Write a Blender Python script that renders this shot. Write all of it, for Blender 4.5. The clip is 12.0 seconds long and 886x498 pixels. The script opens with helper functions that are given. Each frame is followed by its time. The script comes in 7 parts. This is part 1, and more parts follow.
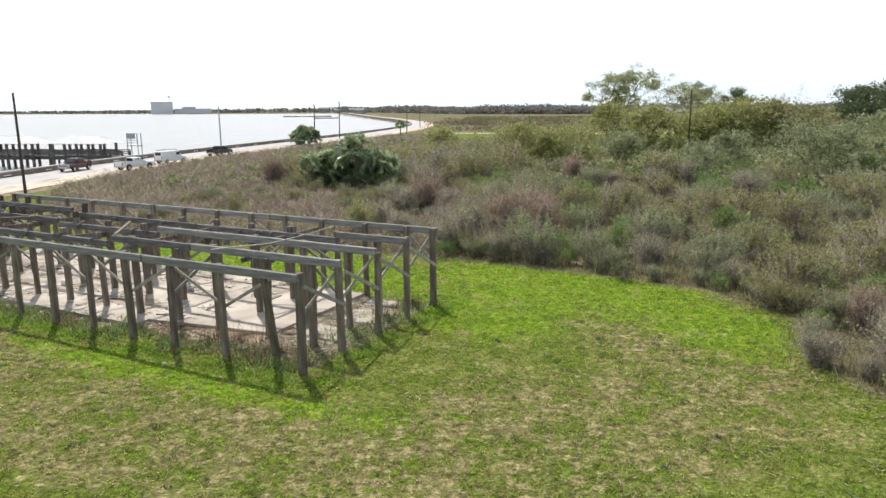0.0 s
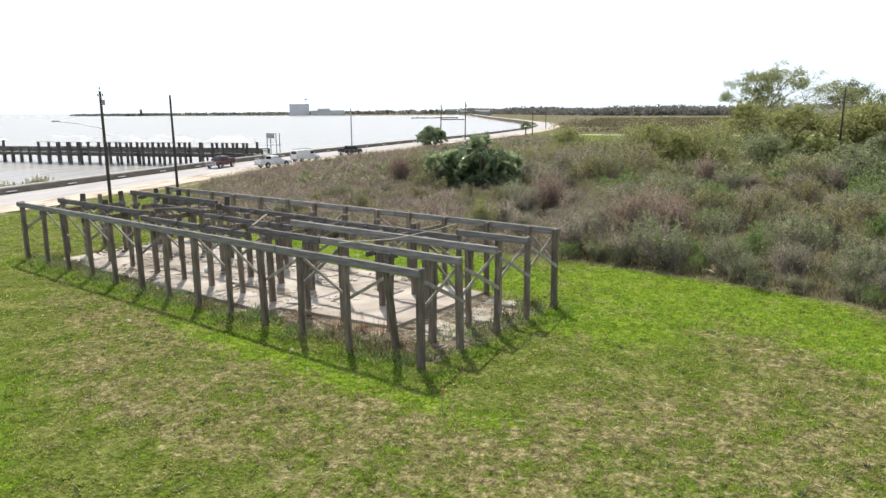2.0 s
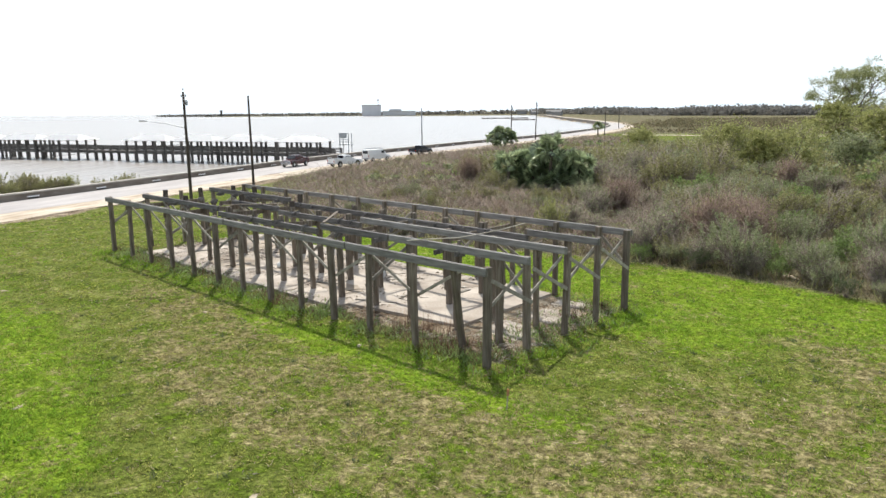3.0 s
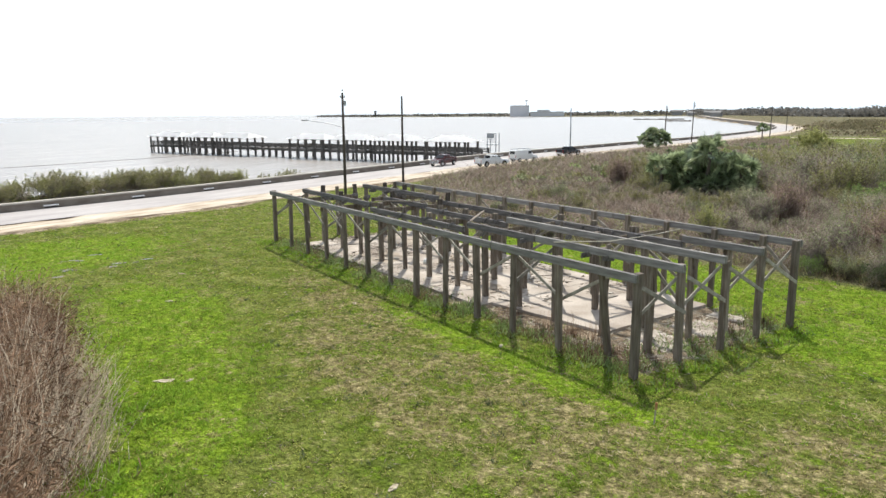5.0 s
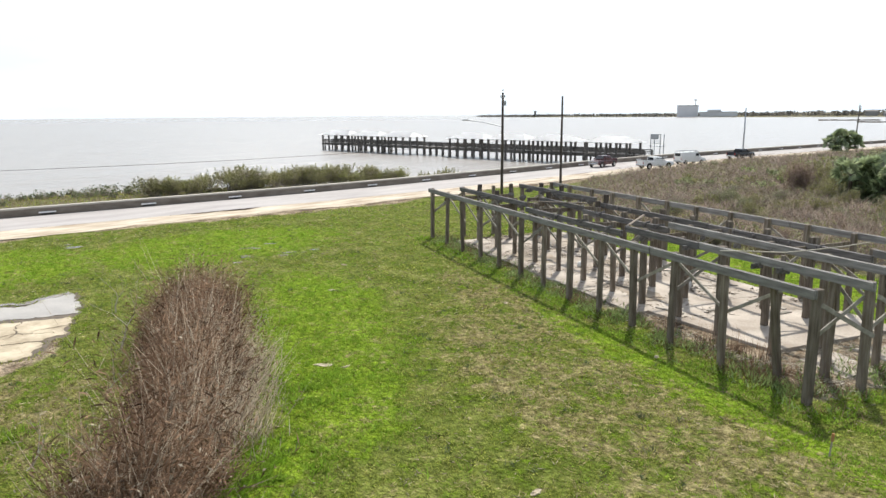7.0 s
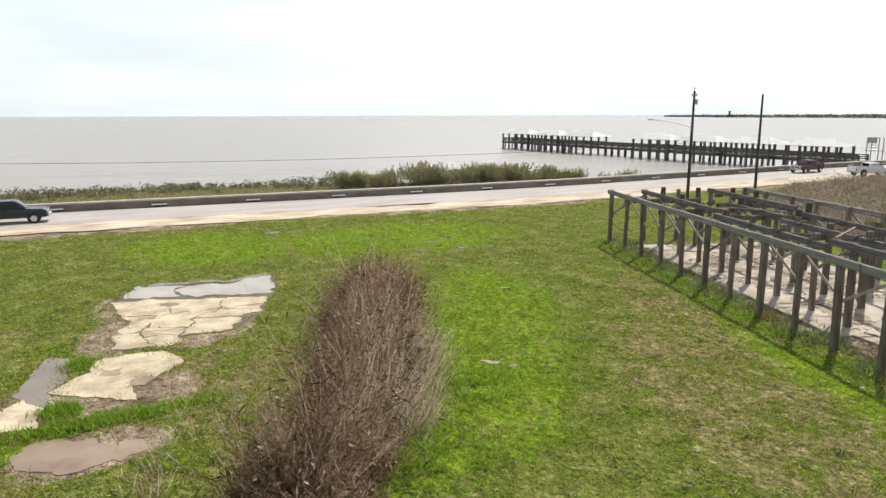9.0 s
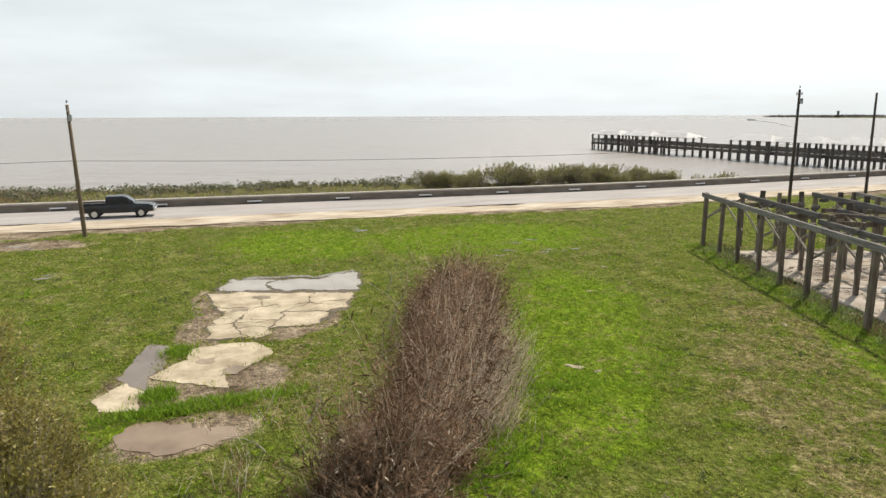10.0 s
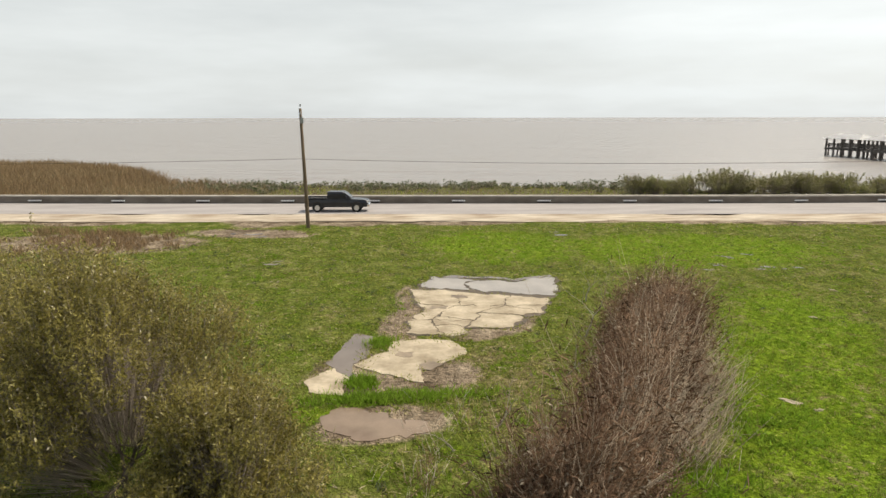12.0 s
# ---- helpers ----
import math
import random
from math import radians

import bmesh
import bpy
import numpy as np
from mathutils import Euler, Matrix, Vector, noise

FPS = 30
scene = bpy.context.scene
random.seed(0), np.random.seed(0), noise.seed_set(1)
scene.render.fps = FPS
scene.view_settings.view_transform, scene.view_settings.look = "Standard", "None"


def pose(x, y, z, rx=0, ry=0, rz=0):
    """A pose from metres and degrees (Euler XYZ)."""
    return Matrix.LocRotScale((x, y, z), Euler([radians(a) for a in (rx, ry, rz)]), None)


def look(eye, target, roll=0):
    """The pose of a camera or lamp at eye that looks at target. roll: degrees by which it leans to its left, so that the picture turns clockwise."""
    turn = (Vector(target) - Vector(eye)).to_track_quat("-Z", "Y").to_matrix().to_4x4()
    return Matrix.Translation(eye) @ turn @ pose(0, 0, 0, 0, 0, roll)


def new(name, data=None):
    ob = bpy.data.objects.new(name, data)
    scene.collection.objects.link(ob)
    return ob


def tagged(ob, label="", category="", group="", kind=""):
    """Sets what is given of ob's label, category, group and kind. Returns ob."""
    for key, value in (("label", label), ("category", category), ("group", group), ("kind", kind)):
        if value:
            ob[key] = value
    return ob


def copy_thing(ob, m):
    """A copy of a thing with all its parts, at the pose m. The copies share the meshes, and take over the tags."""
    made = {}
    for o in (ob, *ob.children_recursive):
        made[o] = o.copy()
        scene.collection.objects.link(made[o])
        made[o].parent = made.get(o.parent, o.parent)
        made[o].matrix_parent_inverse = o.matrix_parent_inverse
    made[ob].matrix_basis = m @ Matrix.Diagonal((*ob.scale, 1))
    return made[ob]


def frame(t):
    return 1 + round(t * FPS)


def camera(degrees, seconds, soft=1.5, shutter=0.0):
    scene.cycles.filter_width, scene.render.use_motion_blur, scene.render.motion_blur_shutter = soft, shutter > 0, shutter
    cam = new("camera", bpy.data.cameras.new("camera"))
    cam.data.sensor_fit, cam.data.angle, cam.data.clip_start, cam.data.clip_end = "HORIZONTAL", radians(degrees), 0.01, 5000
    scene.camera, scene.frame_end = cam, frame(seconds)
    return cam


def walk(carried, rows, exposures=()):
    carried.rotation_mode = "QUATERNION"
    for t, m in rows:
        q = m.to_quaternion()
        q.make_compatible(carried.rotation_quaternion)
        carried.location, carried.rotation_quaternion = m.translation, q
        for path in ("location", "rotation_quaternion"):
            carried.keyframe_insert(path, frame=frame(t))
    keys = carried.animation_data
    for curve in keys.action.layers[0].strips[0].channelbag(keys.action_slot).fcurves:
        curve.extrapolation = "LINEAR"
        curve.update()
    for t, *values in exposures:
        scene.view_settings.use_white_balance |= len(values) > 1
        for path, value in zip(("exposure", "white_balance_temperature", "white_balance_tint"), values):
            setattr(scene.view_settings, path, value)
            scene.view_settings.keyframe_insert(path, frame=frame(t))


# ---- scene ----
cam = camera(65.47, 12.0)
PATH = [
    (0, (-0.793, -1.137, 9.193), (-1.430, 8.637, 7.177), -0.33),
    (0.5, (-0.804, -1.122, 9.186), (-1.790, 8.624, 7.173), -0.43),
    (1, (-0.813, -1.091, 9.161), (-2.208, 8.606, 7.157), -0.43),
    (1.5, (-0.817, -1.038, 9.112), (-2.700, 8.578, 7.115), -0.45),
    (2, (-0.813, -0.984, 9.057), (-3.182, 8.527, 7.074), -0.45),
    (2.5, (-0.804, -0.946, 9.013), (-3.650, 8.434, 7.038), -0.52),
    (4.5, (-1.032, -0.770, 8.909), (-5.725, 7.842, 6.961), -0.53),
    (5, (-1.062, -0.770, 8.917), (-6.224, 7.572, 6.976), -0.51),
    (5.5, (-1.088, -0.755, 8.924), (-6.717, 7.279, 6.984), -0.57),
    (6, (-1.109, -0.732, 8.916), (-7.195, 6.965, 6.988), -0.59),
    (6.5, (-1.122, -0.717, 8.901), (-7.617, 6.640, 6.979), -0.54),
    (8.5, (-1.224, -0.486, 8.892), (-9.325, 5.053, 6.968), -0.26),
    (9, (-1.306, -0.500, 8.858), (-9.751, 4.498, 6.937), -0.16),
    (9.5, (-1.351, -0.476, 8.832), (-10.102, 3.967, 6.913), -0.16),
    (10, (-1.390, -0.444, 8.830), (-10.395, 3.461, 6.919), -0.21),
    (10.5, (-1.440, -0.427, 8.853), (-10.666, 2.924, 6.942), -0.23),
    (11, (-1.487, -0.428, 8.886), (-10.924, 2.283, 6.992), -0.16),
    (11.5, (-1.538, -0.424, 8.934), (-11.161, 1.532, 7.041), -0.14),
    (12, (-1.617, -0.385, 8.996), (-11.368, 0.771, 7.105), -0.09),
]
walk(cam, [(t, look(eye, target, roll)) for t, eye, target, roll in PATH], [(0, 0.12, 6500, 10), (6.5, 0.06, 6500, 10), (9, -0.1, 6900, 10), (10.5, -0.35, 7250, 10), (12, -0.41, 7400, 11)])

# ---- light ----
SUN_AZ, SUN_EL = radians(27), radians(57)          # azimuth to the left of +y, over the bay
to_sun = Vector((-math.sin(SUN_AZ) * math.cos(SUN_EL), math.cos(SUN_AZ) * math.cos(SUN_EL), math.sin(SUN_EL)))
sun = new("sun", bpy.data.lights.new("sun", "SUN"))
sun.data.energy, sun.data.angle, sun.data.color = 4.6, radians(0.8), (1.0, 0.95, 0.86)
sun.matrix_world = look(to_sun * 50, (0, 0, 0))

world = bpy.data.worlds.new("sky")
scene.world = world
world.use_nodes = True
wn, wl = world.node_tree.nodes, world.node_tree.links
wn.clear()
sky = wn.new("ShaderNodeTexSky")
sky.sky_type, sky.sun_disc = "NISHITA", False
sky.sun_elevation, sky.sun_rotation = SUN_EL, -SUN_AZ
sky.air_density, sky.dust_density, sky.altitude = 1.0, 2.5, 5
# thin high cloud over the whole sky, denser and whiter in drifting bands
wtc = wn.new("ShaderNodeTexCoord")
wmap = wn.new("ShaderNodeMapping")
wmap.inputs["Scale"].default_value = (1.2, 1.2, 7.0)
wnoise = wn.new("ShaderNodeTexNoise")
wnoise.inputs["Scale"].default_value, wnoise.inputs["Detail"].default_value, wnoise.inputs["Roughness"].default_value = 1.6, 6, 0.55
wramp = wn.new("ShaderNodeMapRange")
for k, v in (("From Min", 0.36), ("From Max", 0.64), ("To Min", 0.74), ("To Max", 0.99)):
    wramp.inputs[k].default_value = v
# the veil is thickest along the horizon, and brightest round the sun
wsep = wn.new("ShaderNodeSeparateXYZ")
wveil = wn.new("ShaderNodeMapRange")
for k, v in (("From Min", 0.12), ("From Max", 0.65), ("To Min", 1.0), ("To Max", 0.30)):
    wveil.inputs[k].default_value = v
wmul = wn.new("ShaderNodeMath")
wmul.operation = "MULTIPLY"
wdot = wn.new("ShaderNodeVectorMath")
wdot.operation = "DOT_PRODUCT"
wdot.inputs[1].default_value = to_sun
wglow = wn.new("ShaderNodeMapRange")
wglow.interpolation_type = "SMOOTHSTEP"
for k, v in (("From Min", 0.36), ("From Max", 0.68), ("To Min", 11.8), ("To Max", 15.0)):
    wglow.inputs[k].default_value = v
wtint = wn.new("ShaderNodeVectorMath")
wtint.operation = "SCALE"
wtint.inputs[0].default_value = (0.87, 0.985, 1.09)
wmix = wn.new("ShaderNodeMix")
wmix.data_type = "RGBA"
wbg = wn.new("ShaderNodeBackground")
wbg.inputs["Strength"].default_value = 0.10
wout = wn.new("ShaderNodeOutputWorld")
wl.new(wtc.outputs["Generated"], wmap.inputs["Vector"])
wl.new(wmap.outputs["Vector"], wnoise.inputs["Vector"])
wl.new(wnoise.outputs["Fac"], wramp.inputs["Value"])
wl.new(wtc.outputs["Generated"], wsep.inputs["Vector"])
wl.new(wsep.outputs["Z"], wveil.inputs["Value"])
wl.new(wramp.outputs["Result"], wmul.inputs[0])
wl.new(wveil.outputs["Result"], wmul.inputs[1])
wl.new(wmul.outputs[0], wmix.inputs["Factor"])
wl.new(wtc.outputs["Generated"], wdot.inputs[0])
wl.new(wdot.outputs["Value"], wglow.inputs["Value"])
wl.new(wglow.outputs["Result"], wtint.inputs["Scale"])
wl.new(wtint.outputs["Vector"], wmix.inputs["B"])
wl.new(sky.outputs["Color"], wmix.inputs["A"])
wl.new(wmix.outputs["Result"], wbg.inputs["Color"])
wl.new(wbg.outputs["Background"], wout.inputs["Surface"])


# ---- materials ----
def mat(name, c1, c2, scale=3.0, rough=0.9, bump=0.0, bump_scale=30.0, per="", spread=0.0, metal=0.0, fine=0.25, stretch=(1, 1, 1), through_light=0.0, shine=0.06):
    """Two colours mixed by a coarse noise, varied by a fine one; per: "island" or "object" random brightness by spread."""
    m = bpy.data.materials.new(name)
    m.use_nodes = True
    n, l = m.node_tree.nodes, m.node_tree.links
    b = n["Principled BSDF"]
    tc = n.new("ShaderNodeTexCoord")
    mp = n.new("ShaderNodeMapping")
    mp.inputs["Scale"].default_value = stretch
    l.new(tc.outputs["Object"], mp.inputs["Vector"])
    n1 = n.new("ShaderNodeTexNoise")
    n1.inputs["Scale"].default_value, n1.inputs["Detail"].default_value = scale, 5
    n2 = n.new("ShaderNodeTexNoise")
    n2.inputs["Scale"].default_value, n2.inputs["Detail"].default_value = bump_scale, 4
    for q in (n1, n2):
        l.new(mp.outputs["Vector"], q.inputs["Vector"])
    r = n.new("ShaderNodeMapRange")
    r.inputs["From Min"].default_value, r.inputs["From Max"].default_value = 0.34, 0.66
    l.new(n1.outputs["Fac"], r.inputs["Value"])
    mix = n.new("ShaderNodeMix")
    mix.data_type = "RGBA"
    mix.inputs["A"].default_value, mix.inputs["B"].default_value = (*c1, 1), (*c2, 1)
    l.new(r.outputs["Result"], mix.inputs["Factor"])
    val = n.new("ShaderNodeMath")          # brightness factor
    val.operation = "MULTIPLY_ADD"
    val.inputs[1].default_value, val.inputs[2].default_value = 2 * fine, 1 - fine
    l.new(n2.outputs["Fac"], val.inputs[0])
    last = val
    if per:
        src = n.new("ShaderNodeNewGeometry") if per == "island" else n.new("ShaderNodeObjectInfo")
        v2 = n.new("ShaderNodeMath")
        v2.operation = "MULTIPLY_ADD"
        v2.inputs[1].default_value, v2.inputs[2].default_value = 2 * spread, 1 - spread
        l.new(src.outputs["Random Per Island" if per == "island" else "Random"], v2.inputs[0])
        v3 = n.new("ShaderNodeMath")
        v3.operation = "MULTIPLY"
        l.new(val.outputs[0], v3.inputs[0])
        l.new(v2.outputs[0], v3.inputs[1])
        last = v3
    hsv = n.new("ShaderNodeHueSaturation")
    l.new(mix.outputs["Result"], hsv.inputs["Color"])
    l.new(last.outputs[0], hsv.inputs["Value"])
    l.new(hsv.outputs["Color"], b.inputs["Base Color"])
    b.inputs["Roughness"].default_value, b.inputs["Metallic"].default_value = rough, metal
    if bump:
        bp = n.new("ShaderNodeBump")
        bp.inputs["Strength"].default_value, bp.inputs["Distance"].default_value = 0.6, bump
        l.new(n2.outputs["Fac"], bp.inputs["Height"])
        l.new(bp.outputs["Normal"], b.inputs["Normal"])
    if through_light:
        tr = n.new("ShaderNodeBsdfTranslucent")
        l.new(hsv.outputs["Color"], tr.inputs["Color"])
        ms = n.new("ShaderNodeMixShader")
        ms.inputs["Fac"].default_value = through_light
        l.new(b.outputs["BSDF"], ms.inputs[1])
        l.new(tr.outputs["BSDF"], ms.inputs[2])
        l.new(ms.outputs["Shader"], n["Material Output"].inputs["Surface"])
        b.inputs["Specular IOR Level"].default_value = shine
    return m


def leaf_mat(name, c1, c2, spread=0.4, tl=0.35, scale=0.6, rough=0.7, shine=0.06):
    return mat(name, c1, c2, scale=scale, rough=rough, shine=shine, per="island", spread=spread, fine=0.1, through_light=tl)


M = {
    "post": mat("weathered_post", (0.10, 0.076, 0.054), (0.225, 0.188, 0.15), 2.2, 0.9, 0.004, 40, "object", 0.22, stretch=(4, 4, 0.5)),
    "beam": mat("weathered_beam", (0.15, 0.14, 0.130), (0.28, 0.267, 0.25), 2.0, 0.9, 0.004, 40, "object", 0.18, stretch=(0.5, 4, 4)),
    "beam_old": mat("dark_weathered_beam", (0.085, 0.078, 0.076), (0.19, 0.178, 0.17), 2.0, 0.9, 0.004, 40, "object", 0.25, stretch=(0.5, 4, 4)),
    "brace": mat("brace_wood", (0.19, 0.17, 0.14), (0.35, 0.32, 0.275), 3.0, 0.85, 0.003, 40, "object", 0.25),
    "rust": mat("rusty_iron", (0.16, 0.07, 0.03), (0.07, 0.05, 0.04), 8.0, 0.8),
    "slab": mat("old_concrete", (0.31, 0.262, 0.215), (0.50, 0.445, 0.38), 0.5, 0.92, 0.006, 12, fine=0.3),
    "pad": mat("bleached_concrete", (0.33, 0.27, 0.185), (0.58, 0.50, 0.37), 0.9, 0.9, 0.006, 6, fine=0.3),
    "pad_wet": mat("wet_concrete", (0.30, 0.27, 0.235), (0.43, 0.39, 0.34), 0.6, 0.28, 0.006, 9, fine=0.2),
    "mud": mat("wet_mud", (0.16, 0.12, 0.08), (0.34, 0.27, 0.19), 0.6, 0.55, 0.01, 5, fine=0.3),
    "crack_mud": mat("dark_joint_mud", (0.075, 0.058, 0.042), (0.15, 0.12, 0.085), 1.5, 0.8, 0.01, 8, fine=0.3),
    "road": mat("pale_asphalt", (0.34, 0.315, 0.305), (0.44, 0.415, 0.40), 0.6, 0.85, 0.004, 6, fine=0.2, stretch=(1, 0.2, 1)),
    "sand": mat("sandy_shoulder", (0.36, 0.28, 0.20), (0.62, 0.55, 0.44), 1.1, 0.95, 0.01, 5.0, fine=0.35, stretch=(1, 0.22, 1)),
    "paint": mat("road_paint", (0.75, 0.74, 0.70), (0.6, 0.6, 0.58), 2.0, 0.7),
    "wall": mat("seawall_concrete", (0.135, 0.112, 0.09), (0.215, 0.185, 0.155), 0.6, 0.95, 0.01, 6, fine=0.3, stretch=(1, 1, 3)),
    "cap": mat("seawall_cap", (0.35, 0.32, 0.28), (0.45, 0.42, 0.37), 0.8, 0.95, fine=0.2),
    "white": mat("white_paint", (0.80, 0.80, 0.79), (0.72, 0.72, 0.70), 3.0, 0.5, fine=0.08),
    "pole": mat("utility_pole_wood", (0.045, 0.036, 0.028), (0.09, 0.07, 0.055), 1.5, 0.95, 0.004, 30, stretch=(3, 3, 0.4)),
    "pole_tan": mat("utility_pole_brown", (0.12, 0.085, 0.055), (0.19, 0.14, 0.09), 1.5, 0.95, 0.004, 30, stretch=(3, 3, 0.4)),
    "pier": mat("pier_timber", (0.075, 0.068, 0.062), (0.15, 0.136, 0.122), 1.0, 0.9, 0.004, 20, "object", 0.2),
    "roof": mat("pavilion_metal_roof", (0.82, 0.83, 0.84), (0.88, 0.88, 0.88), 0.6, 0.45, fine=0.06),
    "metal": mat("galvanised_metal", (0.30, 0.31, 0.32), (0.42, 0.43, 0.44), 3.0, 0.5, metal=0.7),
    "glass": mat("dark_car_glass", (0.02, 0.022, 0.025), (0.03, 0.032, 0.035), 1.0, 0.06, fine=0.02),
    "tyre": mat("tyre_rubber", (0.02, 0.02, 0.02), (0.035, 0.033, 0.03), 8.0, 0.9),
    "rim": mat("alloy_rim", (0.5, 0.5, 0.5), (0.6, 0.6, 0.6), 6.0, 0.35, metal=0.8),
    "chrome": mat("chrome", (0.7, 0.7, 0.72), (0.8, 0.8, 0.8), 3.0, 0.15, metal=1.0, fine=0.03),
    "car_grey": mat("dark_grey_car_paint", (0.014, 0.016, 0.022), (0.022, 0.024, 0.03), 1.0, 0.25, fine=0.05),
    "car_white": mat("white_car_paint", (0.74, 0.74, 0.74), (0.68, 0.68, 0.67), 1.0, 0.3, fine=0.05),
    "car_red": mat("maroon_car_paint", (0.045, 0.006, 0.010), (0.06, 0.010, 0.014), 1.0, 0.25, fine=0.05),
    "lamp_lens": mat("lamp_lens", (0.6, 0.6, 0.58), (0.5, 0.5, 0.5), 3.0, 0.2),
    "red_lens": mat("red_lens", (0.35, 0.02, 0.02), (0.3, 0.02, 0.02), 3.0, 0.25),
    "bark": mat("bark", (0.09, 0.07, 0.055), (0.16, 0.13, 0.10), 4.0, 0.95, 0.01, 20),
    "twig": mat("bare_twigs", (0.17, 0.135, 0.11), (0.30, 0.255, 0.205), 1.0, 0.9, per="island", spread=0.35, fine=0.1),
    "twig_red": mat("reddish_twigs", (0.19, 0.13, 0.10), (0.28, 0.205, 0.16), 1.0, 0.9, per="island", spread=0.35, fine=0.1),
    "twig_pale": mat("pale_twigs", (0.42, 0.38, 0.30), (0.5, 0.46, 0.38), 1.0, 0.9, per="island", spread=0.25, fine=0.1),
    "reed": mat("dead_reeds", (0.11, 0.066, 0.043), (0.315, 0.21, 0.14), 0.5, 0.9, per="island", spread=0.65, fine=0.1, through_light=0.2),
    "reed_pale": mat("straw_reeds", (0.38, 0.315, 0.235), (0.52, 0.45, 0.35), 0.5, 0.9, per="island", spread=0.35, fine=0.1, through_light=0.2),
    "straw": mat("dry_brush_grass", (0.235, 0.185, 0.125), (0.165, 0.16, 0.085), 0.08, 0.9, per="island", spread=0.45, fine=0.1, through_light=0.25),
    "leaf_green": leaf_mat("green_leaves", (0.20, 0.28, 0.09), (0.30, 0.38, 0.15), tl=0.38, spread=0.5),
    "leaf_grey": leaf_mat("grey_green_leaves", (0.235, 0.27, 0.135), (0.36, 0.38, 0.22), tl=0.34, spread=0.5),
    "leaf_olive": leaf_mat("olive_leaves", (0.235, 0.235, 0.10), (0.35, 0.335, 0.16), tl=0.38, spread=0.5),
    "leaf_yellow": leaf_mat("yellow_green_leaves", (0.27, 0.285, 0.10), (0.38, 0.385, 0.165), tl=0.45),
    "leaf_oak": leaf_mat("pale_oak_leaves", (0.25, 0.275, 0.135), (0.36, 0.38, 0.20), tl=0.4),
    "leaf_dark": leaf_mat("dark_leaves", (0.115, 0.145, 0.075), (0.165, 0.19, 0.10), tl=0.35),
    "palm": leaf_mat("palm_fronds", (0.13, 0.18, 0.085), (0.33, 0.38, 0.22), tl=0.45, spread=0.6, rough=0.28, shine=1.0),
    "grass_blade": leaf_mat("lawn_blades", (0.25, 0.29, 0.05), (0.38, 0.39, 0.11), spread=0.6, tl=0.5, scale=1.5),
    "grass_lush": leaf_mat("lush_grass_blades", (0.185, 0.325, 0.03), (0.275, 0.40, 0.06), spread=0.5, tl=0.55, scale=1.5),
    "grass_dry": leaf_mat("dry_grass_blades", (0.43, 0.37, 0.20), (0.27, 0.23, 0.10), spread=0.6, tl=0.4, scale=1.5),
    # leaf colour lightened and greyed: distance haze is mixed into it
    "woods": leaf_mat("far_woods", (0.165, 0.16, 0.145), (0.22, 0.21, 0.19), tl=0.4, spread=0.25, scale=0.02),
    "far_wall": mat("far_building_wall", (0.55, 0.55, 0.57), (0.62, 0.62, 0.64), 0.05, 0.9, fine=0.1),
    "far_house": mat("far_house_wall", (0.20, 0.195, 0.19), (0.27, 0.265, 0.26), 0.05, 0.9, fine=0.1),
    "leaf_myrtle": leaf_mat("myrtle_leaves", (0.23, 0.20, 0.05), (0.385, 0.335, 0.105), tl=0.4, spread=0.6, rough=0.38, shine=0.55),
    "marsh_tan": mat("tan_marsh_reeds", (0.29, 0.20, 0.115), (0.36, 0.265, 0.155), 0.05, 0.9, per="island", spread=0.35, fine=0.1, through_light=0.3),
    "litter": mat("pale_litter", (0.6, 0.6, 0.58), (0.75, 0.75, 0.72), 2.0, 0.7),
    "stake": mat("orange_stake", (0.40, 0.15, 0.05), (0.32, 0.2, 0.1), 3.0, 0.8),
}


# ---- mesh tools ----
def mesh_of(name, verts, faces, material, smooth=False):
    me = bpy.data.meshes.new(name)
    if isinstance(faces, np.ndarray):
        k = faces.shape[1]
        me.vertices.add(len(verts))
        me.vertices.foreach_set("co", np.ascontiguousarray(verts, dtype=np.float32).ravel())
        me.loops.add(faces.size)
        me.loops.foreach_set("vertex_index", np.ascontiguousarray(faces, dtype=np.int32).ravel())
        me.polygons.add(len(faces))
        me.polygons.foreach_set("loop_start", np.arange(0, faces.size, k, dtype=np.int32))
        me.update(calc_edges=True)
    else:
        me.from_pydata([tuple(v) for v in verts], [], faces)
    me.materials.append(material)
    if smooth:
        me.polygons.foreach_set("use_smooth", [True] * len(me.polygons))
    return me


def part(name, bm, material, parent=None, label="", smooth=False):
    me = bpy.data.meshes.new(name)
    bm.normal_update()
    bm.to_mesh(me)
    bm.free()
    me.materials.append(material)
    if smooth:
        me.polygons.foreach_set("use_smooth", [True] * len(me.polygons))
    return piece(name, me, parent, None, label)


def piece(name, me, parent=None, m=None, label=""):
    ob = new(name, me)
    ob.parent = parent
    if m is not None:
        ob.matrix_basis = m
    if label:
        tagged(ob, label)
    return ob


def thing(name, m, label, category, group="", kind=""):
    ob = new(name)
    ob.empty_display_size = 0.2
    ob.matrix_basis = m
    return tagged(ob, label, category, group, kind)


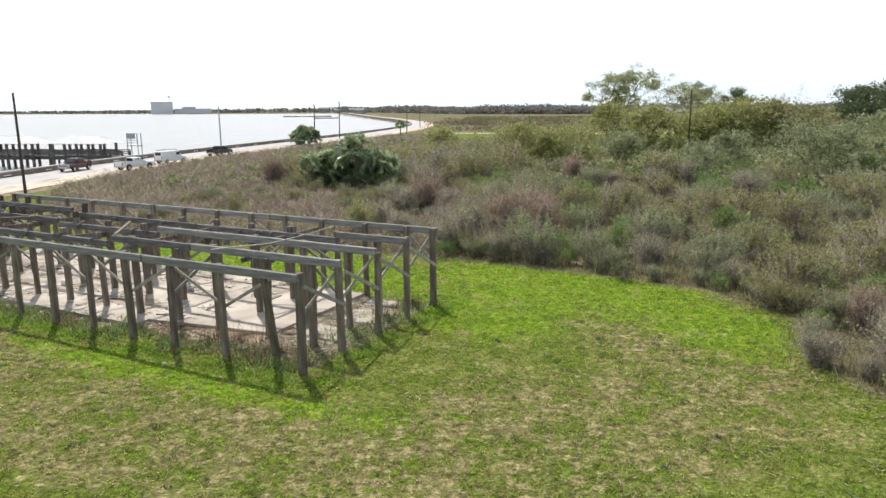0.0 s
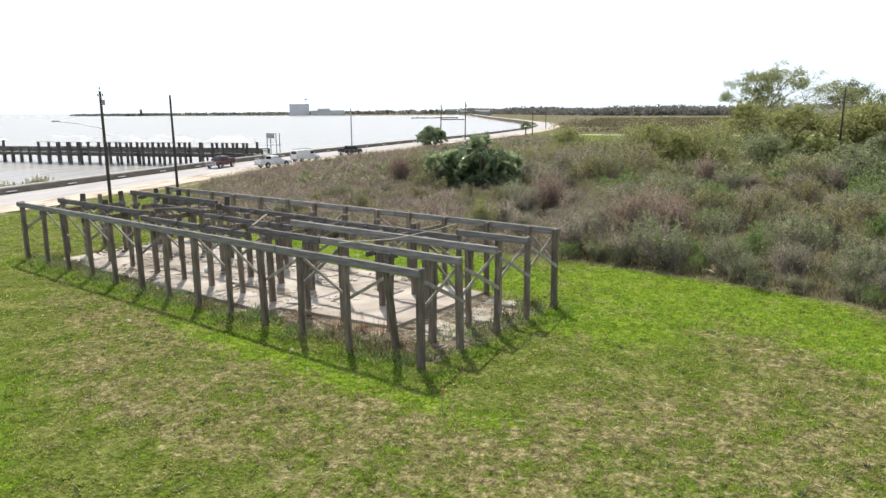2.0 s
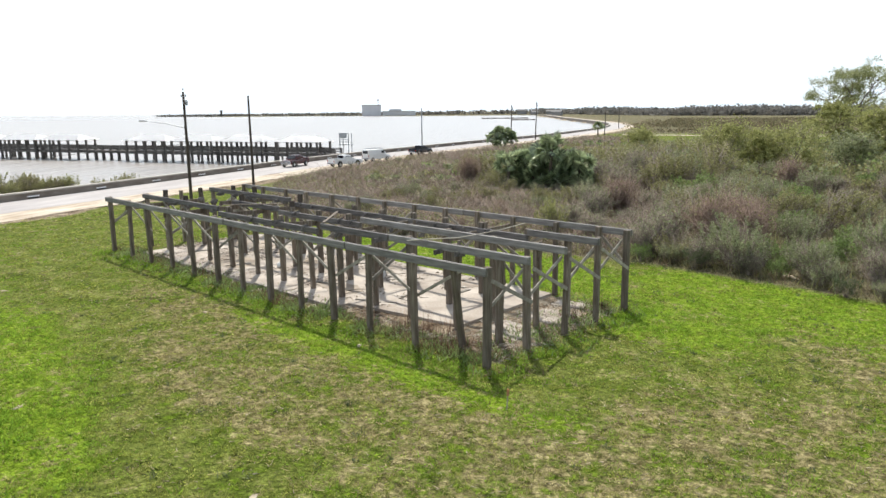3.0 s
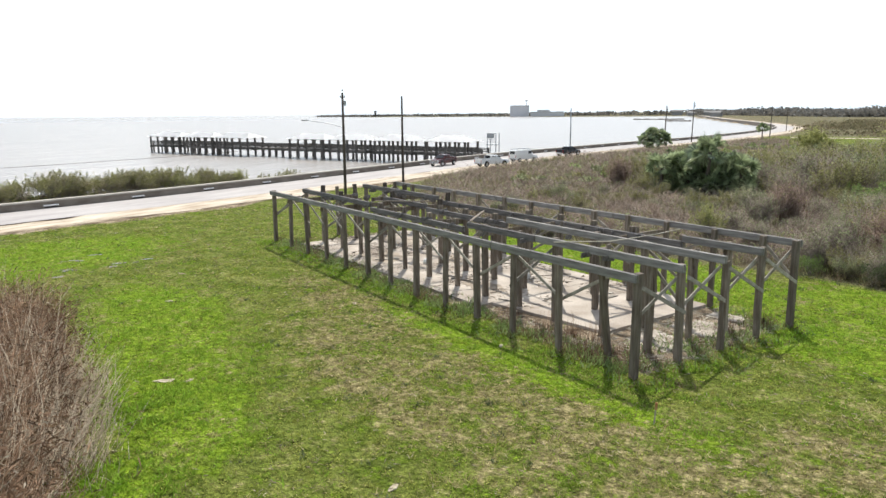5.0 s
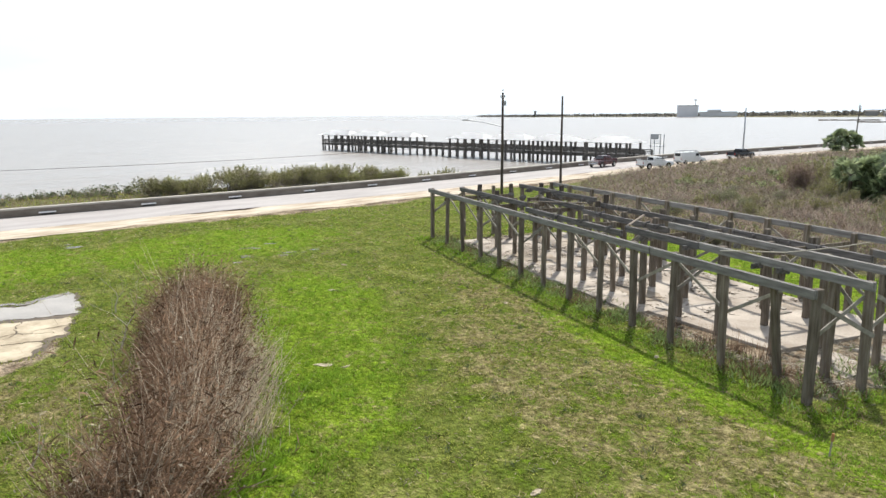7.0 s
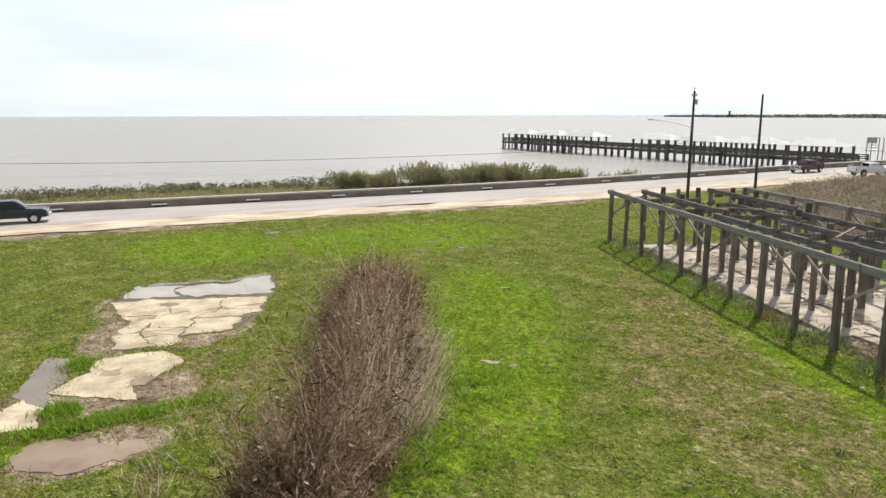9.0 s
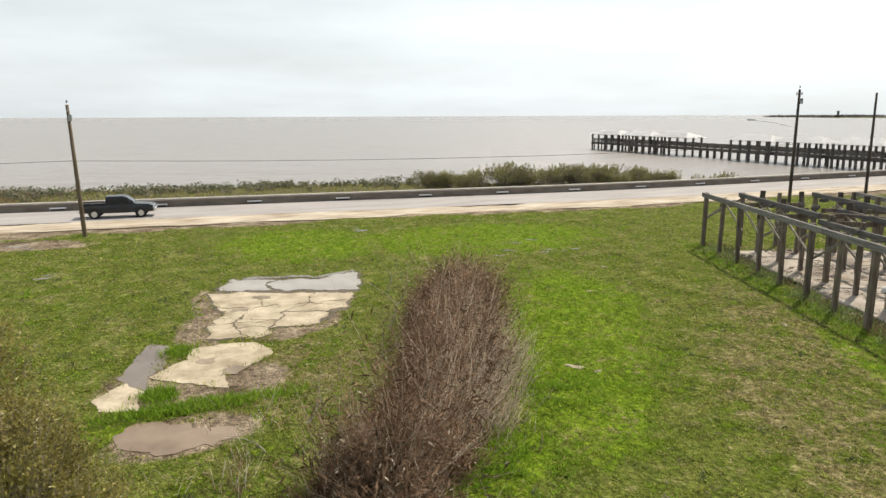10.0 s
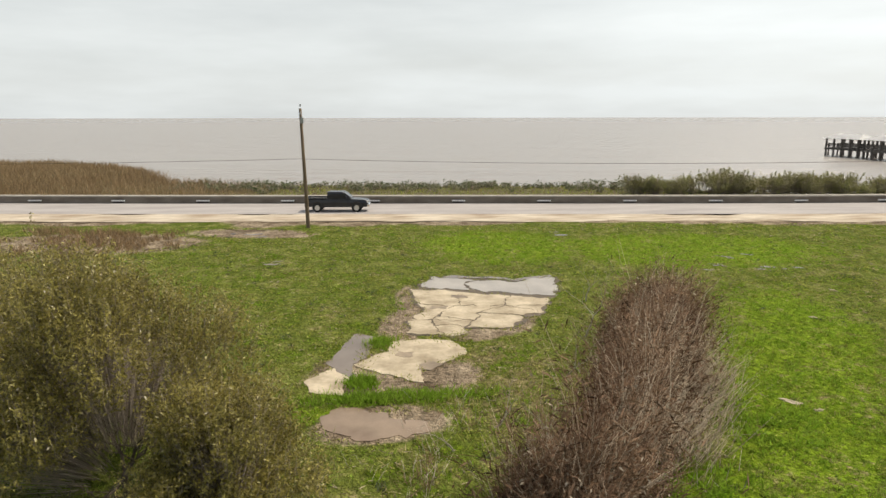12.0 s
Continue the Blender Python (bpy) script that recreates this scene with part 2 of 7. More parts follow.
def box(bm, cx, cy, cz, sx, sy, sz, bevel=0.0, m=None):
    got = bmesh.ops.create_cube(bm, size=1.0)["verts"]
    bmesh.ops.scale(bm, vec=(sx, sy, sz), verts=got)
    bmesh.ops.translate(bm, vec=(cx, cy, cz), verts=got)
    if bevel:
        es = list({e for v in got for e in v.link_edges})
        res = bmesh.ops.bevel(bm, geom=es, offset=bevel, segments=1, affect="EDGES")
        got = list({v for f in res["faces"] for v in f.verts} | {v for v in got if v.is_valid})
    if m is not None:
        bmesh.ops.transform(bm, matrix=m, verts=[v for v in got if v.is_valid])
    return got


def cyl(bm, r1, r2, h, seg=10, m=None):
    got = bmesh.ops.create_cone(bm, cap_ends=True, segments=seg, radius1=r1, radius2=r2, depth=h)["verts"]
    bmesh.ops.translate(bm, vec=(0, 0, h / 2), verts=got)
    if m is not None:
        bmesh.ops.transform(bm, matrix=m, verts=got)
    return got


def box_part(name, dims, material, parent, at=(0, 0, 0), bevel=0.01, label="", m=None):
    bm = bmesh.new()
    box(bm, 0, 0, 0, *dims, bevel)
    ob = part(name, bm, material, parent, label)
    ob.matrix_basis = m if m is not None else Matrix.Translation(at)
    return ob


def between(p, q):
    """A pose at the middle of p and q whose x axis runs from p to q."""
    p, q = Vector(p), Vector(q)
    d = q - p
    rot = d.to_track_quat("X", "Z").to_matrix().to_4x4()
    return Matrix.Translation((p + q) / 2) @ rot, d.length


def tubes(segs, sides=5):
    """Tapered tubes for rows of (p, q, r at p, r at q), as vertices and quads."""
    vs, fs = [], []
    for p, q, r0, r1 in segs:
        p, q = Vector(p), Vector(q)
        d = (q - p).normalized()
        a = d.orthogonal().normalized()
        b = d.cross(a)
        k = len(vs)
        for c, r in ((p, r0), (q, r1)):
            for i in range(sides):
                w = 2 * math.pi * i / sides
                vs.append(c + a * (r * math.cos(w)) + b * (r * math.sin(w)))
        for i in range(sides):
            j = (i + 1) % sides
            fs.append((k + i, k + j, k + sides + j, k + sides + i))
    return vs, fs


def unit(v):
    return v / np.maximum(np.linalg.norm(v, axis=1, keepdims=True), 1e-9)


def leaves(rng, centres, length, width, droop=0.0, up=0.0):
    """A four-cornered, slightly folded leaf at each centre; vertices and quads."""
    n = len(centres)
    a = rng.normal(size=(n, 3))
    a[:, 2] = a[:, 2] * 0.8 + up - droop
    a = unit(a)
    b = unit(np.cross(a, rng.normal(size=(n, 3))))
    s = rng.uniform(0.6, 1.35, (n, 1))
    L, W = length * s, width * s
    v = np.stack([centres - a * L * 0.5, centres + b * W * 0.5, centres + a * L * 0.5, centres - b * W * 0.5], 1)
    v[:, 2, 2] -= 0.12 * L[:, 0]
    return v.reshape(-1, 3), np.arange(4 * n).reshape(-1, 4)


def flat_leaves(rng, base, size, tilt=0.35):
    """Small ground leaves lying nearly level at the base points."""
    n = len(base)
    a = unit(np.column_stack([rng.normal(size=(n, 2)), rng.normal(0, tilt, n)]))
    b = unit(np.cross(np.column_stack([rng.normal(0, tilt, (n, 2)), np.ones(n)]), a))
    L = (np.asarray(size) * rng.uniform(0.5, 1.4, n))[:, None]
    v = np.stack([base - a * L * 0.5, base + b * L * 0.3, base + a * L * 0.5, base - b * L * 0.3], 1)
    return v.reshape(-1, 3), np.arange(4 * n).reshape(-1, 4)


def blades(rng, base, height, width, lean=0.35):
    """Grass blades as tapering three-cornered faces, standing at the base points."""
    n = len(base)
    h = np.broadcast_to(np.asarray(height, float), (n,)) * rng.uniform(0.55, 1.2, n)
    w = np.broadcast_to(np.asarray(width, float), (n,))
    a = rng.uniform(0, 2 * np.pi, n)
    side = np.stack([np.cos(a), np.sin(a), np.zeros(n)], 1) * (w[:, None] / 2)
    tip = base + np.stack([rng.normal(0, lean, n) * h, rng.normal(0, lean, n) * h, h], 1)
    v = np.stack([base - side, base + side, tip], 1)
    return v.reshape(-1, 3), np.arange(3 * n).reshape(-1, 3)


def spikes(rng, base, tip, r):
    """Thin three-sided cones from base to tip (bare twigs and stalks)."""
    n = len(base)
    d = unit(tip - base)
    a = unit(np.cross(d, rng.normal(size=(n, 3))))
    b = np.cross(d, a)
    rr = np.broadcast_to(np.asarray(r, float), (n,))[:, None]
    ring = [base + rr * (a * math.cos(w) + b * math.sin(w)) for w in (0, 2.094, 4.189)]
    v = np.stack(ring + [tip], 1).reshape(-1, 3)
    k = np.arange(n)[:, None] * 4
    f = np.concatenate([k + np.array([[0, 1, 3]]), k + np.array([[1, 2, 3]]), k + np.array([[2, 0, 3]])])
    return v, f


def in_lobes(rng, n, lobes, shell=0.55):
    """Points in a union of ellipsoids, denser towards their skins."""
    w = np.array([l[3] * l[4] * l[5] for l in lobes]) ** 0.8
    k = rng.choice(len(lobes), n, p=w / w.sum())
    L = np.array(lobes)[k]
    d = unit(rng.normal(size=(n, 3)))
    r = shell + (1 - shell) * rng.random(n) ** 0.7
    r *= 1 + 0.18 * rng.normal(size=n)
    return L[:, :3] + d * L[:, 3:] * r[:, None]


def value(x, y, s):
    """Smooth noise, about -1 to 1, at wavelength s metres."""
    return noise.noise((x / s, y / s, 0.37 * s))


def in_poly(x, y, poly):
    inside = np.zeros(np.shape(x), bool)
    n = len(poly)
    for i in range(n):
        (x1, y1), (x2, y2) = poly[i], poly[(i + 1) % n]
        if y1 == y2:
            continue
        inside ^= ((y1 > y) != (y2 > y)) & (x < (x2 - x1) * (y - y1) / (y2 - y1) + x1)
    return inside


def poly_dist(x, y, poly, closed=True):
    d = np.full(np.shape(x), 1e9)
    n = len(poly)
    for i in range(n if closed else n - 1):
        (x1, y1), (x2, y2) = poly[i], poly[(i + 1) % n]
        dx, dy = x2 - x1, y2 - y1
        t = np.clip(((x - x1) * dx + (y - y1) * dy) / (dx * dx + dy * dy), 0, 1)
        d = np.minimum(d, np.hypot(x - x1 - t * dx, y - y1 - t * dy))
    return d


# ---- plan ----
WATER = -1.45
# line of the seawall's road face, from far behind the marsh to the far end of the bay
WALL = [(-150, -420), (-101, -160), (-84, -70), (-78.2, -35), (-75, -12), (-72.4, 9), (-69.4, 32), (-67.3, 50), (-66.6, 77), (-66.2, 117), (-60, 160), (-55, 192),
        (-48.5, 222), (-42.5, 282), (-39.5, 340), (-45, 410), (-66, 500), (-134, 745), (-262, 1250)]
# the bay's edge: marsh point, beach under the seawall, the wall itself, then the far shore
SEA = [(-4950, -3200), (-900, -1500), (-420, -420), (-230, -160), (-178, -95), (-158, -52), (-140, -38), (-113, -26), (-107, 0), (-106, 15), (-100, 38), (-90, 55), (-80, 66), (-71, 76),
       (-67.4, 90), (-67.2, 117), (-61, 160), (-56, 192), (-49.5, 222), (-43.5, 282), (-40.5, 340), (-46, 410), (-67, 500), (-135, 745), (-263, 1250),
       (-420, 1390), (-700, 1420), (-1150, 1560), (-1500, 1640), (-1560, 1720), (-1300, 1800), (-2600, 4950), (-4950, 4950)]
BRUSH = [(-3.5, 41), (0.5, 39.2), (5.5, 36.8), (10.5, 33.8), (12.9, 29.0), (11.2, 23.5), (12.2, 20.3), (17, 15), (40, 8), (150, 30), (190, 130), (120, 190), (60, 175), (20, 170), (-4, 190), (-20, 235), (-31, 235),
         (-41, 182), (-48.5, 150), (-53, 122), (-53.4, 95), (-51.5, 76), (-42, 60), (-36, 53), (-26, 46.5), (-14, 42.5)]


def dense(pts, step):
    out = []
    for (x1, y1), (x2, y2) in zip(pts, pts[1:]):
        n = max(1, int(math.hypot(x2 - x1, y2 - y1) / step))
        out += [(x1 + (x2 - x1) * i / n, y1 + (y2 - y1) * i / n) for i in range(n)]
    return out + [pts[-1]]


def smooth_line(pts, step):
    """A rounded copy of a line (Chaikin, twice), in steps."""
    for _ in range(2):
        q = [pts[0]]
        for (x1, y1), (x2, y2) in zip(pts, pts[1:]):
            q += [(0.75 * x1 + 0.25 * x2, 0.75 * y1 + 0.25 * y2), (0.25 * x1 + 0.75 * x2, 0.25 * y1 + 0.75 * y2)]
        pts = q + [pts[-1]]
    return dense(pts, step)


WALL = smooth_line(WALL, 6.0)


# ---- ground ----
def spread_axis(lo, hi, step):
    core = np.arange(lo, hi + 1e-6, step)
    out, g, x = [], step, hi
    while x < 4950:
        g *= 1.13
        x += g
        out.append(min(x, 4950))
    neg, g, x = [], step, lo
    while x > -4950:
        g *= 1.13
        x -= g
        neg.append(max(x, -4950))
    return np.array(neg[::-1] + list(core) + out)


GX, GY = spread_axis(-80, 30, 0.5), spread_axis(-25, 60, 0.5)
XX, YY = np.meshgrid(GX, GY)
sea_in = in_poly(XX, YY, SEA)
sea_d = poly_dist(XX, YY, SEA) * np.where(sea_in, 1, -1)
lump = np.array([[0.05 * value(x, y, 2.3) + 0.09 * value(x, y, 9.0) for x in GX] for y in GY])
pads_near = np.clip(poly_dist(XX, YY, [(-40, 6), (-34, 5), (-29, 3), (-21, 0)], False) / 4 - 1.0, 0, 1)
lump *= pads_near
for px, py in ((-40.0, 20.8), (-43.0, 24.0), (-39.4, 24.8), (-53.0, 14.0), (-56.4, -8.5), (-44.8, -5.6), (-52.0, -19.5)):
    lump *= np.clip(np.hypot(XX - px, YY - py) / 2.5 - 0.6, 0, 1)
ZZ = lump * np.clip(1 - np.hypot(XX + 20, YY - 20) / 300, 0.2, 1)
ZZ -= np.clip((sea_d + 5) / 6, 0, 1) * 2.6                       # down to the bay's bed
marsh = np.clip((-poly_dist(XX, YY, WALL, False) + 200) / 100, 0, 1) * (XX < np.interp(YY, [p[1] for p in WALL], [p[0] for p in WALL]) - 0.5) * (YY < 80)
ZZ -= marsh * 0.85 * (sea_d < 0)
ground_me = mesh_of("ground", np.stack([XX, YY, ZZ], -1).reshape(-1, 3),
                    (np.arange(XX.size).reshape(XX.shape)[:-1, :-1].reshape(-1, 1) + np.array([[0, 1, len(GX) + 1, len(GX)]])), M["sand"], True)


def soft_spot(x0, y0, rx, ry, turn=0.0):
    c, s = math.cos(radians(turn)), math.sin(radians(turn))
    u, v = ((XX - x0) * c + (YY - y0) * s) / rx, (-(XX - x0) * s + (YY - y0) * c) / ry
    return np.clip(1.5 - 1.0 * (u * u + v * v), 0, 1)


near_n = np.array([[value(x, y, 6.0) for x in GX] for y in GY])
lush = np.zeros_like(XX)
for s in ((-26, 16.6, 10, 3.0, 148), (-19.5, 12.6, 5, 2.0, 150), (-16.0, 7.6, 2.0, 1.3, 130), (-12, 21.0, 9, 0.8, 157), (3, 34, 8, 5, 150), (-49, 9, 5, 6, 90), (-46, 22, 9, 6, 90), (9, 27.5, 4, 3, 100),
          (-21.5, -0.2, 3.2, 0.5, 80), (-1.5, 28.5, 2.5, 4, 60), (-15, 38, 14, 5, 157), (-24.5, 0.2, 0.9, 0.9, 0)):
    lush = np.maximum(lush, soft_spot(*s))
dry = np.zeros_like(XX)
for s in ( (2, 18, 8, 4, 20), (-8.5, 17.0, 8, 2.6, 157), (-15.5, 17.6, 8, 2.2, 152), (7, 24, 5, 3, 120), (-24, 4.3, 4, 2, 170), (-3, 15, 6, 3, 20), (12, 33, 4, 2, 140), (-22, 24, 7, 1.6, 156)):
    dry = np.maximum(dry, soft_spot(*s))
wild = np.clip((6 - poly_dist(XX, YY, BRUSH) * np.where(in_poly(XX, YY, BRUSH), -1, 1) * 3) / 8, 0, 1)
wild = np.where(in_poly(XX, YY, BRUSH), np.maximum(wild, 0.8), wild * 0.8)
wild = np.maximum(wild, (marsh > 0.1) * 0.7)
wild = np.where((YY > 258) & (XX > -260) | (YY > 900), 0.9, wild)
fc, fs_ = math.cos(radians(156.73)), math.sin(radians(156.73))
FU, FV = (XX + 7.22) * fc + (YY - 21.37) * fs_, -(-(XX + 7.22) * fs_ + (YY - 21.37) * fc)
soil = np.clip(np.minimum(np.minimum(FU + 0.3, 30.5 - FU), np.minimum(FV - 0.25, 9.9 - FV)) / 0.9, 0, 1)
for q in ((-24.6, 1.6, 1.5, 2.1, 15), (-25.2, -0.4, 1.9, 1.9, 0), (-20.9, 0.0, 1.25, 2.0, 8), (-30.5, 1.2, 2.6, 0.9, 170), (-34.5, 1.9, 3.4, 0.7, 175), (-30.0, 5.3, 2.6, 1.1, 130), (-56.3, -9.0, 2.0, 5.0, -15), (-53.5, -20, 4.0, 8.0, -10),):
    soil = np.maximum(soil, soft_spot(*q))
# trodden earth between the shoulder and the grass
inland = poly_dist(XX, YY, WALL[::2], False)
soil = np.maximum(soil, 0.8 * np.clip((14.8 + 3.0 * near_n - inland) / 2.2, 0, 1) * (XX > np.interp(YY, [p[1] for p in WALL], [p[0] for p in WALL])))
for key, arr in (("lush", lush), ("dry", dry), ("wild", wild), ("soil", soil)):
    at = ground_me.attributes.new(key, "FLOAT", "POINT")
    at.data.foreach_set("value", arr.astype(np.float32).ravel())


def ground_material():
    m = bpy.data.materials.new("lawn_and_soil")
    m.use_nodes = True
    n, l = m.node_tree.nodes, m.node_tree.links
    b = n["Principled BSDF"]
    geo = n.new("ShaderNodeNewGeometry")

    def tex(scale, detail=5, rough=0.6):
        t = n.new("ShaderNodeTexNoise")
        t.inputs["Scale"].default_value, t.inputs["Detail"].default_value, t.inputs["Roughness"].default_value = scale, detail, rough
        l.new(geo.outputs["Position"], t.inputs["Vector"])
        return t.outputs["Fac"]

    def ramp(x, a, c):
        r = n.new("ShaderNodeMapRange")
        r.inputs["From Min"].default_value, r.inputs["From Max"].default_value = a, c
        l.new(x, r.inputs["Value"])
        return r.outputs["Result"]

    def math2(op, x, y):
        q = n.new("ShaderNodeMath")
        q.operation = op
        for i, v in enumerate((x, y)):
            if isinstance(v, float):
                q.inputs[i].default_value = v
            else:
                l.new(v, q.inputs[i])
        return q.outputs[0]

    def mix(f, a, c):
        q = n.new("ShaderNodeMix")
        q.data_type = "RGBA"
        l.new(f, q.inputs["Factor"])
        for k, v in (("A", a), ("B", c)):
            if isinstance(v, tuple):
                q.inputs[k].default_value = (*v, 1)
            else:
                l.new(v, q.inputs[k])
        return q.outputs["Result"]

    def attr(k):
        a = n.new("ShaderNodeAttribute")
        a.attribute_name = k
        return a.outputs["Fac"]

    mid, small, fine = tex(0.7), tex(3.2), tex(11.0, 4, 0.85)

    def cells(scale, warp):
        """Tufts: distance from each tuft's middle, and a number of its own."""
        mx = n.new("ShaderNodeVectorMath")
        mx.operation = "SCALE"
        mx.inputs["Scale"].default_value = warp
        wn_ = n.new("ShaderNodeTexNoise")
        wn_.inputs["Scale"].default_value, wn_.inputs["Detail"].default_value = scale * 1.3, 3
        l.new(geo.outputs["Position"], wn_.inputs["Vector"])
        l.new(wn_.outputs["Color"], mx.inputs[0])
        ad = n.new("ShaderNodeVectorMath")
        l.new(geo.outputs["Position"], ad.inputs[0])
        l.new(mx.outputs["Vector"], ad.inputs[1])
        vo = n.new("ShaderNodeTexVoronoi")
        vo.inputs["Scale"].default_value = scale
        l.new(ad.outputs["Vector"], vo.inputs["Vector"])
        sp = n.new("ShaderNodeSeparateXYZ")
        l.new(vo.outputs["Color"], sp.inputs["Vector"])
        return vo.outputs["Distance"], sp.outputs["X"]

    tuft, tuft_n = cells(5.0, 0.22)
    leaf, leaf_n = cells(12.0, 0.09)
    green = mix(ramp(mid, 0.38, 0.62), (0.085, 0.116, 0.018), (0.150, 0.172, 0.042))
    lush_c = mix(ramp(small, 0.3, 0.7), (0.112, 0.184, 0.012), (0.176, 0.250, 0.023))
    dry_c = mix(ramp(small, 0.38, 0.62), (0.115, 0.099, 0.042), (0.25, 0.217, 0.108))
    wild_c = mix(ramp(mid, 0.35, 0.65), (0.155, 0.13, 0.085), (0.115, 0.115, 0.06))
    mottle = math2("ADD", math2("ADD", math2("MULTIPLY", mid, 0.95), math2("MULTIPLY", small, 0.45)), math2("ADD", math2("MULTIPLY", tuft_n, 0.20), math2("MULTIPLY", leaf_n, 0.10)))
    f_dry = ramp(math2("ADD", math2("MULTIPLY", attr("dry"), 0.19), mottle), 0.95, 1.12)
    f_lush = ramp(math2("ADD", math2("MULTIPLY", attr("lush"), 0.32), math2("SUBTRACT", 1.6, mottle)), 0.84, 1.0)
    f_wild = ramp(math2("ADD", attr("wild"), math2("MULTIPLY", small, 0.5)), 0.55, 0.95)
    col = mix(f_wild, mix(f_lush, mix(f_dry, green, dry_c), lush_c), wild_c)
    soil_c = mix(ramp(mid, 0.35, 0.65), (0.15, 0.11, 0.075), (0.33, 0.27, 0.195))
    f_soil = ramp(math2("ADD", attr("soil"), math2("MULTIPLY", math2("ADD", small, mid), 0.55)), 0.78, 1.08)
    col = mix(f_soil, col, soil_c)
    v = n.new("ShaderNodeHueSaturation")
    l.new(col, v.inputs["Color"])
    # low between tufts and leaves: shapes the bump, and darkens the colour as shade
    shade_relief = math2("ADD", math2("MULTIPLY", tuft, -1.1), math2("MULTIPLY", leaf, -0.8))
    l.new(math2("ADD", math2("ADD", math2("MULTIPLY", fine, 1.5), math2("MULTIPLY", small, 1.3)), math2("ADD", math2("ADD", math2("MULTIPLY", mid, 1.1), shade_relief), 0.16)), v.inputs["Value"])
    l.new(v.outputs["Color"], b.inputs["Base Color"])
    b.inputs["Roughness"].default_value = 0.95
    b.inputs["Specular IOR Level"].default_value = 0.04
    bp = n.new("ShaderNodeBump")
    bp.inputs["Strength"].default_value, bp.inputs["Distance"].default_value = 0.9, 0.09
    l.new(math2("ADD", math2("MULTIPLY", math2("ADD", fine, small), 0.6), shade_relief), bp.inputs["Height"])
    l.new(bp.outputs["Normal"], b.inputs["Normal"])
    return m


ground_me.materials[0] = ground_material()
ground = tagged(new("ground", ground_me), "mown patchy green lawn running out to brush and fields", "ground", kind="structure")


def ground_z(x, y):
    i = int(np.clip(np.searchsorted(GX, x) - 1, 0, len(GX) - 2))
    j = int(np.clip(np.searchsorted(GY, y) - 1, 0, len(GY) - 2))
    u, v = (x - GX[i]) / (GX[i + 1] - GX[i]), (y - GY[j]) / (GY[j + 1] - GY[j])
    return float(ZZ[j, i] * (1 - u) * (1 - v) + ZZ[j, i + 1] * u * (1 - v) + ZZ[j + 1, i] * (1 - u) * v + ZZ[j + 1, i + 1] * u * v)


def ground_zs(x, y):
    i = np.clip(np.searchsorted(GX, x) - 1, 0, len(GX) - 2)
    j = np.clip(np.searchsorted(GY, y) - 1, 0, len(GY) - 2)
    u, v = (x - GX[i]) / (GX[i + 1] - GX[i]), (y - GY[j]) / (GY[j + 1] - GY[j])
    return ZZ[j, i] * (1 - u) * (1 - v) + ZZ[j, i + 1] * u * (1 - v) + ZZ[j + 1, i] * (1 - u) * v + ZZ[j + 1, i + 1] * u * v


# ---- water ----
def water_material():
    m = bpy.data.materials.new("bay_water")
    m.use_nodes = True
    n, l = m.node_tree.nodes, m.node_tree.links
    b = n["Principled BSDF"]
    b.inputs["Base Color"].default_value = (0.32, 0.297, 0.272, 1)
    b.inputs["Roughness"].default_value = 0.25
    b.inputs["IOR"].default_value = 1.33
    geo = n.new("ShaderNodeNewGeometry")
    mp = n.new("ShaderNodeMapping")
    mp.inputs["Rotation"].default_value = (0, 0, radians(-20))
    mp.inputs["Scale"].default_value = (1.0, 0.22, 1.0)
    l.new(geo.outputs["Position"], mp.inputs["Vector"])
    hs = []
    for scale, amp in ((0.035, 2.2), (0.12, 1.6), (0.45, 1.3), (1.6, 0.5)):
        t = n.new("ShaderNodeTexNoise")
        t.inputs["Scale"].default_value, t.inputs["Detail"].default_value = scale, 3
        l.new(mp.outputs["Vector"], t.inputs["Vector"])
        q = n.new("ShaderNodeMath")
        q.operation = "MULTIPLY"
        q.inputs[1].default_value = amp
        l.new(t.outputs["Fac"], q.inputs[0])
        hs.append(q.outputs[0])
    a = hs[0]
    for h in hs[1:]:
        q = n.new("ShaderNodeMath")
        l.new(a, q.inputs[0])
        l.new(h, q.inputs[1])
        a = q.outputs[0]
    bp = n.new("ShaderNodeBump")
    bp.inputs["Strength"].default_value, bp.inputs["Distance"].default_value = 0.9, 0.9
    l.new(a, bp.inputs["Height"])
    l.new(bp.outputs["Normal"], b.inputs["Normal"])
    return m


bm = bmesh.new()
bm.faces.new([bm.verts.new(p) for p in ((-4950, -4950, WATER), (-30, -4950, WATER), (-30, 4950, WATER), (-4950, 4950, WATER))])
water = part("water", bm, water_material())
tagged(water, "calm brown-grey bay water glaring under the sun", "water", kind="structure")


